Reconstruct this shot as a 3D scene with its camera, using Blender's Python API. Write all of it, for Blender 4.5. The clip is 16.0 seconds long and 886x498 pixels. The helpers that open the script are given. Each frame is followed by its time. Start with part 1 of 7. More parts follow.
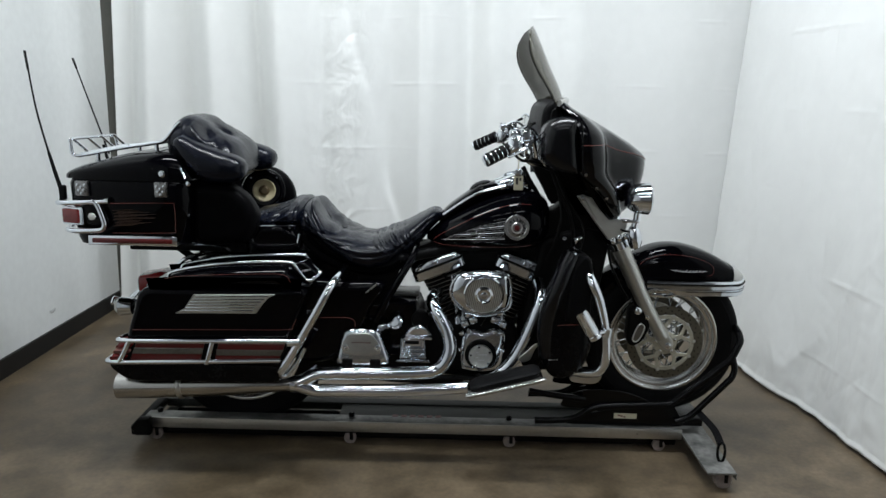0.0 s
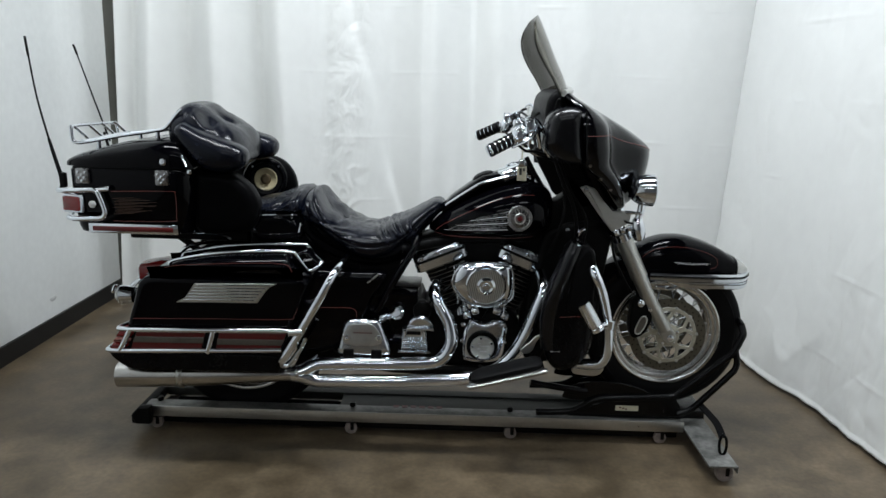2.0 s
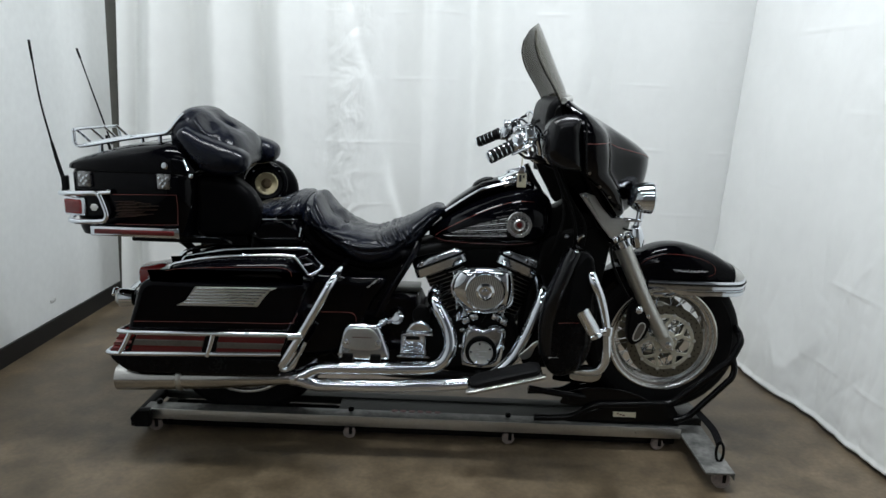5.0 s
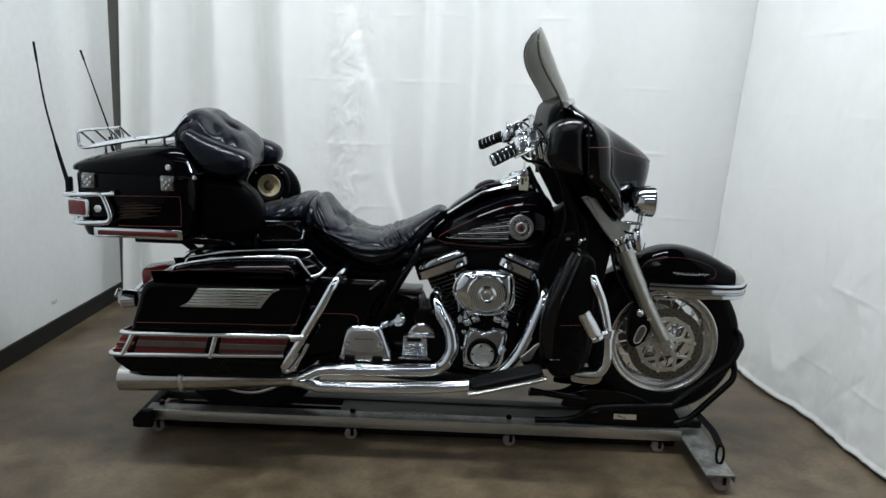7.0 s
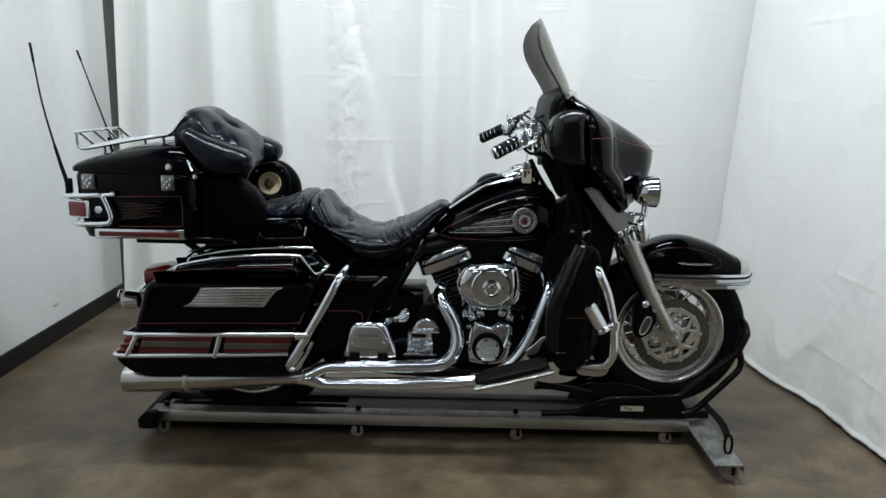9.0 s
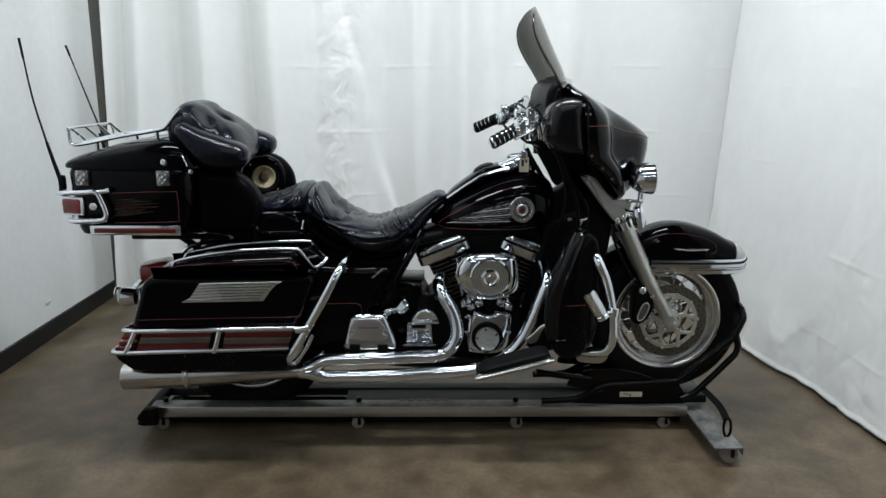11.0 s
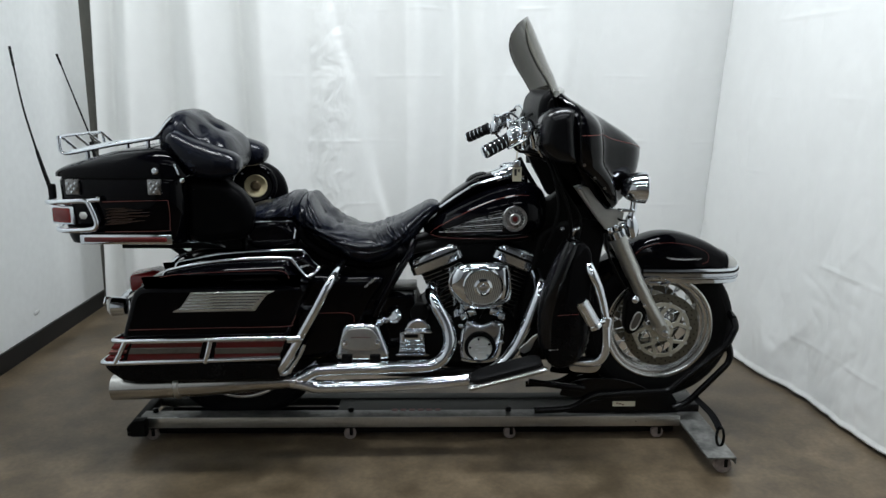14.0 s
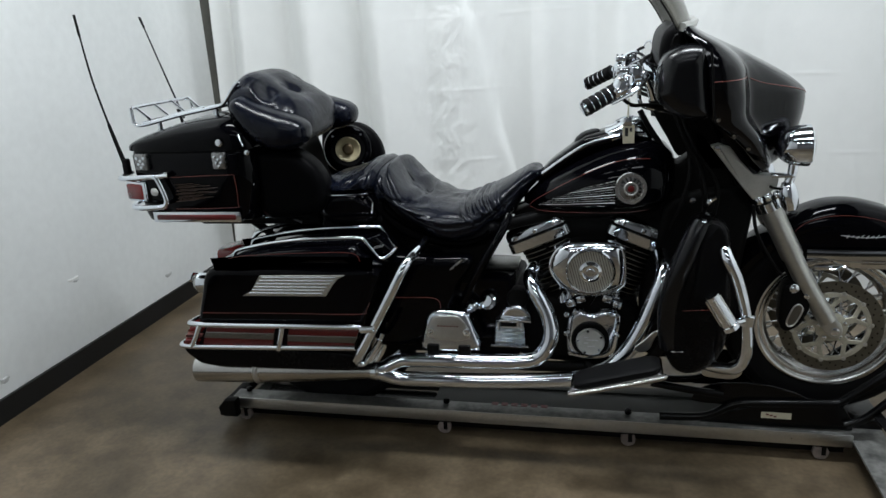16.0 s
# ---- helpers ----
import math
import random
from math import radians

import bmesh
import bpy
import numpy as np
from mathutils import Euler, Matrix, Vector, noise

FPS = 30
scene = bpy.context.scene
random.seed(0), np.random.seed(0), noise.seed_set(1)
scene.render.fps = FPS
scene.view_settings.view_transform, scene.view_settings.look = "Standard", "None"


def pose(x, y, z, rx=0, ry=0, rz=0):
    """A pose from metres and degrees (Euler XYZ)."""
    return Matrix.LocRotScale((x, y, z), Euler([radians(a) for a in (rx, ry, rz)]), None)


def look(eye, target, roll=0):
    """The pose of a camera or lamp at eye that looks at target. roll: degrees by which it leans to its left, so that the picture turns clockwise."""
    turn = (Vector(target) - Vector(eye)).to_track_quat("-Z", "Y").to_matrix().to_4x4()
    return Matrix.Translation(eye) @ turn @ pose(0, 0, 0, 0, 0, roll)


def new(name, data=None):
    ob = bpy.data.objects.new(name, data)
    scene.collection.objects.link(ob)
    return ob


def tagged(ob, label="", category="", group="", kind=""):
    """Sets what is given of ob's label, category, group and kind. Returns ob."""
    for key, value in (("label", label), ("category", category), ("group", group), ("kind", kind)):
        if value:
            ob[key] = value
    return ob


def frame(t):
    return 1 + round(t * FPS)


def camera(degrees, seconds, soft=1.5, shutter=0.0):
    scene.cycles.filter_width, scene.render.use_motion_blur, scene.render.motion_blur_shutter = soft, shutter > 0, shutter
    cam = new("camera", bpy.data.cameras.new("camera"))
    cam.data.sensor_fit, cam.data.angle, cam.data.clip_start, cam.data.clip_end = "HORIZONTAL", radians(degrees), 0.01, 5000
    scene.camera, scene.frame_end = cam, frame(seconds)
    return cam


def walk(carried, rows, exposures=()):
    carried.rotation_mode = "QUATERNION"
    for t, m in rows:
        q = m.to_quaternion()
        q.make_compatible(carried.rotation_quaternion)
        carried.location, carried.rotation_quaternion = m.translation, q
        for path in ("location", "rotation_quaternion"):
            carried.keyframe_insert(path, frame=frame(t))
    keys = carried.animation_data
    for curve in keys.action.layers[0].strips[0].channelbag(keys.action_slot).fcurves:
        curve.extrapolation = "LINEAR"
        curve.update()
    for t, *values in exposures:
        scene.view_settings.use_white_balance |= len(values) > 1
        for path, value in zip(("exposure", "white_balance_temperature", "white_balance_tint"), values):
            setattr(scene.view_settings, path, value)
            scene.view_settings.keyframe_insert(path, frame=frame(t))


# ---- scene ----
cam = camera(63.1, 16.0)
PATH = [
    (0, (-0.010, -2.659, 1.297), (-0.032, -0.704, 0.880), 1.1),
    (0.5, (-0.011, -2.656, 1.297), (-0.037, -0.701, 0.874), 1.3),
    (1, (-0.017, -2.651, 1.292), (-0.042, -0.699, 0.857), 1.3),
    (1.5, (-0.016, -2.650, 1.292), (-0.043, -0.699, 0.854), 1.5),
    (2, (-0.015, -2.645, 1.294), (-0.039, -0.695, 0.851), 1.5),
    (2.5, (-0.013, -2.639, 1.292), (-0.034, -0.690, 0.844), 1.7),
    (3, (-0.018, -2.640, 1.292), (-0.035, -0.691, 0.843), 1.8),
    (3.5, (-0.022, -2.645, 1.294), (-0.037, -0.694, 0.852), 1.8),
    (4, (-0.018, -2.650, 1.296), (-0.034, -0.698, 0.862), 1.8),
    (6.5, (-0.027, -2.666, 1.302), (-0.051, -0.712, 0.875), 2.3),
    (7, (-0.032, -2.668, 1.302), (-0.048, -0.714, 0.878), 2.2),
    (7.5, (-0.033, -2.665, 1.303), (-0.044, -0.711, 0.877), 2.3),
    (8, (-0.035, -2.662, 1.300), (-0.039, -0.707, 0.878), 2.3),
    (8.5, (-0.040, -2.662, 1.299), (-0.045, -0.708, 0.872), 1.9),
    (9, (-0.046, -2.655, 1.297), (-0.060, -0.703, 0.860), 1.1),
    (11.5, (-0.097, -2.655, 1.296), (-0.066, -0.709, 0.833), 0.3),
    (12, (-0.101, -2.656, 1.298), (-0.066, -0.710, 0.839), 0.6),
    (12.5, (-0.094, -2.654, 1.296), (-0.060, -0.706, 0.845), 0.6),
    (13, (-0.100, -2.646, 1.297), (-0.058, -0.697, 0.850), 0.5),
    (13.5, (-0.096, -2.648, 1.296), (-0.050, -0.697, 0.855), 0.4),
    (14, (-0.094, -2.650, 1.294), (-0.045, -0.699, 0.858), 0.4),
    (14.5, (-0.121, -2.654, 1.297), (-0.056, -0.702, 0.865), 1.1),
    (14.8, (-0.126, -2.655, 1.279), (-0.027, -0.702, 0.858), 0.6),
    (15, (-0.109, -2.609, 1.278), (-0.006, -0.670, 0.797), 0.7),
    (15.2, (-0.095, -2.557, 1.250), (-0.110, -0.618, 0.763), -2.5),
    (15.5, (0.062, -2.400, 1.294), (-0.177, -0.487, 0.761), -3.2),
    (15.8, (0.102, -2.323, 1.305), (-0.243, -0.433, 0.749), -3.3),
    (16, (0.169, -2.222, 1.324), (-0.287, -0.369, 0.727), -3.6),
]
walk(cam, [(t, look(eye, target, roll)) for t, eye, target, roll in PATH])

# ---------------------------------------------------------------- world and lights
world = bpy.data.worlds.new("world")
scene.world = world
world.use_nodes = True
world.node_tree.nodes["Background"].inputs[0].default_value = (0.55, 0.6, 0.7, 1)
world.node_tree.nodes["Background"].inputs[1].default_value = 0.01


def unseen_lamp(x, y, sx, sy, watts, colour):
    data = bpy.data.lights.new("unseen_lamp", "AREA")
    data.shape, data.size, data.size_y = "RECTANGLE", sx, sy
    data.energy, data.color = watts, colour
    ob = new("unseen_lamp", data)
    ob.matrix_world = pose(x, y, CEILING - 0.09)
    return ob


CEILING = 3.3
scene.view_settings.exposure = 0.0
# unseen lamps; those at y -5.2 and 2.3 only add glints and fill
LAMPS = ((-1.1, -0.3, 41), (0.45, -0.35, 60), (-0.6, -2.3, 4.6), (0.6, -2.3, 9.4), (-1.0, -5.2, 17), (0.6, -5.2, 19), (-1.0, 2.3, 40))
for lx, ly, lw in LAMPS:
    unseen_lamp(lx, ly, 1.15, 0.28, lw, (0.89, 0.95, 1.0) if lx > 0 else (0.93, 0.98, 1.0))


# ---------------------------------------------------------------- materials
def material(name, colour, rough=0.5, metal=0.0, var=0.15, scale=8.0, fine=120.0, bump=0.0, bump_scale=60.0,
             coat=0.0, rough_var=0.08, colour2=None, alpha=1.0, transmission=0.0, ior=1.45, sheen=0.0, spec=0.5):
    m = bpy.data.materials.new(name)
    m.use_nodes = True
    nt = m.node_tree
    b = nt.nodes["Principled BSDF"]
    tc = nt.nodes.new("ShaderNodeTexCoord")
    n1, n2 = nt.nodes.new("ShaderNodeTexNoise"), nt.nodes.new("ShaderNodeTexNoise")
    n1.inputs["Scale"].default_value, n1.inputs["Detail"].default_value = scale, 6
    n2.inputs["Scale"].default_value, n2.inputs["Detail"].default_value = fine, 3
    for n in (n1, n2):
        nt.links.new(tc.outputs["Object"], n.inputs["Vector"])
    add = nt.nodes.new("ShaderNodeMath")
    add.operation = "MULTIPLY_ADD"
    add.inputs[1].default_value = 0.65
    half = nt.nodes.new("ShaderNodeMath")
    half.operation = "MULTIPLY"
    half.inputs[1].default_value = 0.35
    nt.links.new(n2.outputs["Fac"], half.inputs[0])
    nt.links.new(n1.outputs["Fac"], add.inputs[0])
    nt.links.new(half.outputs[0], add.inputs[2])
    ramp = nt.nodes.new("ShaderNodeValToRGB")
    lo = [c * (1 - var) for c in colour]
    hi = [min(1.0, c * (1 + var)) for c in (colour2 or colour)]
    ramp.color_ramp.elements[0].position, ramp.color_ramp.elements[1].position = 0.33, 0.67
    ramp.color_ramp.elements[0].color, ramp.color_ramp.elements[1].color = (*lo, 1), (*hi, 1)
    nt.links.new(add.outputs[0], ramp.inputs[0])
    nt.links.new(ramp.outputs[0], b.inputs["Base Color"])
    mr = nt.nodes.new("ShaderNodeMapRange")
    mr.inputs["To Min"].default_value, mr.inputs["To Max"].default_value = max(0.02, rough - rough_var), rough + rough_var
    nt.links.new(add.outputs[0], mr.inputs["Value"])
    nt.links.new(mr.outputs[0], b.inputs["Roughness"])
    b.inputs["Metallic"].default_value, b.inputs["Coat Weight"].default_value = metal, coat
    b.inputs["Specular IOR Level"].default_value = spec
    b.inputs["Coat Roughness"].default_value = 0.04
    b.inputs["IOR"].default_value, b.inputs["Transmission Weight"].default_value = ior, transmission
    b.inputs["Sheen Weight"].default_value, b.inputs["Alpha"].default_value = sheen, alpha
    if bump:
        n3, bp = nt.nodes.new("ShaderNodeTexNoise"), nt.nodes.new("ShaderNodeBump")
        n3.inputs["Scale"].default_value, n3.inputs["Detail"].default_value = bump_scale, 4
        nt.links.new(tc.outputs["Object"], n3.inputs["Vector"])
        bp.inputs["Strength"].default_value, bp.inputs["Distance"].default_value = bump, 0.004
        nt.links.new(n3.outputs["Fac"], bp.inputs["Height"])
        nt.links.new(bp.outputs[0], b.inputs["Normal"])
    return m


GLOSS = material("black_lacquer", (0.001, 0.001, 0.0017), 0.06, var=0.2, rough_var=0.02, bump=0.02, bump_scale=9, spec=0.15)
# same lacquer as GLOSS, specular raised to strengthen reflections on the fairing
FAIRING_GLOSS = material("fairing_black_lacquer", (0.001, 0.001, 0.0018), 0.1, var=0.2, rough_var=0.03, bump=0.02, bump_scale=9, spec=0.36)
SATIN = material("black_satin_paint", (0.003, 0.003, 0.0035), 0.26, var=0.25, bump=0.05, bump_scale=200, spec=0.12)
SHEEN = material("black_moulding", (0.0024, 0.0026, 0.0038), 0.25, var=0.2, bump=0.02, bump_scale=12, spec=0.46, rough_var=0.06)
PLASTIC = material("black_textured_plastic", (0.0035, 0.0035, 0.004), 0.45, var=0.2, bump=0.15, bump_scale=500, spec=0.1)
LEATHER = material("black_leather", (0.0016, 0.0022, 0.0046), 0.25, var=0.3, bump=0.3, bump_scale=45, rough_var=0.1, colour2=(0.0028, 0.0042, 0.01), spec=0.29)
VINYL = material("black_vinyl", (0.0022, 0.0022, 0.0026), 0.36, var=0.25, bump=0.12, bump_scale=220, spec=0.035)
RUBBER = material("tyre_rubber", (0.0038, 0.0038, 0.0042), 0.6, var=0.3, bump=0.15, bump_scale=160, spec=0.12)
CHROME = material("chrome", (0.78, 0.82, 0.87), 0.07, 1.0, var=0.06, rough_var=0.04)
CASTCHROME = material("chrome_over_casting", (0.78, 0.82, 0.87), 0.1, 1.0, var=0.08, rough_var=0.05, bump=0.22, bump_scale=26)
RIM = material("polished_rim", (0.78, 0.78, 0.77), 0.22, 1.0, var=0.08, rough_var=0.07)
ALLOY = material("machined_alloy", (0.62, 0.62, 0.58), 0.38, 0.7, var=0.12, rough_var=0.08, bump=0.05, bump_scale=200)
MUFFLER = material("dulled_chrome", (0.5, 0.49, 0.47), 0.17, 1.0, var=0.12, scale=5, rough_var=0.06, bump=0.03, bump_scale=20)
BRUSHED = material("brushed_aluminium", (0.58, 0.58, 0.56), 0.3, 1.0, var=0.12, rough_var=0.08, bump=0.05, bump_scale=300)
FORK = material("fork_aluminium", (0.5, 0.5, 0.47), 0.34, 0.85, var=0.1, bump=0.05, bump_scale=150)
NACELLE = material("satin_nacelle_metal", (0.5, 0.5, 0.47), 0.42, 0.35, var=0.1, bump=0.05, bump_scale=150)
LATCH = material("dulled_latch_chrome", (0.3, 0.3, 0.3), 0.28, 1.0, var=0.3, scale=60)
STEEL = material("brake_steel", (0.13, 0.12, 0.095), 0.42, 0.8, var=0.18, scale=14)
CAST = material("cast_rotor_carrier", (0.46, 0.44, 0.36), 0.4, 0.4, var=0.18, scale=30)
IRON = material("black_engine_enamel", (0.004, 0.004, 0.004), 0.48, 0.0, var=0.3, bump=0.2, bump_scale=160, spec=0.09)
FIN = material("fin_edge_metal", (0.2, 0.2, 0.19), 0.35, 1.0, var=0.2)
RED = material("red_lens", (0.2, 0.012, 0.012), 0.22, var=0.2, coat=0.6, bump=0.25, bump_scale=260)
REDDULL = material("dark_red_lens", (0.1, 0.006, 0.006), 0.3, var=0.25, coat=0.1, bump=0.3, bump_scale=320)
STRIPE = material("red_pinstripe", (0.15, 0.032, 0.024), 0.3, var=0.15, coat=0.3)
STRIPE_DARK = material("dark_red_pinstripe", (0.09, 0.022, 0.018), 0.3, var=0.15)
ORANGE = material("orange_decal_lines", (0.04, 0.018, 0.009), 0.4, var=0.3)
CREAM = material("speaker_cone", (0.62, 0.54, 0.34), 0.45, var=0.1)
BRONZE = material("speaker_cap", (0.16, 0.12, 0.07), 0.35, 0.5, var=0.2)
CARD = material("paper_tag", (0.62, 0.59, 0.45), 0.75, var=0.08)
PRINT = material("printed_ink", (0.03, 0.03, 0.03), 0.6)
SILVER = material("silver_script", (0.75, 0.75, 0.75), 0.3, 0.7, var=0.1)
GREYPAINT = material("grey_trolley_steel", (0.12, 0.122, 0.118), 0.42, 0.45, var=0.45, scale=11, fine=60, bump=0.08, bump_scale=90, rough_var=0.14, colour2=(0.2, 0.2, 0.19))
# dark board colour that also carries the shade round the wheel
DECK = material("dark_board_and_shade", (0.02, 0.022, 0.019), 0.6, var=0.3, scale=4, bump=0.1, bump_scale=120)
BLACKSTEEL = material("black_tube_steel", (0.0022, 0.0022, 0.0026), 0.24, var=0.3, spec=0.24)
STRAP = material("black_webbing", (0.006, 0.006, 0.0065), 0.8, spec=0.06, bump=0.3, bump_scale=700)
CASTOR = material("pale_castor_wheel", (0.24, 0.2, 0.185), 0.5, var=0.3, scale=40)
WHITELENS = material("clear_lens", (0.7, 0.7, 0.68), 0.15, var=0.1, coat=0.8)
LENSMIX = material("pale_red_lens", (0.42, 0.16, 0.14), 0.2, var=0.15, coat=0.5)
SMOKE = material("smoked_acrylic", (0.06, 0.056, 0.04), 0.1, var=0.05, alpha=0.86, spec=0.6)
MIRROR = material("mirror_glass", (0.85, 0.86, 0.86), 0.03, 1.0, var=0.02, rough_var=0.01)
WALL = material("painted_wall", (0.74, 0.76, 0.76), 0.6, var=0.06, scale=1.6, fine=25, bump=0.05, bump_scale=90)
EDGE = material("dark_edge_strip", (0.07, 0.07, 0.06), 0.8, var=0.2)
SKIRTING = material("black_skirting", (0.006, 0.006, 0.0065), 0.5, var=0.3)
# greys of unseen surfaces, set for what chrome and lacquer reflect
CEIL = material("grey_ceiling_paint", (0.07, 0.07, 0.072), 0.8, var=0.1)
DARKWALL = material("grey_wall_paint", (0.2, 0.2, 0.205), 0.7, var=0.1)
LAMPBODY = material("lamp_housing", (0.8, 0.8, 0.8), 0.4)


def cloth_material():
    m = material("white_curtain_cloth", (0.8, 0.81, 0.8), 0.38, var=0.03, scale=1.3, fine=14, bump=0.06, bump_scale=45, rough_var=0.06)
    return m


def concrete_material():
    m = bpy.data.materials.new("stained_concrete")
    m.use_nodes = True
    nt = m.node_tree
    b = nt.nodes["Principled BSDF"]
    tc = nt.nodes.new("ShaderNodeTexCoord")
    noises = []
    for sc, det, dist in ((1.9, 8, 0.35), (8.5, 12, 0.25), (60.0, 6, 0.0)):
        n = nt.nodes.new("ShaderNodeTexNoise")
        n.inputs["Scale"].default_value, n.inputs["Detail"].default_value, n.inputs["Distortion"].default_value = sc, det, dist
        nt.links.new(tc.outputs["Object"], n.inputs["Vector"])
        noises.append(n)
    r1 = nt.nodes.new("ShaderNodeValToRGB")
    r1.color_ramp.elements[0].position, r1.color_ramp.elements[1].position = 0.36, 0.66
    r1.color_ramp.elements[0].color, r1.color_ramp.elements[1].color = (0.076, 0.058, 0.036, 1), (0.142, 0.109, 0.071, 1)
    r2 = nt.nodes.new("ShaderNodeValToRGB")
    r2.color_ramp.elements[0].position, r2.color_ramp.elements[1].position = 0.36, 0.68
    r2.color_ramp.elements[0].color, r2.color_ramp.elements[1].color = (0.72, 0.7, 0.68, 1), (1.24, 1.23, 1.22, 1)
    r3 = nt.nodes.new("ShaderNodeMapRange")
    r3.inputs["From Min"].default_value, r3.inputs["From Max"].default_value = 0.25, 0.75
    r3.inputs["To Min"].default_value, r3.inputs["To Max"].default_value = 0.8, 1.2
    nt.links.new(noises[0].outputs["Fac"], r1.inputs[0])
    nt.links.new(noises[1].outputs["Fac"], r2.inputs[0])
    nt.links.new(noises[2].outputs["Fac"], r3.inputs["Value"])
    mul, mul2 = nt.nodes.new("ShaderNodeMix"), nt.nodes.new("ShaderNodeMix")
    for x in (mul, mul2):
        x.data_type, x.blend_type = "RGBA", "MULTIPLY"
        x.inputs["Factor"].default_value = 1
    nt.links.new(r1.outputs[0], mul.inputs["A"])
    nt.links.new(r2.outputs[0], mul.inputs["B"])
    nt.links.new(mul.outputs["Result"], mul2.inputs["A"])
    nt.links.new(r3.outputs[0], mul2.inputs["B"])
    nt.links.new(mul2.outputs["Result"], b.inputs["Base Color"])
    rr = nt.nodes.new("ShaderNodeMapRange")
    rr.inputs["To Min"].default_value, rr.inputs["To Max"].default_value = 0.22, 0.45
    nt.links.new(noises[1].outputs["Fac"], rr.inputs["Value"])
    nt.links.new(rr.outputs[0], b.inputs["Roughness"])
    b.inputs["Specular IOR Level"].default_value = 0.38
    bp = nt.nodes.new("ShaderNodeBump")
    bp.inputs["Strength"].default_value, bp.inputs["Distance"].default_value = 0.12, 0.004
    nt.links.new(noises[1].outputs["Fac"], bp.inputs["Height"])
    nt.links.new(bp.outputs[0], b.inputs["Normal"])
    return m


CLOTH = cloth_material()
CONCRETE = concrete_material()


# ---------------------------------------------------------------- mesh helpers
def part(name, bm, mat, parent=None, label="", smooth=True, angle=40):
    """Links a bmesh, in world metres, as one mesh object under a thing or a part."""
    bmesh.ops.recalc_face_normals(bm, faces=bm.faces[:])
    me = bpy.data.meshes.new(name)
    bm.to_mesh(me)
    bm.free()
    me.materials.append(mat)
    if smooth:
        me.shade_smooth()
        me.set_sharp_from_angle(angle=radians(angle))
    ob = new(name, me)
    if parent is not None:
        ob.parent = parent
        if parent.type == "EMPTY":
            ob.matrix_parent_inverse = Matrix.Translation(parent.location).inverted()
    if label:
        ob["label"] = label
    return ob


def thing(name, at, label, category, group=""):
    ob = new(name)
    ob.location = at
    ob.empty_display_size = 0.1
    return tagged(ob, label, category, group)


def join(*bms):
    out = bmesh.new()
    for b in bms:
        vs = [out.verts.new(v.co) for v in b.verts]
        b.verts.index_update()
        for f in b.faces:
            try:
                out.faces.new([vs[v.index] for v in f.verts])
            except ValueError:
                pass
        b.free()
    return out


def loft(rings, closed=False, caps=True):
    bm = bmesh.new()
    vs = [[bm.verts.new(p) for p in r] for r in rings]
    n = len(rings[0])
    last = len(rings) if closed else len(rings) - 1
    for i in range(last):
        a, b = vs[i], vs[(i + 1) % len(rings)]
        for j in range(n):
            bm.faces.new((a[j], a[(j + 1) % n], b[(j + 1) % n], b[j]))
    if caps and not closed:
        bm.faces.new(vs[0][::-1])
        bm.faces.new(vs[-1])
    return bm


def curve(points, n=6, closed=False):
    """A smooth line through the points (Catmull-Rom)."""
    p = [Vector(q) for q in points]
    out = []
    m = len(p)
    for i in range(m if closed else m - 1):
        if closed:
            a, b, c, d = p[i - 1], p[i], p[(i + 1) % m], p[(i + 2) % m]
        else:
            a, b, c, d = p[max(i - 1, 0)], p[i], p[i + 1], p[min(i + 2, m - 1)]
        for k in range(n):
            t = k / n
            out.append(0.5 * (2 * b + (c - a) * t + (2 * a - 5 * b + 4 * c - d) * t * t + (3 * b - a - 3 * c + d) * t ** 3))
    if not closed:
        out.append(p[-1])
    return out


def lerp(table, x):
    """The value at x in rows of (x, value, ...), with smooth steps between them."""
    if x <= table[0][0]:
        return table[0][1:]
    for a, b in zip(table, table[1:]):
        if x <= b[0]:
            t = (x - a[0]) / (b[0] - a[0])
            return tuple(u + (v - u) * t for u, v in zip(a[1:], b[1:]))
    return table[-1][1:]


def smooth_rows(rows, n=5):
    """Rows of numbers, with n steps between each pair on a smooth line."""
    out = []
    m = len(rows)
    for i in range(m - 1):
        a, b, c, d = rows[max(i - 1, 0)], rows[i], rows[i + 1], rows[min(i + 2, m - 1)]
        for k in range(n):
            t = k / n
            out.append([0.5 * (2 * q + (r - p) * t + (2 * p - 5 * q + 4 * r - s) * t * t + (3 * q - p - 3 * r + s) * t ** 3) for p, q, r, s in zip(a, b, c, d)])
    out.append(list(rows[-1]))
    return out


def tube(points, r, seg=12, n=6, closed=False, straight=False):
    line = [Vector(q) for q in points] if straight else curve(points, n, closed)
    m = len(line)
    rad = (lambda i: r) if not isinstance(r, (list, tuple)) else (lambda i: r[0] + (r[1] - r[0]) * i / (m - 1))
    rings, up = [], None
    for i, p in enumerate(line):
        if closed:
            d = (line[(i + 1) % m] - line[i - 1]).normalized()
        else:
            d = (line[min(i + 1, m - 1)] - line[max(i - 1, 0)]).normalized()
        if up is None:
            up = Vector((0, 0, 1)) if abs(d.z) < 0.9 else Vector((1, 0, 0))
        u = d.cross(up).normalized()
        up = u.cross(d).normalized()
        rings.append([p + rad(i) * (math.cos(2 * math.pi * k / seg) * u + math.sin(2 * math.pi * k / seg) * up) for k in range(seg)])
    return loft(rings, closed=closed)


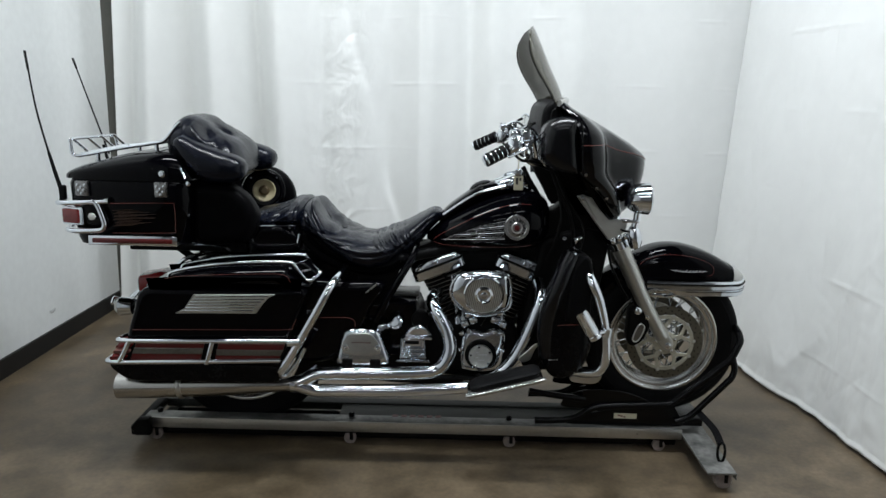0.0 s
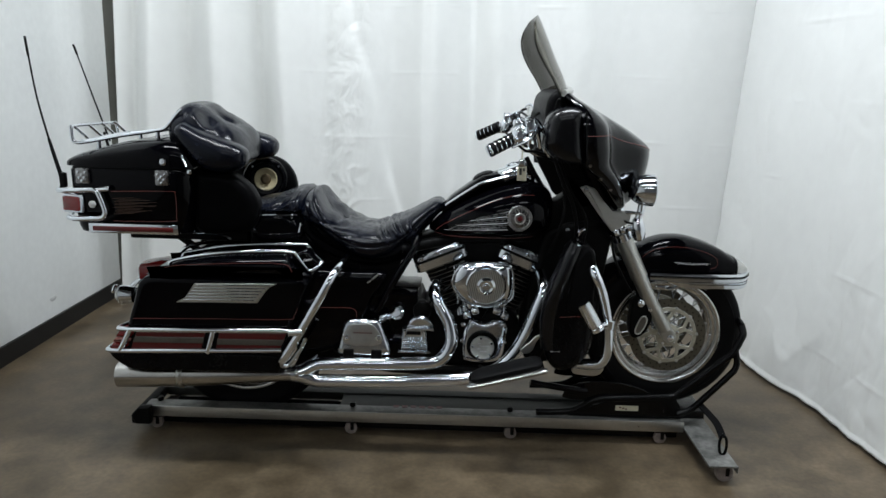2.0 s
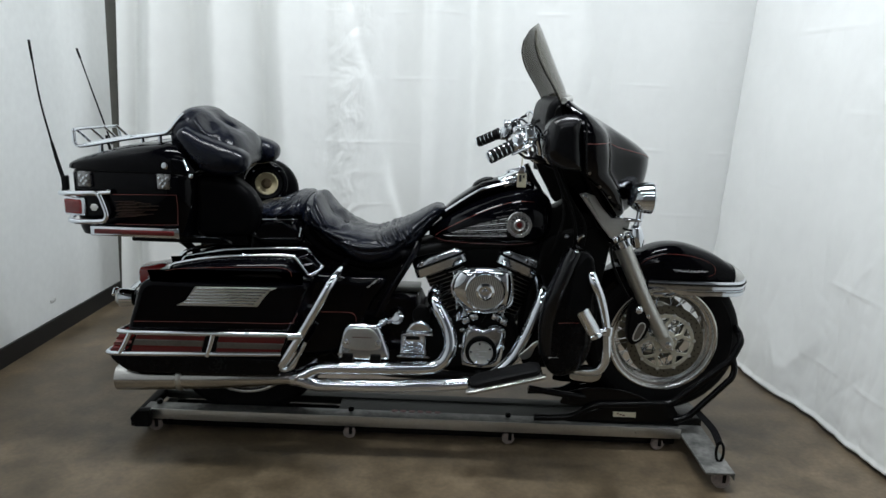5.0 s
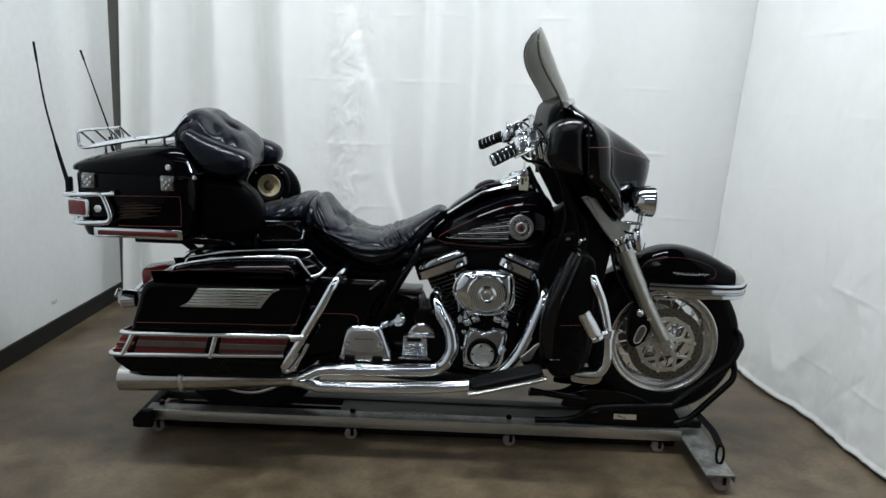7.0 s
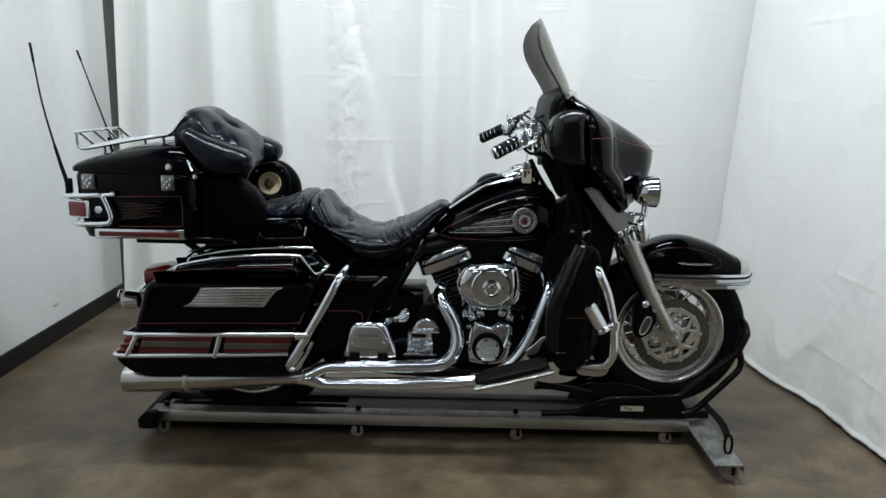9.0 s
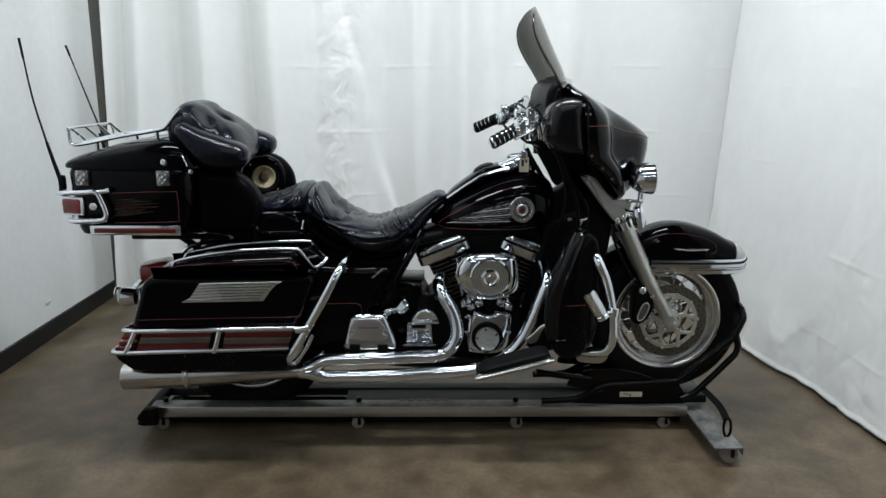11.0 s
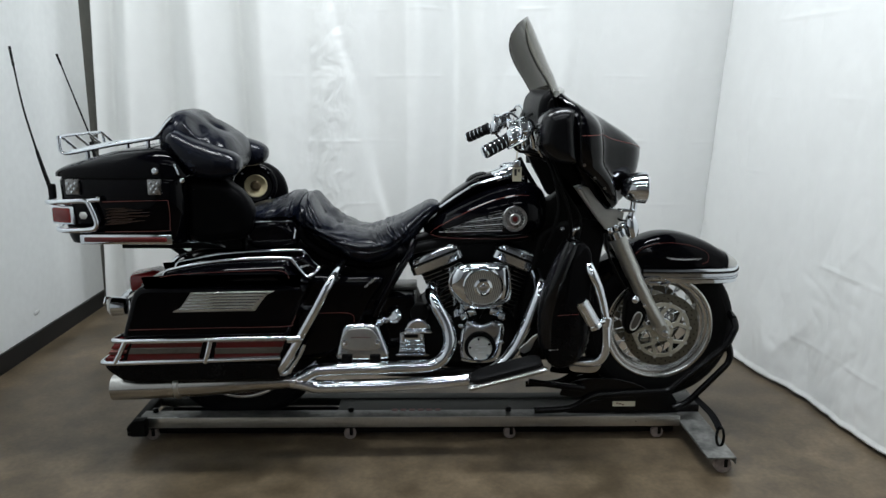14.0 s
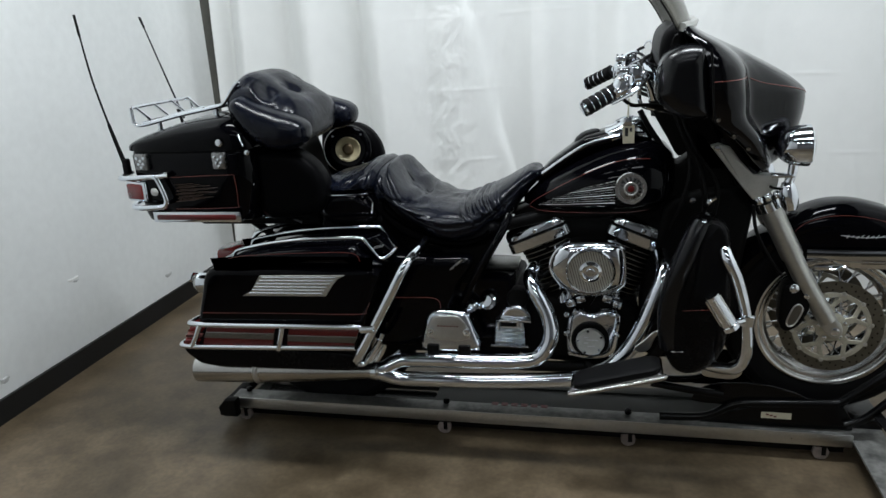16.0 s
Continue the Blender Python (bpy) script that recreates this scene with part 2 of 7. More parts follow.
def ring_x(x, yc, zc, hy, hz, e=2.5, n=28):
    out = []
    for k in range(n):
        a = 2 * math.pi * k / n
        c, s = math.cos(a), math.sin(a)
        out.append((x, yc + hy * math.copysign(abs(c) ** (2 / e), c), zc + hz * math.copysign(abs(s) ** (2 / e), s)))
    return out


def ring_z(z, xc, yc, hx, hy, e=3, n=40):
    out = []
    for k in range(n):
        a = 2 * math.pi * k / n
        c, s = math.cos(a), math.sin(a)
        out.append((xc + hx * math.copysign(abs(c) ** (2 / e), c), yc + hy * math.copysign(abs(s) ** (2 / e), s), z))
    return out


def axes(d):
    d = Vector(d).normalized()
    up = Vector((0, 0, 1)) if abs(d.z) < 0.9 else Vector((1, 0, 0))
    u = d.cross(up).normalized()
    return d, u, u.cross(d).normalized()


def lathe(at, d, profile, seg=32, closed=False, sx=1.0, sz=1.0, caps=True):
    """Turns (radius, height along d) rows round the axis d through at."""
    d, u, v = axes(d)
    at = Vector(at)
    rings = [[at + d * h + r * (sx * math.cos(2 * math.pi * k / seg) * u + sz * math.sin(2 * math.pi * k / seg) * v) for k in range(seg)] for r, h in profile]
    return loft(rings, closed=closed, caps=caps)


def box(c, s, bevel=0.004, turn=None, seg=2):
    bm = bmesh.new()
    bmesh.ops.create_cube(bm, size=1.0)
    bmesh.ops.scale(bm, vec=s, verts=bm.verts[:])
    if bevel:
        bmesh.ops.bevel(bm, geom=bm.edges[:] + bm.verts[:], offset=bevel, segments=seg, affect="EDGES", profile=0.5)
    m = Matrix.Translation(c) @ (turn.to_4x4() if turn else Matrix())
    bmesh.ops.transform(bm, matrix=m, verts=bm.verts[:])
    return bm


def outline(points, n=5, rounded=True):
    if rounded:
        return [(p.x, p.y) for p in curve([(a, b, 0) for a, b in points], n, closed=True)]
    return list(points)


def inset(line, r):
    m = len(line)
    area = sum(line[i - 1][0] * line[i][1] - line[i][0] * line[i - 1][1] for i in range(m))
    s = 1 if area > 0 else -1
    out = []
    for i in range(m):
        a, b = Vector(line[i - 1]), Vector(line[(i + 1) % m])
        d = (b - a)
        d = d.normalized() if d.length > 1e-9 else Vector((1, 0))
        out.append((line[i][0] - s * d.y * r, line[i][1] + s * d.x * r))
    if r < 0.003 or m < 8:
        return out
    # points that crossed over in a tight corner fall back on their nearest sound neighbour
    a = np.array([p[:] for p in line], float)
    ab = np.roll(a, -1, 0) - a
    q = np.array(out, float)
    t = np.clip(((q[:, None] - a) * ab).sum(2) / np.maximum((ab ** 2).sum(1), 1e-12), 0, 1)
    near = np.sqrt(((q[:, None] - a - t[:, :, None] * ab) ** 2).sum(2)).min(1)
    sound = [k for k in range(m) if near[k] > 0.93 * r]
    if len(sound) < 3:
        return out
    return [out[min(sound, key=lambda k: min(abs(k - i), m - abs(k - i)))] for i in range(m)]


def slab(line, y0, y1, r=0.01, steps=4, tilt=None):
    """A body with the outline line (x, z) between y0 and y1, its edges rounded by r. tilt(x, z): shift in y."""
    sg = 1 if y1 > y0 else -1
    cx, cz = sum(p[0] for p in line) / len(line), sum(p[1] for p in line) / len(line)
    rows = [(y0 + sg * r * (1 - math.sin(math.pi / 2 * k / steps)), r * (1 - math.cos(math.pi / 2 * k / steps)), 1.0) for k in range(steps, -1, -1)]
    if steps > 1:
        rows = ([(y0, r, c) for c in (0.1, 0.5, 0.9)] if tilt else [(y0, r + 0.005, 1.0)]) + rows
    rows = rows + [(y1 - (y - y0), i, c) for y, i, c in rows[::-1]]
    f = tilt or (lambda x, z: 0.0)
    rings = []
    for y, i, c in rows:
        rings.append([(cx + (x - cx) * c, y + f(cx + (x - cx) * c, cz + (z - cz) * c), cz + (z - cz) * c) for x, z in inset(line, i)])
    bm = loft(rings)
    bmesh.ops.remove_doubles(bm, verts=bm.verts[:], dist=1e-6)
    return bm


def plate(line, y, thick=0.003):
    return slab(line, y, y + thick, r=min(0.0012, thick * 0.4), steps=1)


def bar_line(points, y, r=0.0012, closed=False, n=6):
    return tube([(a, y, b) for a, b in points], r, seg=6, n=n, closed=closed)


# ---------------------------------------------------------------- the room
def sheet(x0, y0, z0, x1, y1, z1):
    return box(((x0 + x1) / 2, (y0 + y1) / 2, (z0 + z1) / 2), (x1 - x0, y1 - y0, z1 - z0), bevel=0)


def structure(name, bm, mat, label, category):
    return tagged(part(name, bm, mat, smooth=False), label, category, kind="structure")


WEST = -2.035
structure("floor", sheet(-2.3, -7.5, -0.1, 2.6, 3.35, 0.0), CONCRETE, "brown-grey stained sealed concrete floor", "floor")
structure("wall_west", sheet(WEST - 0.15, -7.35, 0, WEST, 3.2, CEILING), WALL, "white painted wall with scuff marks", "wall")
structure("wall_north", sheet(-2.3, 3.2, 0, 2.6, 3.35, CEILING), WALL, "plain white wall behind the curtain", "wall")
# unseen walls and ceiling, added to close the room and darken reflections
structure("wall_east", sheet(2.35, -7.35, 0, 2.5, 3.2, CEILING), DARKWALL, "unseen plain grey wall closing the room", "wall")
structure("wall_south", sheet(-2.3, -7.5, 0, 2.6, -7.35, CEILING), DARKWALL, "unseen plain grey wall closing the room", "wall")
structure("ceiling", sheet(-2.3, -7.5, CEILING, 2.6, 3.35, CEILING + 0.12), CEIL, "unseen plain grey ceiling closing the room", "ceiling")
structure("baseboard", box((WEST + 0.004, -2.08, 0.045), (0.014, 10.53, 0.094), 0.003), SKIRTING, "black rubber baseboard along the white wall", "baseboard")


# unseen housing added at each lamp
def unseen_ceiling_light(x, y):
    t = thing("unseen_ceiling_light", (x, y, CEILING), "unseen white ceiling light fixture above the view", "light", "ceiling lights")
    part("housing", box((x, y, CEILING - 0.04), (1.3, 0.36, 0.08), 0.006), LAMPBODY, t)
    return t


for lx, ly, lw in LAMPS:
    unseen_ceiling_light(lx, ly)


def scuff(y, z, ry, rz, mat):
    """A flat irregular mark on the white wall."""
    rim = []
    for k in range(18):
        a = 2 * math.pi * k / 18
        r = 1 + 0.35 * noise.noise(Vector((3 * math.cos(a), 3 * math.sin(a), 40 * y)))
        rim.append((WEST, y + ry * r * math.cos(a), z + rz * r * math.sin(a) + 0.3 * rz * math.cos(2 * a)))
    inner = [(WEST + 0.002, y + 0.7 * (p[1] - y), z + 0.7 * (p[2] - z)) for p in rim]
    return tagged(part("wall_scuff", loft([rim, inner]), mat), "small scuff mark on the white wall", "scuff", "wall scuffs")


SCUFF = material("scuff_grey", (0.52, 0.53, 0.53), 0.7, var=0.2, scale=60)
CHIP = material("chipped_plaster", (0.86, 0.87, 0.86), 0.6)
scuff(0.847, 0.185, 0.03, 0.011, SCUFF)
scuff(0.205, 0.392, 0.034, 0.008, CHIP)
scuff(0.222, 0.38, 0.02, 0.005, SCUFF)
scuff(-0.232, 0.152, 0.024, 0.012, SCUFF)


# folds: position along the cloth, depth, half width
FOLDS = ((-1.74, 0.05, 0.05), (-1.60, -0.05, 0.07), (-1.47, 0.07, 0.085), (-1.27, -0.06, 0.085), (-1.08, 0.075, 0.06), (-0.90, -0.055, 0.08), (-0.70, 0.02, 0.06),
         (-0.36, 0.025, 0.08), (-0.16, -0.06, 0.085), (0.05, 0.045, 0.06), (0.2, -0.02, 0.06), (0.42, 0.02, 0.12), (0.62, -0.03, 0.10), (0.85, 0.02, 0.15), (1.15, -0.018, 0.13))


def creases(u, z, strength):
    """Small sharp wrinkles on broad soft ones."""
    a = noise.noise(Vector((u * 2.6, z * 1.6, 3.0))) * 0.010
    w = noise.noise(Vector((u * 4.0, z * 4.0, 21.0))) * 0.25
    b = (0.28 - abs(noise.noise(Vector((u * 7.5 + w, z * 2.6 - u * 2.0, 7.0))))) * 0.014
    c = (0.28 - abs(noise.noise(Vector((u * 14.0 - z * 7.0 + 2 * w, z * 9.0 + u * 5, 11.0))))) * 0.0046
    d = noise.noise(Vector((u * 33.0, z * 25.0, 15.0))) * 0.001
    return a * strength ** 0.5 + (b + c + d) * strength


def back_cloth(u, z):
    y = 1.225
    for c, d, w in FOLDS:
        c2 = c + 0.02 * math.sin(z * 1.3 + c * 5) - (0.03 * (1.0 - z) if c < -1.5 else 0)
        y += (1.7 if c < 0.3 else 1.3) * d * math.exp(-((u - c2) / w) ** 2)
    # a crumpled panel beside a slanting fold, and a flat pleat with a sharp edge
    slant = u + 0.516 - 0.243 * (1.475 - z) + 0.012 * math.sin(z * 9)
    y += 0.028 / (1 + math.exp(-slant / 0.012)) * math.exp(-max(0.0, slant) / 0.11) * max(0.0, min(1.0, (2.1 - z) / 0.4))
    y += 0.03 / (1 + math.exp(-(u + 0.18 - 0.01 * math.sin(z * 2.1)) / 0.012)) * math.exp(-max(0.0, u + 0.18) / 0.1)
    core = math.exp(-((u + 0.6 - 0.03 * math.sin(z * 5)) / 0.13) ** 2)
    v = Vector((u * 13 + 1.5 * noise.noise(Vector((u * 6, z * 6, 1.0))), z * 9 - u * 4, 31.0))
    y -= core * (0.007 * noise.noise(v * 0.8) + 0.0055 * (0.3 - abs(noise.noise(v * 1.6))) + 0.003 * (0.3 - abs(noise.noise(v * 3.1))) + 0.0015 * noise.noise(v * 6.0))
    busy = 0.8 * math.exp(-((u + 0.6 - 0.03 * math.sin(z * 6)) / 0.19) ** 2) + 0.5 * math.exp(-((u - 0.45) / 0.5) ** 2) + 0.18
    y += creases(u, z, busy)
    # faint horizontal fold lines left from packing
    for zc in (0.68, 1.02, 1.355, 1.69):
        near = 0.5 + noise.noise(Vector((u * 5.5, zc * 9.0, 5.0)))
        y -= 0.0032 * max(0.0, min(1.0, 1.6 * near - 0.55)) * math.exp(-((z - zc - 0.006 * math.sin(u * 2.5)) / 0.005) ** 2)
    return y


def curtain(name, f, nu, nz, label):
    bm = bmesh.new()
    rows = [[bm.verts.new(f(i / nu, j / nz)) for i in range(nu + 1)] for j in range(nz + 1)]
    for j in range(nz):
        for i in range(nu):
            bm.faces.new((rows[j][i], rows[j][i + 1], rows[j + 1][i + 1], rows[j + 1][i]))
    ob = part(name, bm, CLOTH, None, angle=180)
    sol = ob.modifiers.new("thickness", "SOLIDIFY")
    sol.thickness, sol.offset = 0.003, 1
    return tagged(ob, label, "curtain")


def back_point(s, h):
    z = 0.012 + 3.0 * h
    left = -1.862 + 0.038 * z
    right = 1.47 + 0.05 * z
    u = left + (right - left) * s
    # the hem hangs a little higher beside the wall
    z += 0.062 * max(0.0, min(1.0, (-1.2 - u) / 0.4)) * max(0.0, 1 - 5 * h)
    return (u, back_cloth(u, z), z)


def right_point(s, h):
    y = 1.203 - 3.588 * s
    lift = 0.5 + 0.5 * math.sin(y * 7.3 + 1.1) * math.sin(y * 2.9)
    z = 0.012 + 0.008 * lift * max(0.0, 1 - 12 * h) + 3.0 * h
    x = 1.352 + 0.05 * z - 0.142 * (y - 1.22) + 0.008 * max(0.0, min(1.0, (y - 0.6) / 0.6)) ** 2
    x += 0.012 * math.sin(y * 4.2 + 0.5) + 0.007 * math.sin(y * 9.0 + 0.4 * z) + creases(y + 4, z, 0.62 + 0.5 * max(0.0, 1 - z / 0.8))
    # slanting drag lines low on the cloth
    drag = max(0.0, 1 - abs(z - 0.35) / 0.75)
    for k, (c, w, d) in enumerate(((0.55, 0.05, 0.010), (0.2, 0.09, 0.014), (-0.15, 0.05, -0.012), (-0.45, 0.07, 0.014), (-0.8, 0.06, -0.011), (-1.2, 0.08, 0.013))):
        line = y - c + (0.55 + 0.12 * (k % 3)) * (z - 0.4) + 0.05 * noise.noise(Vector((z * 4, k * 3.0, 8.0)))
        x -= 0.55 * drag * (0.6 + 1.2 * noise.noise(Vector((y * 2.5, z * 2.5, k * 2.0)))) * d * math.exp(-abs(line) / w) * (1 if line > 0 else math.exp(line / w))
    for zc in (0.24, 0.58, 0.92, 1.26, 1.6):
        near = 0.5 + noise.noise(Vector((y * 3.5, zc * 9.0, 15.0)))
        x -= 0.004 * max(0.0, min(1.0, 1.6 * near - 0.45)) * math.exp(-((z - zc - 0.006 * math.sin(y * 3.5)) / 0.006) ** 2)
    # the cloth turns softly round the corner into the back curtain
    x += 0.06 * max(0.0, (y - 1.083) / 0.12) ** 2.2
    # hem turned up and stitched
    x -= 0.007 * max(0.0, min(1.0, (0.034 + 0.003 * math.sin(y * 31) - z) / 0.008))
    x += 0.006 * noise.noise(Vector((y * 12, z * 3, 2.0))) * max(0.0, 1 - z / 0.12)
    return (x, y, z)


back = curtain("curtain", back_point, 600, 420, "white cloth backdrop curtain with vertical folds and creases")
# dark grey strip beside the curtain's left edge, wider towards the top
band = []
for k in range(13):
    z = 0.08 + 2.92 * k / 12
    x = -1.862 + 0.038 * z
    w = 0.012 + 0.03 * min(z, 1.9)
    y = back_cloth(x, z) + 0.006
    band.append([(x + 0.006, y, z), (x - 0.5 * w, y + 0.012, z), (x - w, y + 0.004, z), (x - w, y + 0.008, z), (x - 0.5 * w, y + 0.017, z), (x + 0.006, y + 0.004, z)])
part("edge_band", loft(band), EDGE, back, "dark grey strip beside the curtain")
curtain("curtain", right_point, 420, 330, "creased white cloth side curtain hanging to the floor")


# ---------------------------------------------------------------- the trolley under the motorcycle
def castor(at, parent, r=0.026, w=0.024):
    x, y = at
    f = part("castor_fork", join(box((x + 0.006, y - w * 0.75, r * 1.5), (0.013, 0.003, r * 1.3), 0.001), box((x + 0.006, y + w * 0.75, r * 1.5), (0.013, 0.003, r * 1.3), 0.001),
                                 box((x, y, 2 * r + 0.004), (0.04, w * 1.6, 0.005), 0.001)), BLACKSTEEL, parent)
    part("castor_wheel", lathe((x, y - w / 2, r), (0, 1, 0), [(0.006, 0), (r - 0.003, 0), (r, 0.003), (r, w - 0.003), (r - 0.003, w), (0.006, w)], 20), CASTOR, f)


def trolley():
    t = thing("motorcycle_dolly", (-0.1, -0.05, 0), "long grey steel motorcycle dolly on small castors", "dolly")
    x0, x1 = -1.155, 0.868
    L, mx = x1 - x0, (x0 + x1) / 2
    part("side_rail", box((mx, -0.117, 0.072), (L, 0.07, 0.034), 0.003), GREYPAINT, t)
    # far rail takes the dark board colour, its shade put into the paint
    part("side_rail", box((mx, 0.1, 0.05), (L, 0.05, 0.034), 0.003), DECK, t)
    part("channel_floor", box((-0.8, -0.003, 0.026), (0.69, 0.157, 0.012), 0.001), DECK, t, "dark runner board of the dolly")
    part("runner_board", box((0.1, -0.003, 0.055), (1.07, 0.157, 0.012), 0.001), DECK, t, "dark runner board of the dolly")
    # black boxes added to block light and deepen the shade under the rail
    part("shade_block", box((-0.12, 0.0, 0.034), (1.95, 0.1, 0.012), 0.002), BLACKSTEEL, t)
    part("shade_block", box((-0.12, -0.1, 0.036), (1.95, 0.05, 0.04), 0.002), BLACKSTEEL, t)
    part("rail_lip", box((mx, -0.1535, 0.073), (L, 0.004, 0.04), 0.001), BRUSHED, t)
    part("foot_plate", box((0.918, -0.0, 0.068), (0.098, 0.86, 0.008), 0.002), GREYPAINT, t)
    part("foot_plate_edge", box((0.967, 0.0, 0.058), (0.004, 0.86, 0.024), 0.001), GREYPAINT, t)
    part("cross_bar", box((-1.168, -0.03, 0.058), (0.034, 0.33, 0.04), 0.006), IRON, t, "black steel rear cross bar")
    part("bar_end", slab([(-1.185, 0.07), (-1.156, 0.105), (-1.115, 0.105), (-1.115, 0.04), (-1.168, 0.038)], -0.2, -0.165, 0.004, 1), IRON, t)
    for cx in (-1.112, -0.376, 0.225, 0.787):
        castor((cx, -0.138), t, 0.023, 0.02)
        castor((cx, 0.1), t, 0.02)
        part("bolt", lathe((cx, -0.095, 0.089), (0, 0, 1), [(0.011, 0), (0.011, 0.012), (0.006, 0.016)], 8), BLACKSTEEL, t)
    for cy in (-0.395, 0.395):
        castor((0.935, cy), t, 0.03)
    # label on the rail's top: lettering too small to read
    for k in range(6):
        part("lettering", box((-0.21 + 0.033 * k, -0.085, 0.0897), (0.022, 0.02, 0.0008), 0), REDDULL, t, smooth=False)
    strap = thing("tie_down_strap", (0.96, -0.3, 0.09), "black tie-down strap with a steel hook on the dolly", "strap")
    line = [(0.925, -0.12, 0.158), (0.945, -0.19, 0.143), (0.952, -0.24, 0.137), (0.946, -0.3, 0.134), (0.94, -0.34, 0.13)]
    part("webbing", loft([[(p.x - 0.014, p.y - 0.004, p.z + 0.002), (p.x + 0.014, p.y + 0.006, p.z + 0.002), (p.x + 0.014, p.y + 0.006, p.z - 0.002), (p.x - 0.014, p.y - 0.004, p.z - 0.002)] for p in curve(line, 6)]), STRAP, strap)
    part("ring", tube([(0.942 + 0.013 * math.cos(a), -0.345 + 0.004 * math.sin(a), 0.105 + 0.034 * math.sin(a)) for a in (k * math.pi / 6 for k in range(12))], 0.005, seg=8, closed=True, n=2), BLACKSTEEL, strap)
    return t


def wheel_chock():
    t = thing("wheel_chock", (0.75, -0.03, 0.09), "black tubular steel wheel chock bolted to the dolly", "wheel chock")
    for y in (-0.125, 0.125):
        part("cradle_tube", tube([(0.32, y, 0.104), (0.45, y, 0.112), (0.52, y, 0.15), (0.56, y, 0.164), (0.60, y, 0.167), (0.79, y, 0.178), (0.825, y, 0.183), (0.85, y, 0.2), (1.005, y, 0.337), (1.03, y, 0.362), (1.056, y * 0.95, 0.415), (1.063, y * 0.9, 0.434), (1.062, y * 0.75, 0.456)], 0.013, 10, 4), BLACKSTEEL, t)
        part("front_brace", tube([(0.845, y * 1.08, 0.116), (0.88, y * 1.08, 0.13), (0.905, y * 1.08, 0.147), (0.93, y * 1.08, 0.174), (1.02, y * 1.08, 0.275), (1.04, y * 1.06, 0.3), (1.046, y * 1.04, 0.33), (1.038, y, 0.365)], 0.012, 10, 4), BLACKSTEEL, t)
        part("side_plate", slab([(0.44, 0.094), (0.87, 0.094), (0.87, 0.125), (0.84, 0.172), (0.60, 0.16), (0.50, 0.13)], y - 0.005, y + 0.005, 0.002, 1), BLACKSTEEL, t)
        part("rocker_arm", tube([(0.29, y * 1.2, 0.232), (0.40, y * 1.2, 0.215), (0.5, y * 1.15, 0.2)], 0.012, 10, 4), BLACKSTEEL, t)
        part("rocker_plate", slab(outline([(0.42, 0.18), (0.46, 0.215), (0.54, 0.23), (0.64, 0.225), (0.74, 0.19), (0.74, 0.155), (0.45, 0.155)], 3), y * 0.92 - 0.004, y * 0.92 + 0.004, 0.002, 1), BLACKSTEEL, t)
    part("front_hoop", tube([(1.062, -0.094, 0.456), (1.06, -0.05, 0.468), (1.06, 0.05, 0.468), (1.062, 0.094, 0.456)], 0.013, 10, 4), BLACKSTEEL, t)
    part("base_plate", box((0.80, 0, 0.066), (0.34, 0.15, 0.074), 0.004), BLACKSTEEL, t)
    st = part("sticker", box((0.657, -0.1325, 0.133), (0.085, 0.002, 0.02), 0), CARD, t, "small white and red warning sticker", smooth=False)
    for k in range(3):
        part("lettering", box((0.632 + 0.011 * k, -0.134, 0.136 - 0.003 * k), (0.008, 0.001, 0.005), 0), REDDULL, st, smooth=False)
    return t


trolley()
wheel_chock()


# ---------------------------------------------------------------- the motorcycle
BIKE = thing("motorcycle", (0.0, 0.0, 0.09), "black touring motorcycle with chrome trim strapped on a dolly", "motorcycle")
AXLE_F, AXLE_R = (0.794, 0.0, 0.411), (-0.79, 0.0, 0.347)


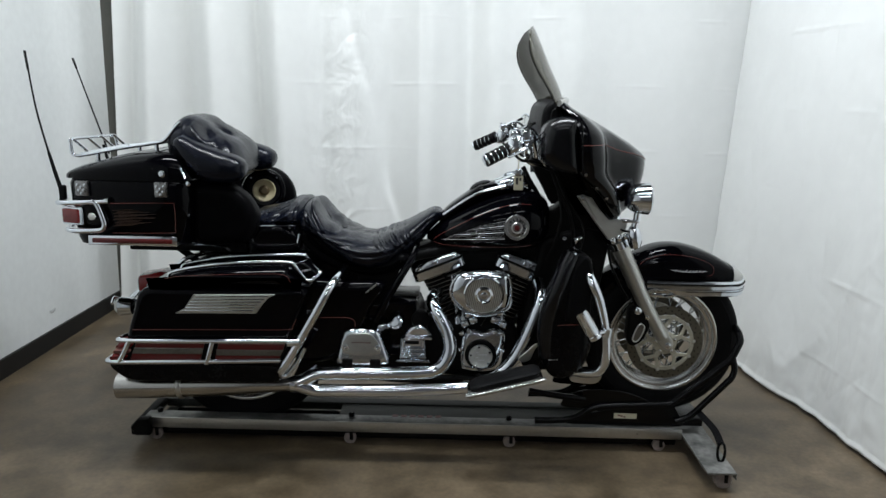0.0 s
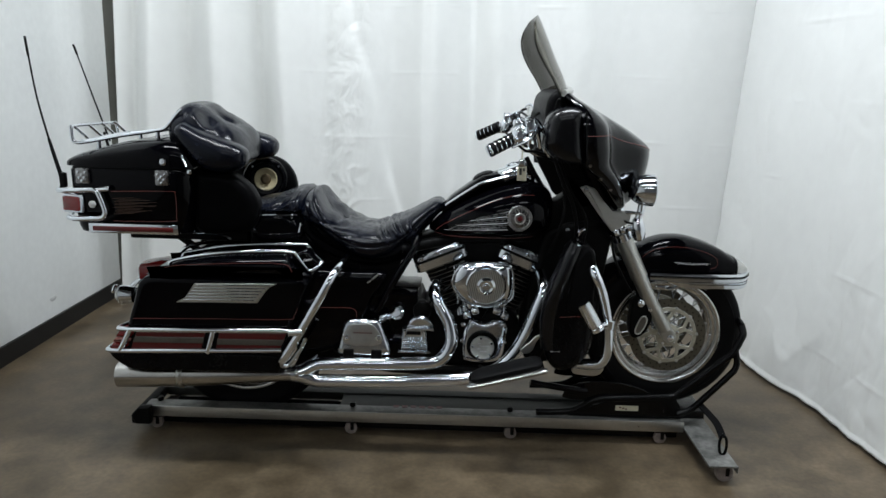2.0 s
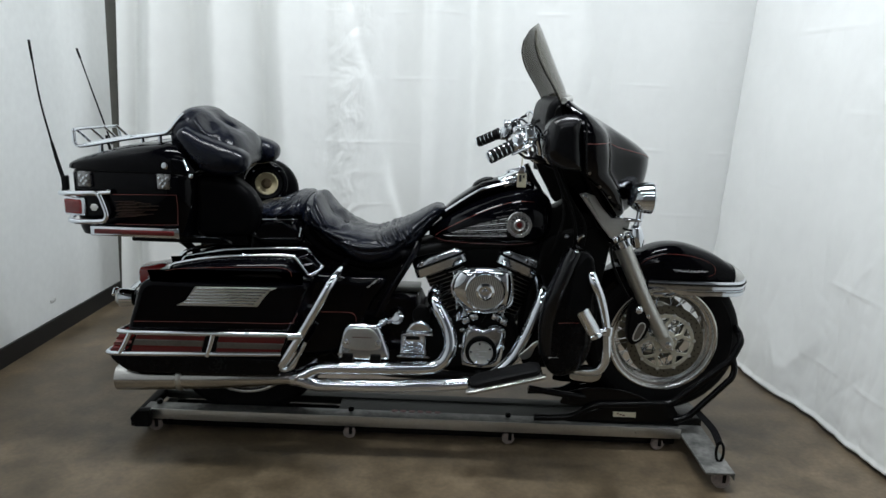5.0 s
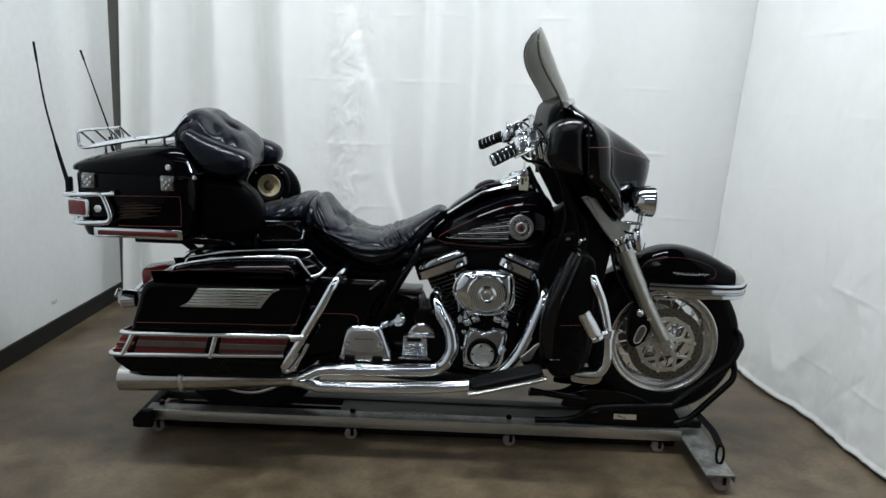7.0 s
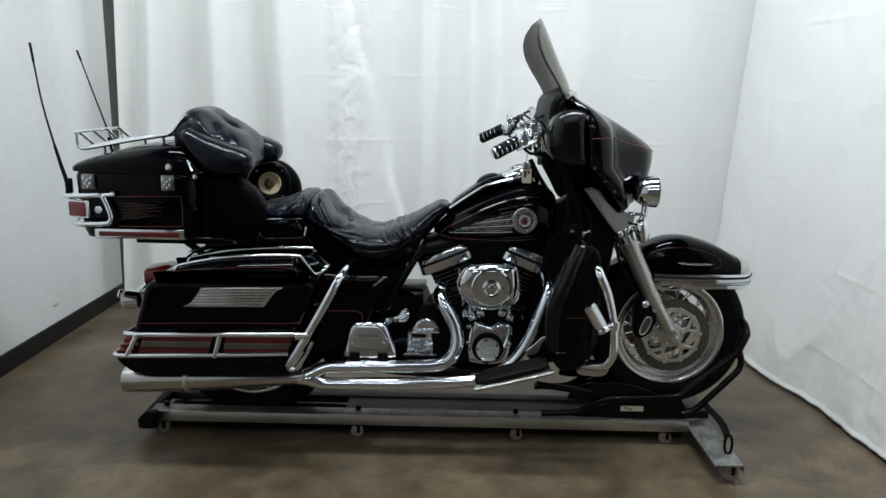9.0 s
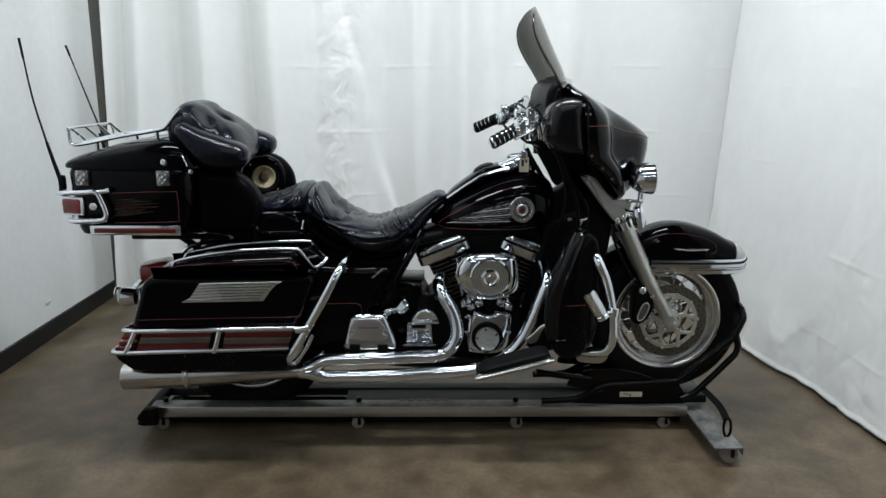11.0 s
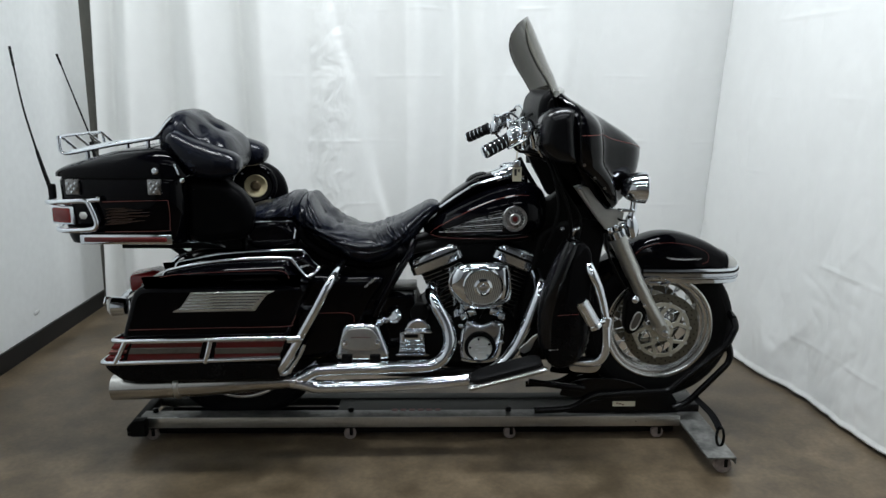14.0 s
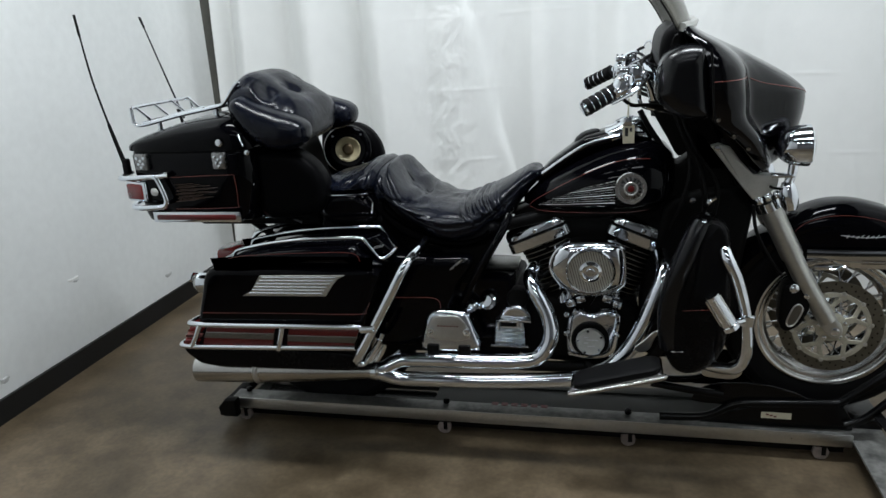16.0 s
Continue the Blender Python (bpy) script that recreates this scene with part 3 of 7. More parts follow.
def wheel(name, at, spokes, k=1.0):
    """k: size of the wheel against a 0.315 m tyre radius."""
    x, y, z = at
    tyre_profile = [(0.212, -0.05), (0.235, -0.06), (0.27, -0.066), (0.297, -0.058), (0.311, -0.035), (0.315, 0.0), (0.311, 0.035), (0.297, 0.058), (0.27, 0.066), (0.235, 0.06), (0.212, 0.05)]
    tyre_profile = [(k * r, h) for r, h in smooth_rows(tyre_profile, 3)]
    w = part(name, lathe(at, (0, 1, 0), tyre_profile, 72, caps=False), RUBBER, BIKE, "black road tyre on a laced chrome wheel")
    # raised moulding ring on the sidewall and grooves across the tread
    part("sidewall_ring", lathe(at, (0, -1, 0), [(k * 0.268, 0.0655), (k * 0.27, 0.0672), (k * 0.274, 0.0672), (k * 0.276, 0.065)], 72, caps=False), RUBBER, w)
    grooves = []
    for j in range(48):
        a = 2 * math.pi * j / 48
        for s in (-1, 1):
            line = []
            for r, h, da in ((0.3155, 0.008, 0.0), (0.3135, 0.026, 0.035), (0.306, 0.045, 0.06), (0.2975, 0.0585, 0.07)):
                b = a + s * 0.03 + da
                line.append((x + k * r * math.cos(b), s * h, z + k * r * math.sin(b)))
            grooves.append(tube(line, 0.0018, 4, 2))
    part("tread_grooves", join(*grooves), IRON, w)
    # two-stepped rim: outer flange, first step, drop centre
    half = [(0.176, -0.022), (0.178, -0.03), (0.186, -0.033), (0.189, -0.04), (0.191, -0.046), (0.197, -0.0475), (0.2, -0.0475), (0.2025, -0.054), (0.206, -0.059), (0.213, -0.061), (0.2185, -0.0595), (0.2195, -0.054), (0.214, -0.046)]
    rim = half + [(r, -h) for r, h in half[::-1]] + [(0.173, 0.0)]
    part("rim", lathe(at, (0, 1, 0), [(k * r, h) for r, h in rim], 96, closed=True), RIM, w, "polished aluminium rim")
    part("hub", lathe(at, (0, 1, 0), [(0.02, -0.075), (0.045, -0.07), (0.045, -0.055), (0.026, -0.045), (0.026, 0.045), (0.045, 0.055), (0.045, 0.07), (0.02, 0.075)], 24), CHROME, w)
    for j in range(spokes):
        a = 2 * math.pi * j / spokes
        s = -1 if j % 2 else 1
        b = a + (0.75 if (j // 2) % 2 else -0.75)
        p = (x + 0.042 * math.cos(b), s * 0.058, z + 0.042 * math.sin(b))
        q = (x + k * 0.176 * math.cos(a), s * 0.012, z + k * 0.176 * math.sin(a))
        sp = part("spoke", tube([p, q], 0.0022, 5, 1), CHROME, w)
        d = (Vector(q) - Vector(p)).normalized()
        part("nipple", tube([Vector(q) - d * 0.016, Vector(q)], 0.0038, 6, 1), BRUSHED, sp)
    return w


def flat_bar(p, q, w0, w1, y0, y1):
    """A flat tapering bar between two points (x, z), from y0 to y1."""
    p, q = Vector(p), Vector(q)
    d = (q - p).normalized()
    n = Vector((-d.y, d.x))
    line = [p + n * w0, q + n * w1, q - n * w1, p - n * w0]
    return slab([(v.x, v.y) for v in line], y0, y1, 0.0015, 1)


def disc_brake(parent, side):
    x, y, z = AXLE_F
    yy = side * 0.088
    r = part("brake_disc", lathe((x, yy, z), (0, 1, 0), [(0.109, -0.003), (0.14, -0.003), (0.1415, 0.0), (0.14, 0.003), (0.109, 0.003), (0.108, 0)], 60, closed=True), STEEL, parent, "drilled steel brake disc")
    hole = bmesh.new()
    for ring, n in ((0.115, 20), (0.124, 20), (0.133, 20)):
        for k in range(n):
            a = 2 * math.pi * (k + ring * 45) / n
            c = Vector((x + ring * math.cos(a), yy + side * 0.0035, z + ring * math.sin(a)))
            vs = [hole.verts.new(c + Vector((0.0028 * math.cos(b), 0, 0.0028 * math.sin(b)))) for b in (j * math.pi / 3 for j in range(6))]
            hole.faces.new(vs)
    part("disc_holes", hole, IRON, r, smooth=False)
    part("carrier_ring", lathe((x, yy + side * 0.002, z), (0, 1, 0), [(0.094, -0.004), (0.106, -0.004), (0.107, 0.0), (0.106, 0.004), (0.094, 0.004), (0.093, 0.0)], 60, closed=True), CAST, r)
    part("carrier_hub", lathe((x, yy + side * 0.002, z), (0, side, 0), [(0.012, -0.004), (0.044, -0.004), (0.044, 0.003), (0.036, 0.006), (0.012, 0.006)], 40), CAST, r)
    ya, yb = yy - 0.002, yy + 0.006
    if side < 0:
        ya, yb = yy - 0.006, yy + 0.002
    at = lambda rad, a: (x + rad * math.cos(a), z + rad * math.sin(a))
    for k in range(5):
        a0 = 2 * math.pi * k / 5 + 0.42
        arm = join(flat_bar(at(0.036, a0), at(0.07, a0), 0.0115, 0.009, ya, yb),
                   flat_bar(at(0.062, a0 - 0.02), at(0.099, a0 - 0.34), 0.0062, 0.006, ya + 0.0006, yb - 0.0006),
                   flat_bar(at(0.062, a0 + 0.02), at(0.099, a0 + 0.34), 0.0062, 0.006, ya + 0.0006, yb - 0.0006))
        part("carrier_arm", arm, CAST, r)
        part("carrier_bolt", lathe((x + 0.036 * math.cos(a0), yy + side * 0.006, z + 0.036 * math.sin(a0)), (0, side, 0), [(0.006, 0), (0.006, 0.005), (0.003, 0.006)], 8), CHROME, r)
        for da in (-0.34, 0.34):
            px, pz = at(0.1065, a0 + da)
            part("disc_button", lathe((px, yy + side * 0.003, pz), (0, side, 0), [(0.0062, 0), (0.0062, 0.004), (0.003, 0.005)], 10), BRUSHED, r)
    return r


front = wheel("front_wheel", AXLE_F, 40, 0.936)
disc_brake(front, -1)
disc_brake(front, 1)
wheel("rear_wheel", AXLE_R, 24)
part("axle_nut", lathe((0.795, -0.108, 0.411), (0, -1, 0), [(0.019, 0), (0.019, 0.01), (0.013, 0.012), (0.012, 0.02), (0.004, 0.022)], 16), CHROME, front)


def caliper(side):
    y = side * 0.095
    c = part("brake_caliper", slab(outline([(0.652, 0.545), (0.69, 0.56), (0.722, 0.535), (0.725, 0.48), (0.70, 0.425), (0.665, 0.405), (0.646, 0.43), (0.645, 0.5)], 3), y - 0.03, y + 0.03, 0.01, 3), IRON, BIKE, "black brake caliper")
    ring = outline([(0.694, 0.492), (0.704, 0.48), (0.697, 0.452), (0.683, 0.428), (0.669, 0.425), (0.664, 0.438), (0.672, 0.465), (0.682, 0.486)], 4)
    part("caliper_trim", tube([(a, y + side * 0.031, b) for a, b in ring], 0.0026, 6, 1, closed=True, straight=True), BRUSHED, c, "bright outline on the caliper cover")
    part("caliper_badge", slab(inset(ring, 0.001), y + side * 0.026, y + side * 0.0312, 0.001, 1), FIN, c)
    part("banjo_bolt", lathe((0.678, y, 0.54), (0, side, 0), [(0.014, -0.02), (0.014, 0.03), (0.006, 0.036)], 12), CHROME, c)
    part("caliper_bolt", lathe((0.712, y + side * 0.025, 0.52), (0, side, 0), [(0.009, 0), (0.009, 0.01), (0.004, 0.012)], 8), CHROME, c)
    part("brake_hose", tube([(0.678, y, 0.545), (0.655, y, 0.60), (0.63, y, 0.66), (0.60, y, 0.74)], 0.0055, 8, 5), IRON, c)


caliper(-1)


# fork and its upper covers
def fork(side):
    y = side * 0.108
    f = part("fork_leg", tube([(0.778, y, 0.438), (0.70, y, 0.571), (0.594, y, 0.784)], [0.025, 0.0275], 18, 4), FORK, BIKE, "polished aluminium fork slider")
    part("fork_foot", slab(outline([(0.757, 0.43), (0.783, 0.456), (0.812, 0.43), (0.816, 0.40), (0.80, 0.388), (0.775, 0.40)], 3), y - 0.017, y + 0.017, 0.006, 2), FORK, f)
    part("upper_slider", tube([(0.668, y, 0.634), (0.594, y, 0.784)], 0.0305, 18, 2), FORK, f)
    part("fork_collar", tube([(0.599, y, 0.772), (0.588, y, 0.795)], 0.036, 18, 2), CHROME, f)
    part("fork_cover", tube([(0.575, y, 0.80), (0.50, y, 0.95), (0.43, y, 1.09)], 0.031, 16, 3), GLOSS, f)
    for bx, bz in ((0.552, 0.802), (0.598, 0.82), (0.574, 0.812)):
        part("clamp_bolt", lathe((bx + 0.012, y + side * 0.022, bz), (0, side, 0), [(0.011, 0), (0.011, 0.012), (0.005, 0.016)], 10), CHROME, f)


fork(-1)
fork(1)
for s in (-1, 1):
    part("nacelle_panel", slab([(0.432, 0.955), (0.452, 0.962), (0.480, 0.955), (0.51, 0.915), (0.545, 0.878), (0.612, 0.873), (0.607, 0.838), (0.575, 0.815), (0.548, 0.805), (0.515, 0.845)],
                               s * 0.142, s * 0.10, 0.006, 3), NACELLE, BIKE, "satin aluminium fork nacelle panel")
part("nacelle_screw", lathe((0.447, -0.143, 0.952), (0, -1, 0), [(0.008, 0), (0.007, 0.004), (0.002, 0.005)], 10), CHROME, BIKE)
part("steering_head", tube([(0.58, 0, 0.80), (0.42, 0, 1.06)], 0.055, 16, 2), IRON, BIKE)


# front fender
def front_fender():
    rows = [(0.585, 0.655, 0.05), (0.63, 0.695, 0.07), (0.69, 0.741, 0.078), (0.76, 0.769, 0.082), (0.83, 0.774, 0.083), (0.90, 0.76, 0.083), (0.97, 0.733, 0.081), (1.03, 0.696, 0.075), (1.062, 0.667, 0.06)]
    base = 0.652
    rings = []
    for x, zt, w in smooth_rows(rows, 4):
        h = max(zt - base, 0.004)
        ring = []
        for k in range(25):
            a = math.pi * k / 24
            c, s = math.cos(a), math.sin(a)
            ring.append((x, w * math.copysign(abs(c) ** 0.62, c), base + h * abs(s) ** 0.62))
        rings.append(ring)
    f = part("front_fender", loft(rings), GLOSS, BIKE, "glossy black front fender")
    for s in (-1, 1):
        y = s * 0.089
        part("fender_skirt", slab(outline([(0.63, 0.655), (0.70, 0.66), (0.85, 0.662), (1.0, 0.66), (0.98, 0.64), (0.8, 0.637), (0.66, 0.635)], 3), s * 0.062, s * 0.082, 0.004, 2), GLOSS, f)
        part("pinstripe", bar_line([(0.665, 0.685), (0.70, 0.722), (0.76, 0.742), (0.83, 0.743), (0.90, 0.729), (0.945, 0.706), (0.95, 0.676), (0.93, 0.667)], s * 0.083, 0.0006), STRIPE, f)
    for k in range(9):
        part("script_mark", tube([(0.81 + 0.0125 * k, -0.0855, 0.679 + 0.003 * (k % 2)), (0.817 + 0.0125 * k, -0.0855, 0.69 - 0.002 * (k % 3))], 0.001, 5, 1), SILVER, f)
    part("script_mark", tube([(0.795, -0.0855, 0.688), (0.86, -0.0855, 0.681), (0.925, -0.0855, 0.686)], 0.0008, 5, 4), SILVER, f)
    # the fender goes on down behind the wheel
    rings = []
    for k in range(22):
        a = radians(88 + 100 * k / 21)
        d = Vector((math.cos(a), 0, math.sin(a)))
        c = Vector((AXLE_F[0], 0, AXLE_F[2]))
        rings.append([c + d * r + Vector((0, y, 0)) for y, r in ((-0.075, 0.285), (-0.08, 0.305), (-0.07, 0.322), (-0.04, 0.33), (0, 0.332), (0.04, 0.33), (0.07, 0.322), (0.08, 0.305), (0.075, 0.285), (0.068, 0.285), (0.068, 0.303), (0, 0.32), (-0.068, 0.303), (-0.068, 0.285))])
    part("fender_rear", loft(rings), GLOSS, f)
    side = [(0.71, -0.088, 0.632), (0.85, -0.094, 0.632), (1.0, -0.092, 0.633), (1.055, -0.07, 0.634), (1.085, 0, 0.635), (1.055, 0.07, 0.634), (1.0, 0.092, 0.633), (0.85, 0.094, 0.632), (0.76, 0.092, 0.632)]
    line = curve(side, 6)
    rings = []
    for i, p in enumerate(line):
        d = (line[min(i + 1, len(line) - 1)] - line[max(i - 1, 0)]).normalized()
        nrm = Vector((d.y, -d.x, 0))
        low = 0.034 * min(1.0, max(0.15, (p.x - 0.74) / 0.09)) + 0.006
        prof = [(0.0, 0.018), (0.006, 0.017), (0.009, 0.012), (0.009, 0.003), (0.006, 0.001), (0.009, -0.001), (0.009, -0.3 * low - 0.004), (0.006, -0.3 * low - 0.006), (0.009, -0.3 * low - 0.008), (0.008, -low + 0.004), (0.003, -low), (-0.004, -low), (-0.004, 0.018)]
        rings.append([p + nrm * a + Vector((0, 0, b)) for a, b in prof])
    fr = part("fender_rail", loft(rings), CHROME, f, "chrome fender trim rail")
    for dz in (0.005, -0.013, -0.022):
        row = []
        for i, p in enumerate(line):
            d = (line[min(i + 1, len(line) - 1)] - line[max(i - 1, 0)]).normalized()
            row.append(p + Vector((d.y, -d.x, 0)) * 0.0092 + Vector((0, 0, dz)))
        part("rail_groove", tube(row[6:] if dz < -0.01 else row, 0.0011 if dz < 0 else 0.0036, 6, straight=True), IRON, fr)
    tip = [(1.03, 0.652, 0.079, 0.701), (1.05, 0.652, 0.071, 0.691), (1.068, 0.652, 0.058, 0.678), (1.082, 0.652, 0.034, 0.662)]
    rings = []
    for x, z0, w, zt in tip:
        rings.append([(x, w * math.copysign(abs(math.cos(math.pi * k / 18)) ** 0.6, math.cos(math.pi * k / 18)), z0 + (zt - z0) * math.sin(math.pi * k / 18) ** 0.6) for k in range(19)])
    part("fender_tip", loft(rings), BRUSHED, f, "chrome fender tip")
    part("fender_bracket", tube([(0.775, -0.09, 0.588), (0.80, -0.094, 0.594), (0.84, -0.094, 0.615)], 0.006, 8, 3), CHROME, f)
    part("fender_bracket", box((0.76, -0.08, 0.59), (0.05, 0.01, 0.016), 0.003), CHROME, f)


front_fender()


# batwing fairing
def fairing():
    # height, nose, rear edge, half width, depth of the hollow beside the nose
    rows = [(0.885, 0.60, 0.565, 0.13, 0.3), (0.905, 0.628, 0.552, 0.175, 0.7), (0.94, 0.655, 0.525, 0.225, 1.0), (0.98, 0.671, 0.492, 0.258, 1.0), (1.02, 0.68, 0.446, 0.288, 1.0), (1.05, 0.684, 0.414, 0.302, 1.0), (1.08, 0.684, 0.408, 0.312, 1.0), (1.10, 0.676, 0.405, 0.316, 0.97), (1.14, 0.626, 0.4, 0.318, 0.8), (1.19, 0.54, 0.394, 0.312, 0.4), (1.235, 0.453, 0.376, 0.29, 0.1), (1.262, 0.40, 0.35, 0.262, 0.0), (1.28, 0.375, 0.34, 0.235, 0.0)]
    table = smooth_rows(rows, 5)
    across = (1.0, 1.0, 0.93, 0.78, 0.64, 0.53, 0.39, 0.19, 0.0)
    hollow = (0.0, 0.14, 0.27, 0.345, 0.385, 0.56, 0.83, 0.97, 1.0)
    full = (0.0, 0.3, 0.55, 0.72, 0.8, 0.86, 0.93, 0.98, 1.0)

    def plan(z):
        """The near half of the shell at height z, from its rear edge to the nose."""
        nose, edge, hw, deep = lerp([tuple(r) for r in table], z)
        pts = [(edge + (nose - edge) * (deep * h + (1 - deep) * f), -hw * y) for y, h, f in zip(across, hollow, full)]
        return [(p.x, p.y, z) for p in curve([(px, py, 0) for px, py in pts], 6)]

    rings = []
    for z, nose, edge, hw, deep in table:
        near = plan(z)
        far = [(px, -py, pz) for px, py, pz in near[-2::-1]]
        back = [(edge - 0.006, hw * f, z) for f in (0.97, 0.9)] + [(edge + 0.004, hw * f, z) for f in (0.75, 0.5, 0.25, 0, -0.25, -0.5, -0.75)] + [(edge - 0.006, hw * f, z) for f in (-0.9, -0.97)]
        rings.append(near + far + back)
    f = part("fairing", loft(rings), FAIRING_GLOSS, BIKE, "glossy black batwing fairing with a red pinstripe", angle=50)
    for s in (-1, 1):
        wing = outline([(0.273, 1.115), (0.279, 1.175), (0.296, 1.216), (0.333, 1.234), (0.372, 1.236), (0.396, 1.222), (0.404, 1.15), (0.41, 1.068), (0.388, 1.05), (0.35, 1.052), (0.305, 1.075)], 4)
        part("inner_fairing", slab(wing, s * 0.316, s * 0.17, 0.042, 8, lambda x, z, s=s: s * -0.07 * max(0.0, 0.325 - x)), SHEEN, f, "black inner fairing edge")
        part("edge_trim", tube([(0.399, s * 0.3155, 1.226), (0.4025, s * 0.3195, 1.19), (0.406, s * 0.3205, 1.14), (0.411, s * 0.316, 1.08), (0.418, s * 0.306, 1.045)], 0.0028, 6, 5), PLASTIC, f)
        for sx, sy, sz in ((0.425, 0.305, 1.052), (0.468, 0.277, 1.006), (0.508, 0.25, 0.968)):
            part("fairing_screw", lathe((sx, s * sy, sz), (-0.2, s, -0.3), [(0.005, -0.004), (0.005, 0.004), (0.002, 0.005)], 8), LATCH, f)
    part("dash_panel", slab(outline([(0.3, 1.16), (0.283, 1.2), (0.288, 1.252), (0.306, 1.279), (0.335, 1.285), (0.36, 1.2), (0.34, 1.13)], 3), -0.21, 0.21, 0.02, 4), PLASTIC, f)
    part("dash_vent", slab(outline([(0.311, 1.215), (0.315, 1.25), (0.326, 1.262), (0.335, 1.25), (0.332, 1.21)], 3), -0.214, -0.2, 0.003, 1), IRON, f)
    part("screen_trim", tube([(0.335, -0.24, 1.278), (0.365, -0.17, 1.283), (0.385, 0.0, 1.289), (0.365, 0.17, 1.283), (0.335, 0.24, 1.278)], 0.011, 8, 6), BRUSHED, f)
    out = lambda p: (p[0] + 0.0006, p[1] - 0.0008, p[2])
    part("pinstripe", tube([out(plan(1.146 + 0.0002 * k)[k]) for k in range(1, 19)], 0.0011, 5, 2), STRIPE, f)
    part("pinstripe", tube([out(plan(1.142 - 0.0031 * (k - 25))[k]) for k in range(25, 46)] + [out(plan(1.083 + 0.004 * (k - 46))[k]) for k in range(46, 49)], 0.0011, 5, 2), STRIPE, f)
    # smoked screen: centre line and edge line, from the foot up
    rows = [(0.378, 1.272, 0.323, 1.272, 0.245), (0.36, 1.325, 0.296, 1.32, 0.25), (0.333, 1.38, 0.262, 1.372, 0.252), (0.310, 1.43, 0.238, 1.42, 0.25), (0.288, 1.478, 0.229, 1.462, 0.235), (0.272, 1.512, 0.233, 1.498, 0.20), (0.258, 1.538, 0.245, 1.527, 0.12)]
    bm = bmesh.new()
    grid = []
    for cx, cz, ex, ez, hw in smooth_rows(rows, 4):
        grid.append([bm.verts.new((cx + (ex - cx) * abs(t) ** 2.2, hw * t, cz + (ez - cz) * abs(t) ** 2.2)) for t in (k / 14 for k in range(-14, 15))])
    for a, b in zip(grid, grid[1:]):
        for j in range(len(a) - 1):
            bm.faces.new((a[j], a[j + 1], b[j + 1], b[j]))
    ws = part("windscreen", bm, SMOKE, f, "smoked acrylic windscreen", angle=180)
    sol = ws.modifiers.new("thickness", "SOLIDIFY")
    sol.thickness, sol.offset = 0.004, 0
    ws.visible_shadow = False
    edge = [(r[2], -r[4], r[3]) for r in rows[:-1]]
    for s in (-1, 1):
        part("screen_edge", tube([(a, -s * b, c) for a, b, c in edge], 0.0022, 6, 5), PLASTIC, ws)


fairing()


def passing_lamp(y):
    l = part("passing_lamp", lathe((0.609, y, 0.957), (1, 0, 0), [(0.008, -0.016), (0.02, -0.014), (0.036, -0.003), (0.048, 0.014), (0.0535, 0.035), (0.0545, 0.05), (0.0555, 0.053), (0.0555, 0.064), (0.052, 0.068), (0.049, 0.064)], 36), CHROME, BIKE, "chrome passing lamp")
    part("lamp_lens", lathe((0.672, y, 0.957), (1, 0, 0), [(0.05, 0), (0.044, 0.008), (0.025, 0.014), (0.003, 0.016)], 28), WHITELENS, l)
    part("lamp_stem", tube([(0.64, y, 0.908), (0.638, y, 0.88), (0.63, y, 0.85)], 0.012, 10, 3), CHROME, l)
    part("lamp_bracket", box((0.615, y, 0.878), (0.06, 0.03, 0.01), 0.003), CHROME, l)
    part("turn_signal", lathe((0.628, y, 0.862), (0.16, 0, -1), [(0.006, 0), (0.014, 0.004), (0.021, 0.02), (0.025, 0.042), (0.024, 0.064), (0.018, 0.08), (0.006, 0.086)], 24), CHROME, l)
    part("wire", tube([(0.612, y, 0.84), (0.595, y, 0.842), (0.585, y, 0.848)], 0.004, 6, 3), IRON, l)


passing_lamp(-0.155)
passing_lamp(0.155)


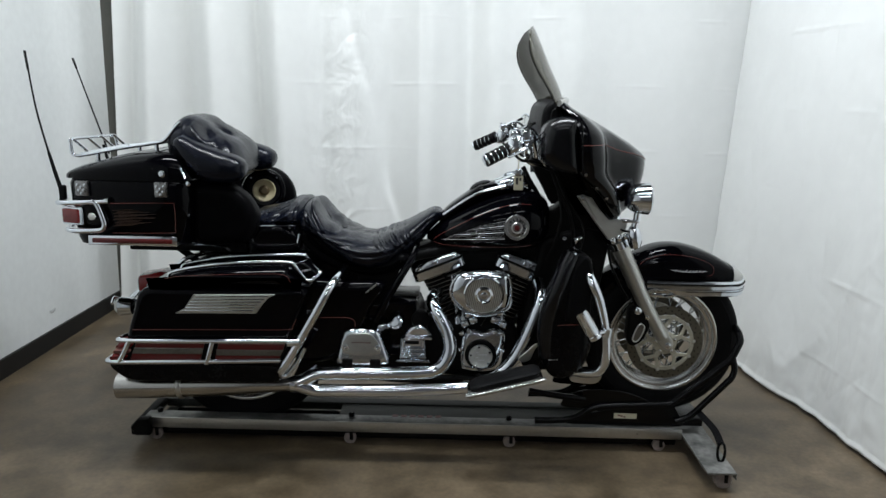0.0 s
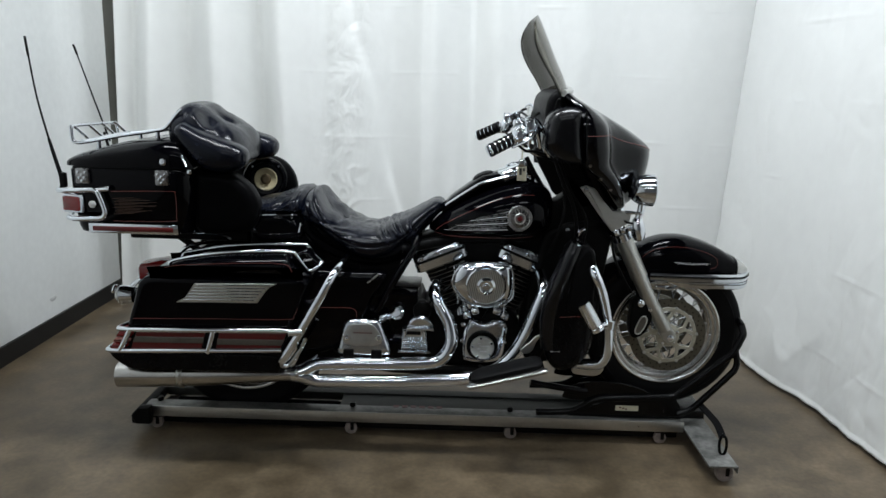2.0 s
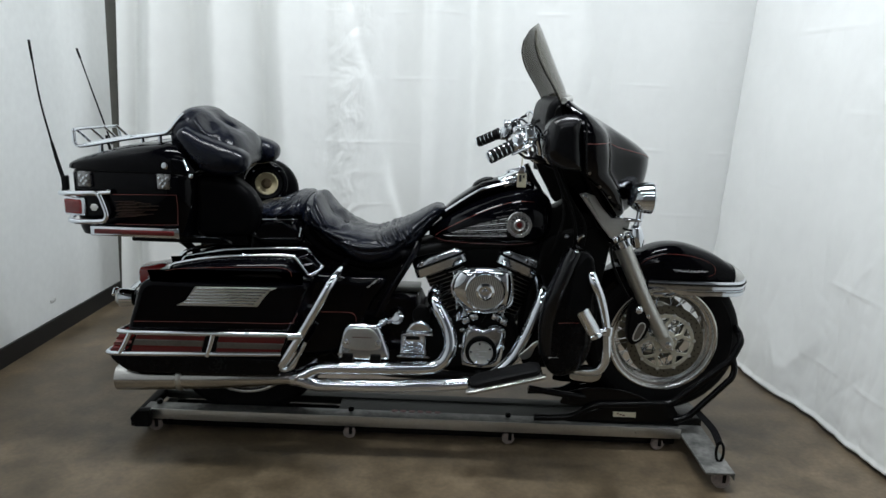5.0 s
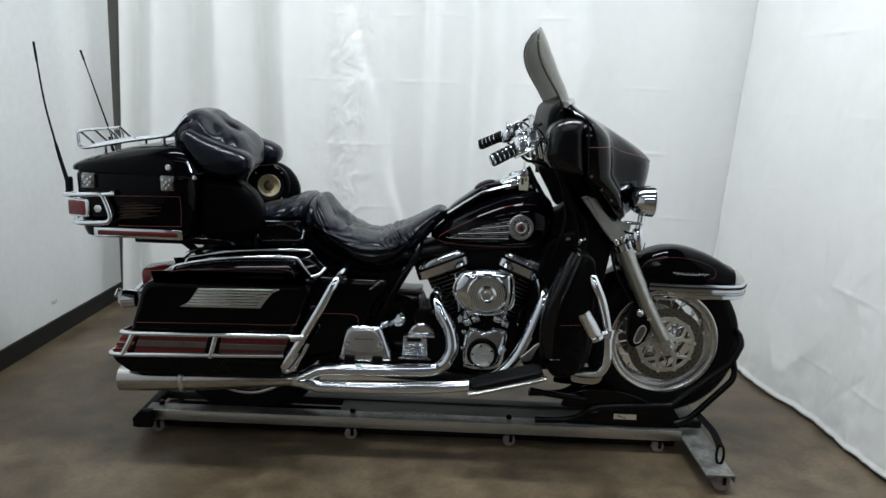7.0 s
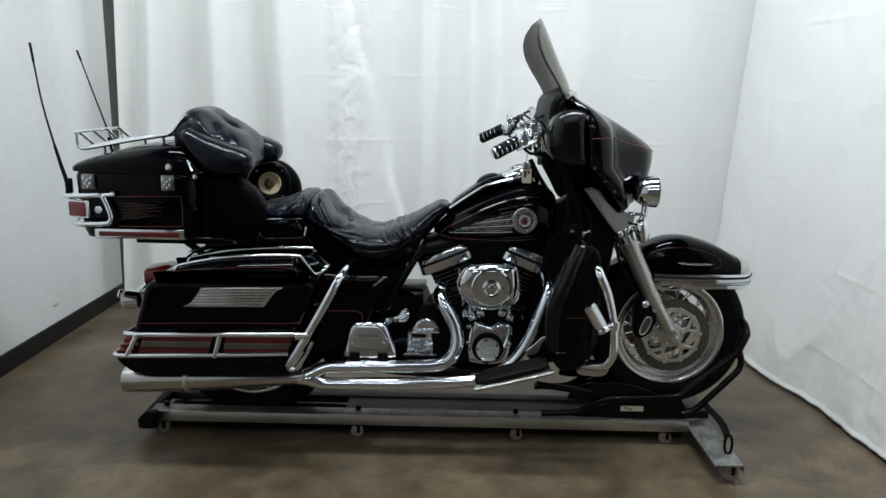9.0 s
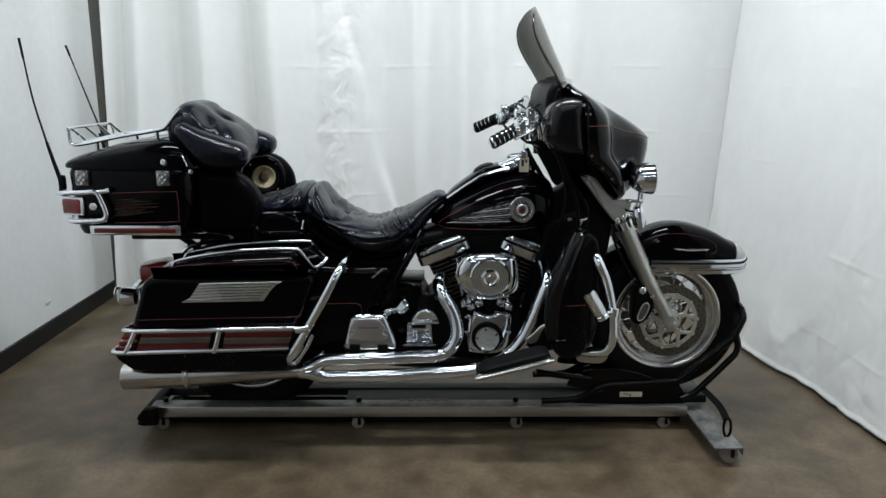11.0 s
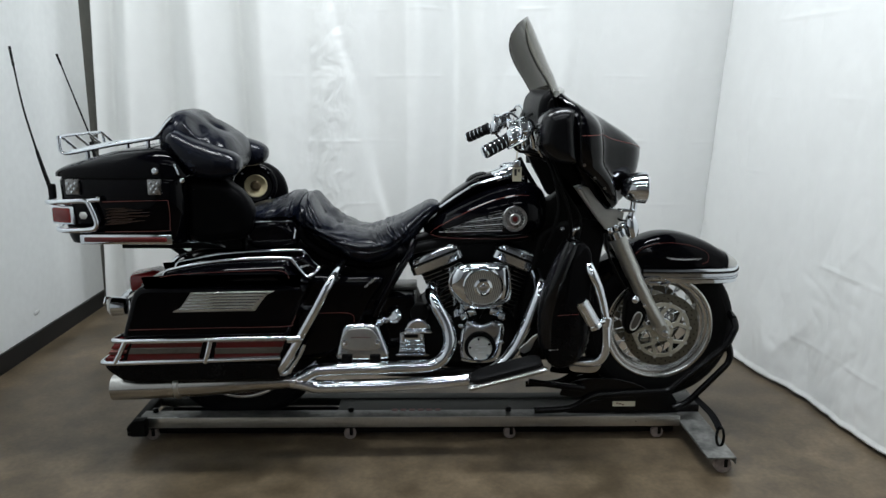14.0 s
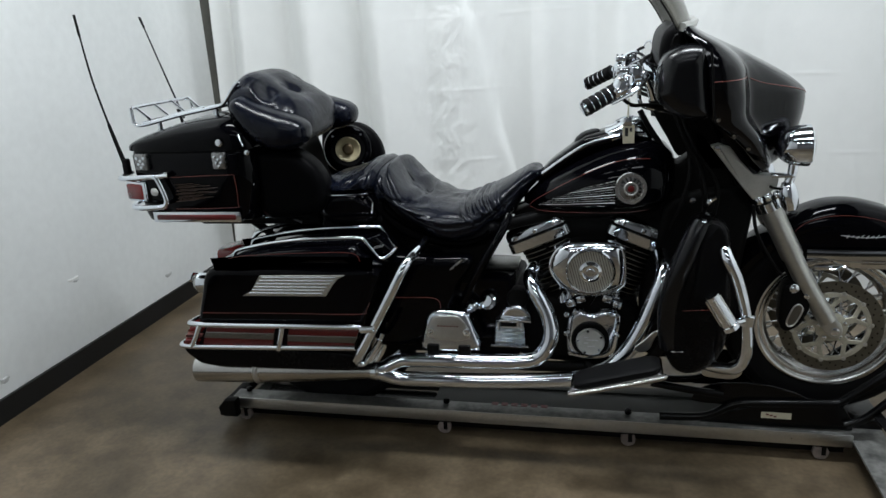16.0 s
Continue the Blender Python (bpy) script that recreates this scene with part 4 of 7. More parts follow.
# handlebar
def handlebar():
    pts = [(0.135, -0.3175, 1.113), (0.175, -0.3, 1.133), (0.225, -0.26, 1.165), (0.275, -0.14, 1.15), (0.31, -0.06, 1.13), (0.31, 0.06, 1.13), (0.275, 0.14, 1.15), (0.225, 0.26, 1.165), (0.159, 0.3, 1.135), (0.119, 0.3175, 1.115)]
    h = part("handlebar", tube(pts, 0.0125, 12, 6), CHROME, BIKE, "chrome handlebar with rubber-banded chrome grips")
    for s in (-1, 1):
        shift = Vector((0.01, 0, -0.007)) if s < 0 else Vector((-0.006, 0, -0.005))
        a, b = Vector((0.085, s * 0.335, 1.1)) + shift, Vector((0.165, s * 0.30, 1.14)) + shift
        d = (b - a).normalized()
        L = (b - a).length
        prof = [(0.008, 0.0), (0.0185, 0.001)]
        for k in range(5):
            h0 = 0.004 + (L - 0.008) * k / 5
            h1 = 0.004 + (L - 0.008) * (k + 1) / 5
            prof += [(0.0185, h0), (0.0212, h0 + 0.002), (0.0218, (h0 + h1) / 2), (0.0212, h1 - 0.003), (0.0185, h1 - 0.001)]
        prof += [(0.0225, L), (0.0225, L + 0.006), (0.01, L + 0.007)]
        g = part("grip", lathe(a, d, prof, 20), RUBBER, h, "black rubber grip with chrome rings")
        part("grip_cap", lathe(a - d * 0.004, d, [(0.005, 0), (0.017, 0.001), (0.021, 0.004), (0.021, 0.008), (0.018, 0.009)], 18), CHROME, g)
        for k in range(1, 5):
            h0 = 0.0035 + (L - 0.008) * k / 5
            part("grip_ring", lathe(a + d * (h0 - 0.0012), d, [(0.018, 0), (0.0208, 0.0003), (0.0208, 0.0024), (0.018, 0.0027)], 18), CHROME, g)
        part("switch_housing", slab(outline([(0.165, 1.115), (0.17, 1.16), (0.2, 1.178), (0.22, 1.165), (0.215, 1.13), (0.19, 1.112)], 3), s * 0.325, s * 0.262, 0.02, 5), CASTCHROME, h)
        part("lever_clamp", box((0.225, s * 0.27, 1.172), (0.035, 0.05, 0.045), 0.008), CHROME, h)
        part("lever", tube([(0.245, s * 0.275, 1.165), (0.24, s * 0.31, 1.15), (0.21, s * 0.345, 1.13), (0.165, s * 0.37, 1.11)], [0.008, 0.005], 8, 5), CHROME, h)
        part("brake_reservoir", box((0.197, s * 0.26, 1.179), (0.046, 0.055, 0.02), 0.006), CHROME, h)
        part("mirror_stem", tube([(0.235, s * 0.26, 1.19), (0.245, s * 0.24, 1.205), (0.26, s * 0.225, 1.212)], 0.005, 8, 3), IRON, h)
        part("cable", tube([(0.235, s * 0.25, 1.15), (0.24, s * 0.2, 1.085), (0.30, s * 0.15, 1.06), (0.36, s * 0.1, 1.03)], 0.006, 8, 5), CHROME if s < 0 else IRON, h)
    for s in (-1, 1):
        for x, y, z, r, l, d in ((0.19, 0.322, 1.165, 0.007, 0.006, (0, s, 0)), (0.205, 0.326, 1.15, 0.006, 0.008, (0, s, 0)), (0.178, 0.325, 1.135, 0.008, 0.006, (0, s, 0)), (0.212, 0.325, 1.125, 0.005, 0.007, (0, s, 0)), (0.195, 0.255, 1.188, 0.004, 0.005, (0, 0, 1)), (0.212, 0.27, 1.188, 0.004, 0.005, (0, 0, 1)), (0.18, 0.27, 1.188, 0.004, 0.005, (0, 0, 1)), (0.244, 0.285, 1.172, 0.008, 0.012, (0.2, s, 0.1)), (0.25, 0.245, 1.15, 0.009, 0.02, (0.4, 0, -1))):
            part("control_bolt", lathe((x, s * y, z), d, [(r, 0), (r, l * 0.7), (r * 0.6, l)], 10), CHROME, h)
        part("perch_clamp", lathe((0.212, s * 0.258, 1.163), (0.28, s * -0.9, 0.05), [(0.0165, 0), (0.02, 0.003), (0.02, 0.022), (0.0165, 0.025)], 16), CHROME, h)
        part("cable_ferrule", tube([(0.25, s * 0.26, 1.155), (0.262, s * 0.24, 1.125), (0.268, s * 0.225, 1.10)], 0.008, 10, 4), CHROME, h)
        part("brake_line", tube([(0.2, s * 0.245, 1.185), (0.235, s * 0.225, 1.2), (0.272, s * 0.2, 1.17), (0.285, s * 0.17, 1.10), (0.32, s * 0.13, 1.05)], 0.0045, 8, 5), CHROME, h)
        part("switch_wire", tube([(0.185, s * 0.29, 1.118), (0.215, s * 0.27, 1.092), (0.255, s * 0.22, 1.085), (0.3, s * 0.15, 1.07)], 0.005, 8, 5), IRON, h)
    mir = part("mirror", lathe((0.28, 0.31, 1.185), (-0.85, -0.5, 0.1), [(0.004, -0.012), (0.03, -0.01), (0.04, 0.0), (0.04, 0.004), (0.036, 0.005), (0.034, 0.003)], 28, sz=1.15), CHROME, h, "small chrome mirror")
    part("mirror_glass", lathe((0.2785, 0.309, 1.185), (-0.85, -0.5, 0.1), [(0.034, 0.003), (0.002, 0.0035)], 28, sz=1.15), MIRROR, mir)
    part("mirror_arm", tube([(0.285, 0.31, 1.18), (0.27, 0.29, 1.165), (0.235, 0.27, 1.165)], 0.005, 8, 3), CHROME, mir)
    part("riser", tube([(0.315, 0, 1.03), (0.31, 0, 1.13)], 0.04, 14, 2), IRON, h)
    part("gauge", lathe((0.285, 0.17, 1.2), (-1, 0, 0.25), [(0.005, 0), (0.03, 0.0), (0.033, 0.004), (0.033, -0.03)], 24), PLASTIC, h)


handlebar()
tag = thing("price_tag", (0.208, -0.279, 1.055), "ivory paper tag hanging from the handlebar", "tag")
part("card", box((0.208, -0.279, 1.018), (0.03, 0.002, 0.048), 0.0006), CARD, tag, smooth=False)
part("lettering", box((0.203, -0.2805, 1.024), (0.008, 0.0008, 0.022), 0), PRINT, tag, smooth=False)
part("lettering", box((0.214, -0.2805, 1.03), (0.006, 0.0008, 0.01), 0), PRINT, tag, smooth=False)
part("string", tube([(0.208, -0.279, 1.04), (0.206, -0.28, 1.07), (0.208, -0.279, 1.11)], 0.002, 5, 3), CARD, tag)
part("key", box((0.206, -0.285, 1.052), (0.022, 0.006, 0.024), 0.004), CHROME, tag, "chrome key cover")


# fuel tank
def tank():
    rows = [(-0.10, 0.772, 0.79, 0.03), (-0.06, 0.764, 0.83, 0.085), (0.0, 0.762, 0.872, 0.128), (0.08, 0.762, 0.918, 0.155), (0.16, 0.764, 0.95, 0.168), (0.24, 0.768, 0.965, 0.168), (0.30, 0.775, 0.958, 0.15), (0.335, 0.80, 0.93, 0.11), (0.348, 0.84, 0.90, 0.05)]
    rings = []
    for x, z0, z1, w in smooth_rows(rows, 5):
        zc = z0 + (z1 - z0) * 0.4
        ring = []
        for k in range(36):
            a = 2 * math.pi * k / 36
            c, s = math.cos(a), math.sin(a)
            hz = (z1 - zc) if s > 0 else (zc - z0)
            e = 0.85 if s > 0 else 0.5
            ring.append((x, w * math.copysign(abs(c) ** 0.75, c), zc + hz * math.copysign(abs(s) ** e, s)))
        rings.append(ring)
    t = part("fuel_tank", loft(rings), GLOSS, BIKE, "glossy black fuel tank with red pinstripe and round badge")
    rows = [(-0.055, 0.83, 0.862, 0.035), (-0.02, 0.85, 0.90, 0.05), (0.04, 0.89, 0.945, 0.058), (0.085, 0.92, 0.978, 0.062), (0.11, 0.93, 0.985, 0.064), (0.16, 0.94, 0.997, 0.066), (0.21, 0.95, 1.018, 0.062), (0.25, 0.95, 1.02, 0.05), (0.28, 0.94, 0.985, 0.03)]
    part("console", loft([ring_x(x, 0, (a + b) / 2, w, (b - a) / 2, 3.2, 24) for x, a, b, w in smooth_rows(rows, 4)]), GLOSS, t, "black and chrome tank console")
    part("console_trim", tube([(-0.04, -0.05, 0.868), (0.04, -0.062, 0.925), (0.10, -0.067, 0.958), (0.2, -0.066, 0.985), (0.26, -0.05, 0.985)], 0.006, 8, 5), CHROME, t)
    cover = [(0.145, 0.945, 0.998, 0.05), (0.16, 0.945, 1.003, 0.063), (0.19, 0.955, 1.016, 0.066), (0.22, 0.96, 1.027, 0.063), (0.25, 0.955, 1.026, 0.054), (0.272, 0.95, 1.006, 0.04)]
    part("console_cover", loft([ring_x(x, 0, (a + b) / 2, w + 0.002, (b - a) / 2, 3.0, 28) for x, a, b, w in smooth_rows(cover, 4)]), CHROME, t, "chrome dash cover on the tank")
    part("filler_cap", lathe((0.095, 0, 0.969), (-0.4, 0, 1), [(0.046, -0.006), (0.042, 0.006), (0.034, 0.013), (0.02, 0.018), (0.004, 0.02)], 24), SATIN, t)
    part("ignition_switch", lathe((0.21, 0, 1.01), (-0.15, 0, 1), [(0.036, 0), (0.034, 0.012), (0.015, 0.018), (0.004, 0.018)], 24), CHROME, t)
    b = part("badge", lathe((0.219, -0.168, 0.848), (0.06, -1, 0.06), [(0.046, -0.006), (0.046, 0.004), (0.043, 0.008), (0.034, 0.008), (0.031, 0.005)], 36), RIM, t, "round chrome tank badge")
    part("badge_face", lathe((0.219, -0.17, 0.848), (0.06, -1, 0.06), [(0.035, 0.0), (0.034, 0.004), (0.02, 0.006), (0.003, 0.0065)], 30), LATCH, b, "dull silver badge face")
    part("badge_ring", lathe((0.219, -0.1765, 0.848), (0.06, -1, 0.06), [(0.0155, 0), (0.017, 0.0015), (0.0185, 0.0015), (0.02, 0)], 30, caps=False), SILVER, b)
    part("badge_core", lathe((0.219, -0.1745, 0.848), (0.06, -1, 0.06), [(0.01, 0), (0.01, 0.003), (0.003, 0.0045)], 7), REDDULL, b)
    for k in range(16):
        a = 2 * math.pi * k / 16
        p = Vector((0.219 + 0.022 * math.cos(a), -0.1755, 0.848 + 0.02 * math.sin(a)))
        q = Vector((0.219 + 0.03 * math.cos(a), -0.1745, 0.848 + 0.03 * math.sin(a)))
        part("badge_mark", tube([p, q], 0.0016, 4, 1), IRON, b)
    for k in range(9):
        f = k / 8
        x0 = -0.045 + 0.125 * f ** 1.1
        z0, z1 = 0.794 + 0.052 * f, 0.807 + 0.063 * f
        y0, y1 = -0.133 - 0.028 * f ** 0.6, -0.1712 - 0.0015 * (1 - abs(f - 0.4))
        line = [(x0 + (0.176 - x0) * t, y0 + (y1 - y0) * t ** 0.6, z0 + (z1 - z0) * t) for t in (0, 0.25, 0.5, 0.75, 1)]
        part("badge_wing_line", tube(line, [0.0004, 0.001], 5, 3), LATCH if k % 3 else SILVER, t)
    st = [(-0.075, -0.085, 0.782), (-0.05, -0.118, 0.808), (0.03, -0.148, 0.857), (0.12, -0.153, 0.90), (0.2, -0.148, 0.925), (0.27, -0.14, 0.926)]
    part("pinstripe", tube(st, 0.0008, 5, 5), STRIPE, t)
    part("pinstripe", tube([(-0.075, -0.09, 0.778), (-0.03, -0.125, 0.772), (0.08, -0.152, 0.773), (0.2, -0.162, 0.776), (0.27, -0.155, 0.782)], 0.0008, 5, 5), STRIPE_DARK, t)


tank()


# seats
def seat_loft(rows, e_top=2.6, e_bot=2.2, n=40, steps=6, wob=0.004, squash=0.0, pleats=(), groove=None, dents=()):
    """A padded form along x: rows of (x, low, high, half width, middle). pleats: (x, z, way x, way z, width, depth, length) on the flanks.
    groove(x): height of a welt seam. dents: (x, y, radius, depth) pressed into the top."""
    rings = []
    for x, z0, z1, w, zc in smooth_rows(rows, steps):
        ring = []
        for k in range(n):
            a = 2 * math.pi * k / n
            c, s = math.cos(a), math.sin(a)
            hz, e = ((z1 - zc), e_top) if s > 0 else ((zc - z0), e_bot)
            y = w * math.copysign(abs(c) ** (2 / e), c)
            z = zc + hz * math.copysign(abs(s) ** (2 / e), s)
            q = Vector((x * 17 + 0.8 * z, y * 9, z * 8 + 4))
            bend = Vector((noise.noise(q * 0.6), noise.noise(q * 0.6 + Vector((5, 5, 5))), 0))
            d = wob * (0.6 * noise.noise(q * 0.8) + 1.0 * (0.3 - abs(noise.noise(q * 1.1 + bend + Vector((3, 0, 9))))) + 0.35 * (0.3 - abs(noise.noise(q * 2.3 + bend))))
            side = 1 if y < 0 else -1
            sink = 0.0
            for cx, cz, dx, dz, cw, cd, cl in pleats:
                off = (x - cx) * dz - (z - cz) * dx
                along = (x - cx) * dx + (z - cz) * dz
                if abs(along) < 2.2 * cl and abs(off) < 5 * cw:
                    off += 0.3 * cl * (along / cl) ** 2 * 0.12
                    sink += cd * (math.exp(-(off / cw) ** 2) - 0.75 * math.exp(-((off - 1.7 * cw) / (1.1 * cw)) ** 2)) * math.exp(-(along / cl) ** 4)
            if groove:
                g = groove(x)
                sink += 0.006 * math.exp(-((z - g) / 0.005) ** 2) + (0.005 if z < g else 0.0)
            dip = 0.0
            if s > 0:
                dip = -squash * math.exp(-(y / (w * 0.55 + 1e-4)) ** 2)
                for cx, cy, cr, cd in dents:
                    dip -= cd * math.exp(-((x - cx) ** 2 + (y - cy) ** 2) / cr ** 2)
            ring.append((x, y + d + sink * side, z + d + dip - (0.5 * sink if s > 0 else 0.0)))
        rings.append(ring)
    return loft(rings)


def seats():
    rows = [(-0.556, 0.83, 0.86, 0.13, 0.845), (-0.545, 0.80, 0.892, 0.165, 0.848), (-0.528, 0.785, 0.915, 0.182, 0.848), (-0.505, 0.775, 0.921, 0.19, 0.842), (-0.483, 0.762, 0.894, 0.195, 0.832), (-0.452, 0.74, 0.856, 0.2, 0.806), (-0.41, 0.705, 0.827, 0.205, 0.772), (-0.35, 0.672, 0.799, 0.21, 0.742), (-0.30, 0.66, 0.793, 0.206, 0.733), (-0.24, 0.665, 0.812, 0.188, 0.745), (-0.18, 0.695, 0.84, 0.158, 0.775), (-0.12, 0.765, 0.872, 0.122, 0.822), (-0.08, 0.812, 0.89, 0.092, 0.855), (-0.055, 0.84, 0.888, 0.065, 0.868), (-0.04, 0.855, 0.875, 0.04, 0.866)]
    welt = [(-0.57, 0.885), (-0.531, 0.876), (-0.508, 0.838), (-0.459, 0.796), (-0.401, 0.762), (-0.342, 0.744), (-0.283, 0.738), (-0.224, 0.748), (-0.176, 0.779), (-0.137, 0.818), (-0.1, 0.849), (-0.03, 0.88)]
    pleats = [(-0.254, 0.79, 0.66, -0.75, 0.006, 0.009, 0.03), (-0.22, 0.802, 0.74, -0.67, 0.006, 0.011, 0.034), (-0.197, 0.804, 0.6, -0.8, 0.005, 0.008, 0.034), (-0.27, 0.783, 0.75, -0.66, 0.005, 0.007, 0.05), (-0.165, 0.81, 0.45, -0.9, 0.006, 0.006, 0.03), (-0.165, 0.775, -0.7, -0.7, 0.006, 0.006, 0.025),
              (-0.495, 0.868, 0.5, -0.86, 0.007, 0.010, 0.06), (-0.475, 0.88, 0.55, -0.83, 0.006, 0.008, 0.042), (-0.432, 0.868, 0.42, -0.9, 0.008, 0.014, 0.05), (-0.52, 0.89, 0.25, -0.97, 0.007, 0.007, 0.03), (-0.44, 0.812, 0.97, -0.22, 0.006, 0.007, 0.06), (-0.40, 0.79, 0.95, -0.3, 0.005, 0.006, 0.06), (-0.33, 0.765, 0.99, -0.1, 0.005, 0.005, 0.07), (-0.40, 0.828, 0.9, 0.4, 0.006, 0.007, 0.028), (-0.395, 0.845, 0.75, 0.66, 0.005, 0.006, 0.025)]
    s = part("rider_seat", seat_loft(rows, 2.0, 2.3, 150, 22, 0.005, 0.006, pleats, lambda x: lerp(welt, x)[0], [(-0.44, 0.0, 0.05, 0.02), (-0.3, 0.0, 0.035, 0.006)]), LEATHER, BIKE, "creased black leather rider seat", angle=180)
    part("seat_skirt", slab(outline([(-0.535, 0.83), (-0.45, 0.745), (-0.36, 0.715), (-0.26, 0.71), (-0.19, 0.745), (-0.16, 0.72), (-0.2, 0.675), (-0.3, 0.655), (-0.4, 0.68), (-0.48, 0.72), (-0.54, 0.775)], 4), -0.175, 0.175, 0.03, 4), VINYL, s)
    rows = [(-0.76, 0.83, 0.85, 0.14, 0.84), (-0.735, 0.825, 0.866, 0.16, 0.845), (-0.69, 0.825, 0.876, 0.172, 0.85), (-0.65, 0.825, 0.89, 0.176, 0.852), (-0.61, 0.825, 0.904, 0.178, 0.858), (-0.578, 0.825, 0.92, 0.176, 0.862), (-0.555, 0.83, 0.92, 0.168, 0.862), (-0.538, 0.835, 0.912, 0.15, 0.86), (-0.53, 0.84, 0.88, 0.12, 0.855)]
    p = part("passenger_seat", seat_loft(rows, 2.1, 2.6, 110, 16, 0.004, 0.0, [(-0.6, 0.885, 0.8, 0.6, 0.008, 0.006, 0.04), (-0.57, 0.89, 0.2, 0.97, 0.008, 0.006, 0.03), (-0.66, 0.855, 0.98, 0.2, 0.006, 0.005, 0.05)], lambda x: 0.846), LEATHER, BIKE, "black leather passenger seat", angle=180)
    part("seat_trim", tube([(-0.725, -0.18, 0.836), (-0.64, -0.187, 0.838), (-0.555, -0.184, 0.841)], 0.0032, 8, 4), CHROME, p)
    part("seat_pan", slab(outline([(-0.735, 0.83), (-0.55, 0.835), (-0.54, 0.76), (-0.60, 0.735), (-0.70, 0.745)], 3), -0.178, 0.178, 0.02, 4), GLOSS, p)
    part("strap_buckle", tube([(-0.722, -0.182, 0.818), (-0.712, -0.184, 0.80), (-0.704, -0.184, 0.782)], 0.0026, 6, 3), CHROME, p)
    part("strap_buckle", tube([(-0.544, -0.183, 0.812), (-0.546, -0.184, 0.795), (-0.55, -0.184, 0.78)], 0.0026, 6, 3), CHROME, p)


seats()


# top case with its rack, backrest, lamps and aerials
def top_case():
    rings = []
    for z, hx, hy in ((0.772, 0.195, 0.25), (0.779, 0.205, 0.272), (0.80, 0.212, 0.278), (0.90, 0.222, 0.284), (0.985, 0.224, 0.286), (0.994, 0.22, 0.282)):
        rings.append(ring_z(z, -1.10, 0, hx, hy, 5.5, 56))
    t = part("top_case", loft(rings), GLOSS, BIKE, "glossy black top case with chrome trim")
    rows = [(-1.345, 1.0, 1.004, 0.15), (-1.325, 1.0, 1.022, 0.225), (-1.28, 1.0, 1.042, 0.262), (-1.216, 1.0, 1.06, 0.278), (-1.14, 1.0, 1.08, 0.284), (-1.06, 1.0, 1.093, 0.284), (-0.96, 1.0, 1.10, 0.28), (-0.91, 1.0, 1.082, 0.27), (-0.885, 1.0, 1.03, 0.25)]
    rings = []
    for x, z0, z1, w in smooth_rows(rows, 4):
        ring = [(x, w * math.copysign(abs(math.cos(math.pi * k / 30)) ** 0.42, math.cos(math.pi * k / 30)), z0 + (z1 - z0) * math.sin(math.pi * k / 30) ** 0.5) for k in range(31)]
        rings.append(ring)
    lid = part("lid", loft(rings), GLOSS, t)
    part("lid_seal", loft([ring_z(z, -1.10, 0, 0.217, 0.279, 5.5, 56) for z in (0.992, 1.002)]), RUBBER, t)
    for lx in (-1.24, -0.976):
        l = part("latch", box((lx, -0.29, 0.972), (0.044, 0.014, 0.05), 0.004), LATCH, t)
        for a, b in ((-0.012, 0.012), (0.012, 0.012), (-0.008, -0.006), (0.008, -0.006), (0.0, 0.004), (0.0, -0.016)):
            part("latch_relief", lathe((lx + a, -0.296, 0.972 + b), (0, -1, 0), [(0.0055, 0), (0.005, 0.0025), (0.001, 0.0035)], 7), CHROME, l)
    part("lock", lathe((-0.972, -0.282, 1.024), (0, -1, 0), [(0.011, 0), (0.011, 0.006), (0.006, 0.008), (0.002, 0.007)], 16), CHROME, lid)
    # red pinstripe panel with fine gold lines
    part("pinstripe", bar_line([(-1.15, 0.922), (-0.96, 0.927), (-0.937, 0.918), (-0.937, 0.84), (-0.955, 0.826), (-1.15, 0.822)], -0.288, 0.0011, n=3), STRIPE_DARK, t)
    rnd = random.Random(4)
    for k in range(16):
        x = -1.15 + 0.01 * rnd.random() + 0.008 * (k % 3)
        z = 0.846 + 0.0035 * k
        part("decal_line", tube([(x, -0.2875, z), (x + 0.06 + 0.08 * rnd.random(), -0.288, z + 0.004)], 0.0008, 4, 1), ORANGE, t)
    # lamp strip below
    fr = part("marker_lamp", box((-1.083, -0.286, 0.797), (0.302, 0.012, 0.034), 0.004), CHROME, t, "red marker lamp strip in a chrome frame")
    part("marker_lens", box((-1.083, -0.294, 0.797), (0.27, 0.008, 0.016), 0.003), REDDULL, fr)
    # corner tail lamp
    tl = part("tail_lamp", box((-1.287, -0.262, 0.876), (0.085, 0.03, 0.066), 0.008, Matrix.Rotation(radians(-16), 3, "Z")), CHROME, t, "red tail lamp in a chrome bezel")
    part("tail_lens", box((-1.292, -0.277, 0.876), (0.068, 0.012, 0.05), 0.006, Matrix.Rotation(radians(-16), 3, "Z")), RED, tl)
    part("reflector", lathe((-1.216, -0.287, 0.877), (0, -1, 0), [(0.013, 0), (0.013, 0.004), (0.006, 0.007), (0.001, 0.007)], 6), WHITELENS, t)
    g = part("tail_guard", tube([(-1.35, -0.2, 0.922), (-1.325, -0.29, 0.922), (-1.26, -0.305, 0.925), (-1.20, -0.305, 0.927), (-1.185, -0.305, 0.915), (-1.168, -0.305, 0.862), (-1.172, -0.305, 0.842), (-1.19, -0.305, 0.833), (-1.27, -0.30, 0.829), (-1.31, -0.27, 0.829), (-1.33, -0.2, 0.83)], 0.0085, 10, 6), CHROME, t, "chrome tail guard rail")
    part("guard_stub", tube([(-1.2, -0.305, 0.927), (-1.15, -0.302, 0.931)], 0.0075, 10, 2), CHROME, g)
    part("guard_end", lathe((-1.157, -0.3, 0.929), (0, -0.2, 1), [(0.007, 0), (0.007, 0.012), (0.003, 0.014)], 10), CHROME, g)
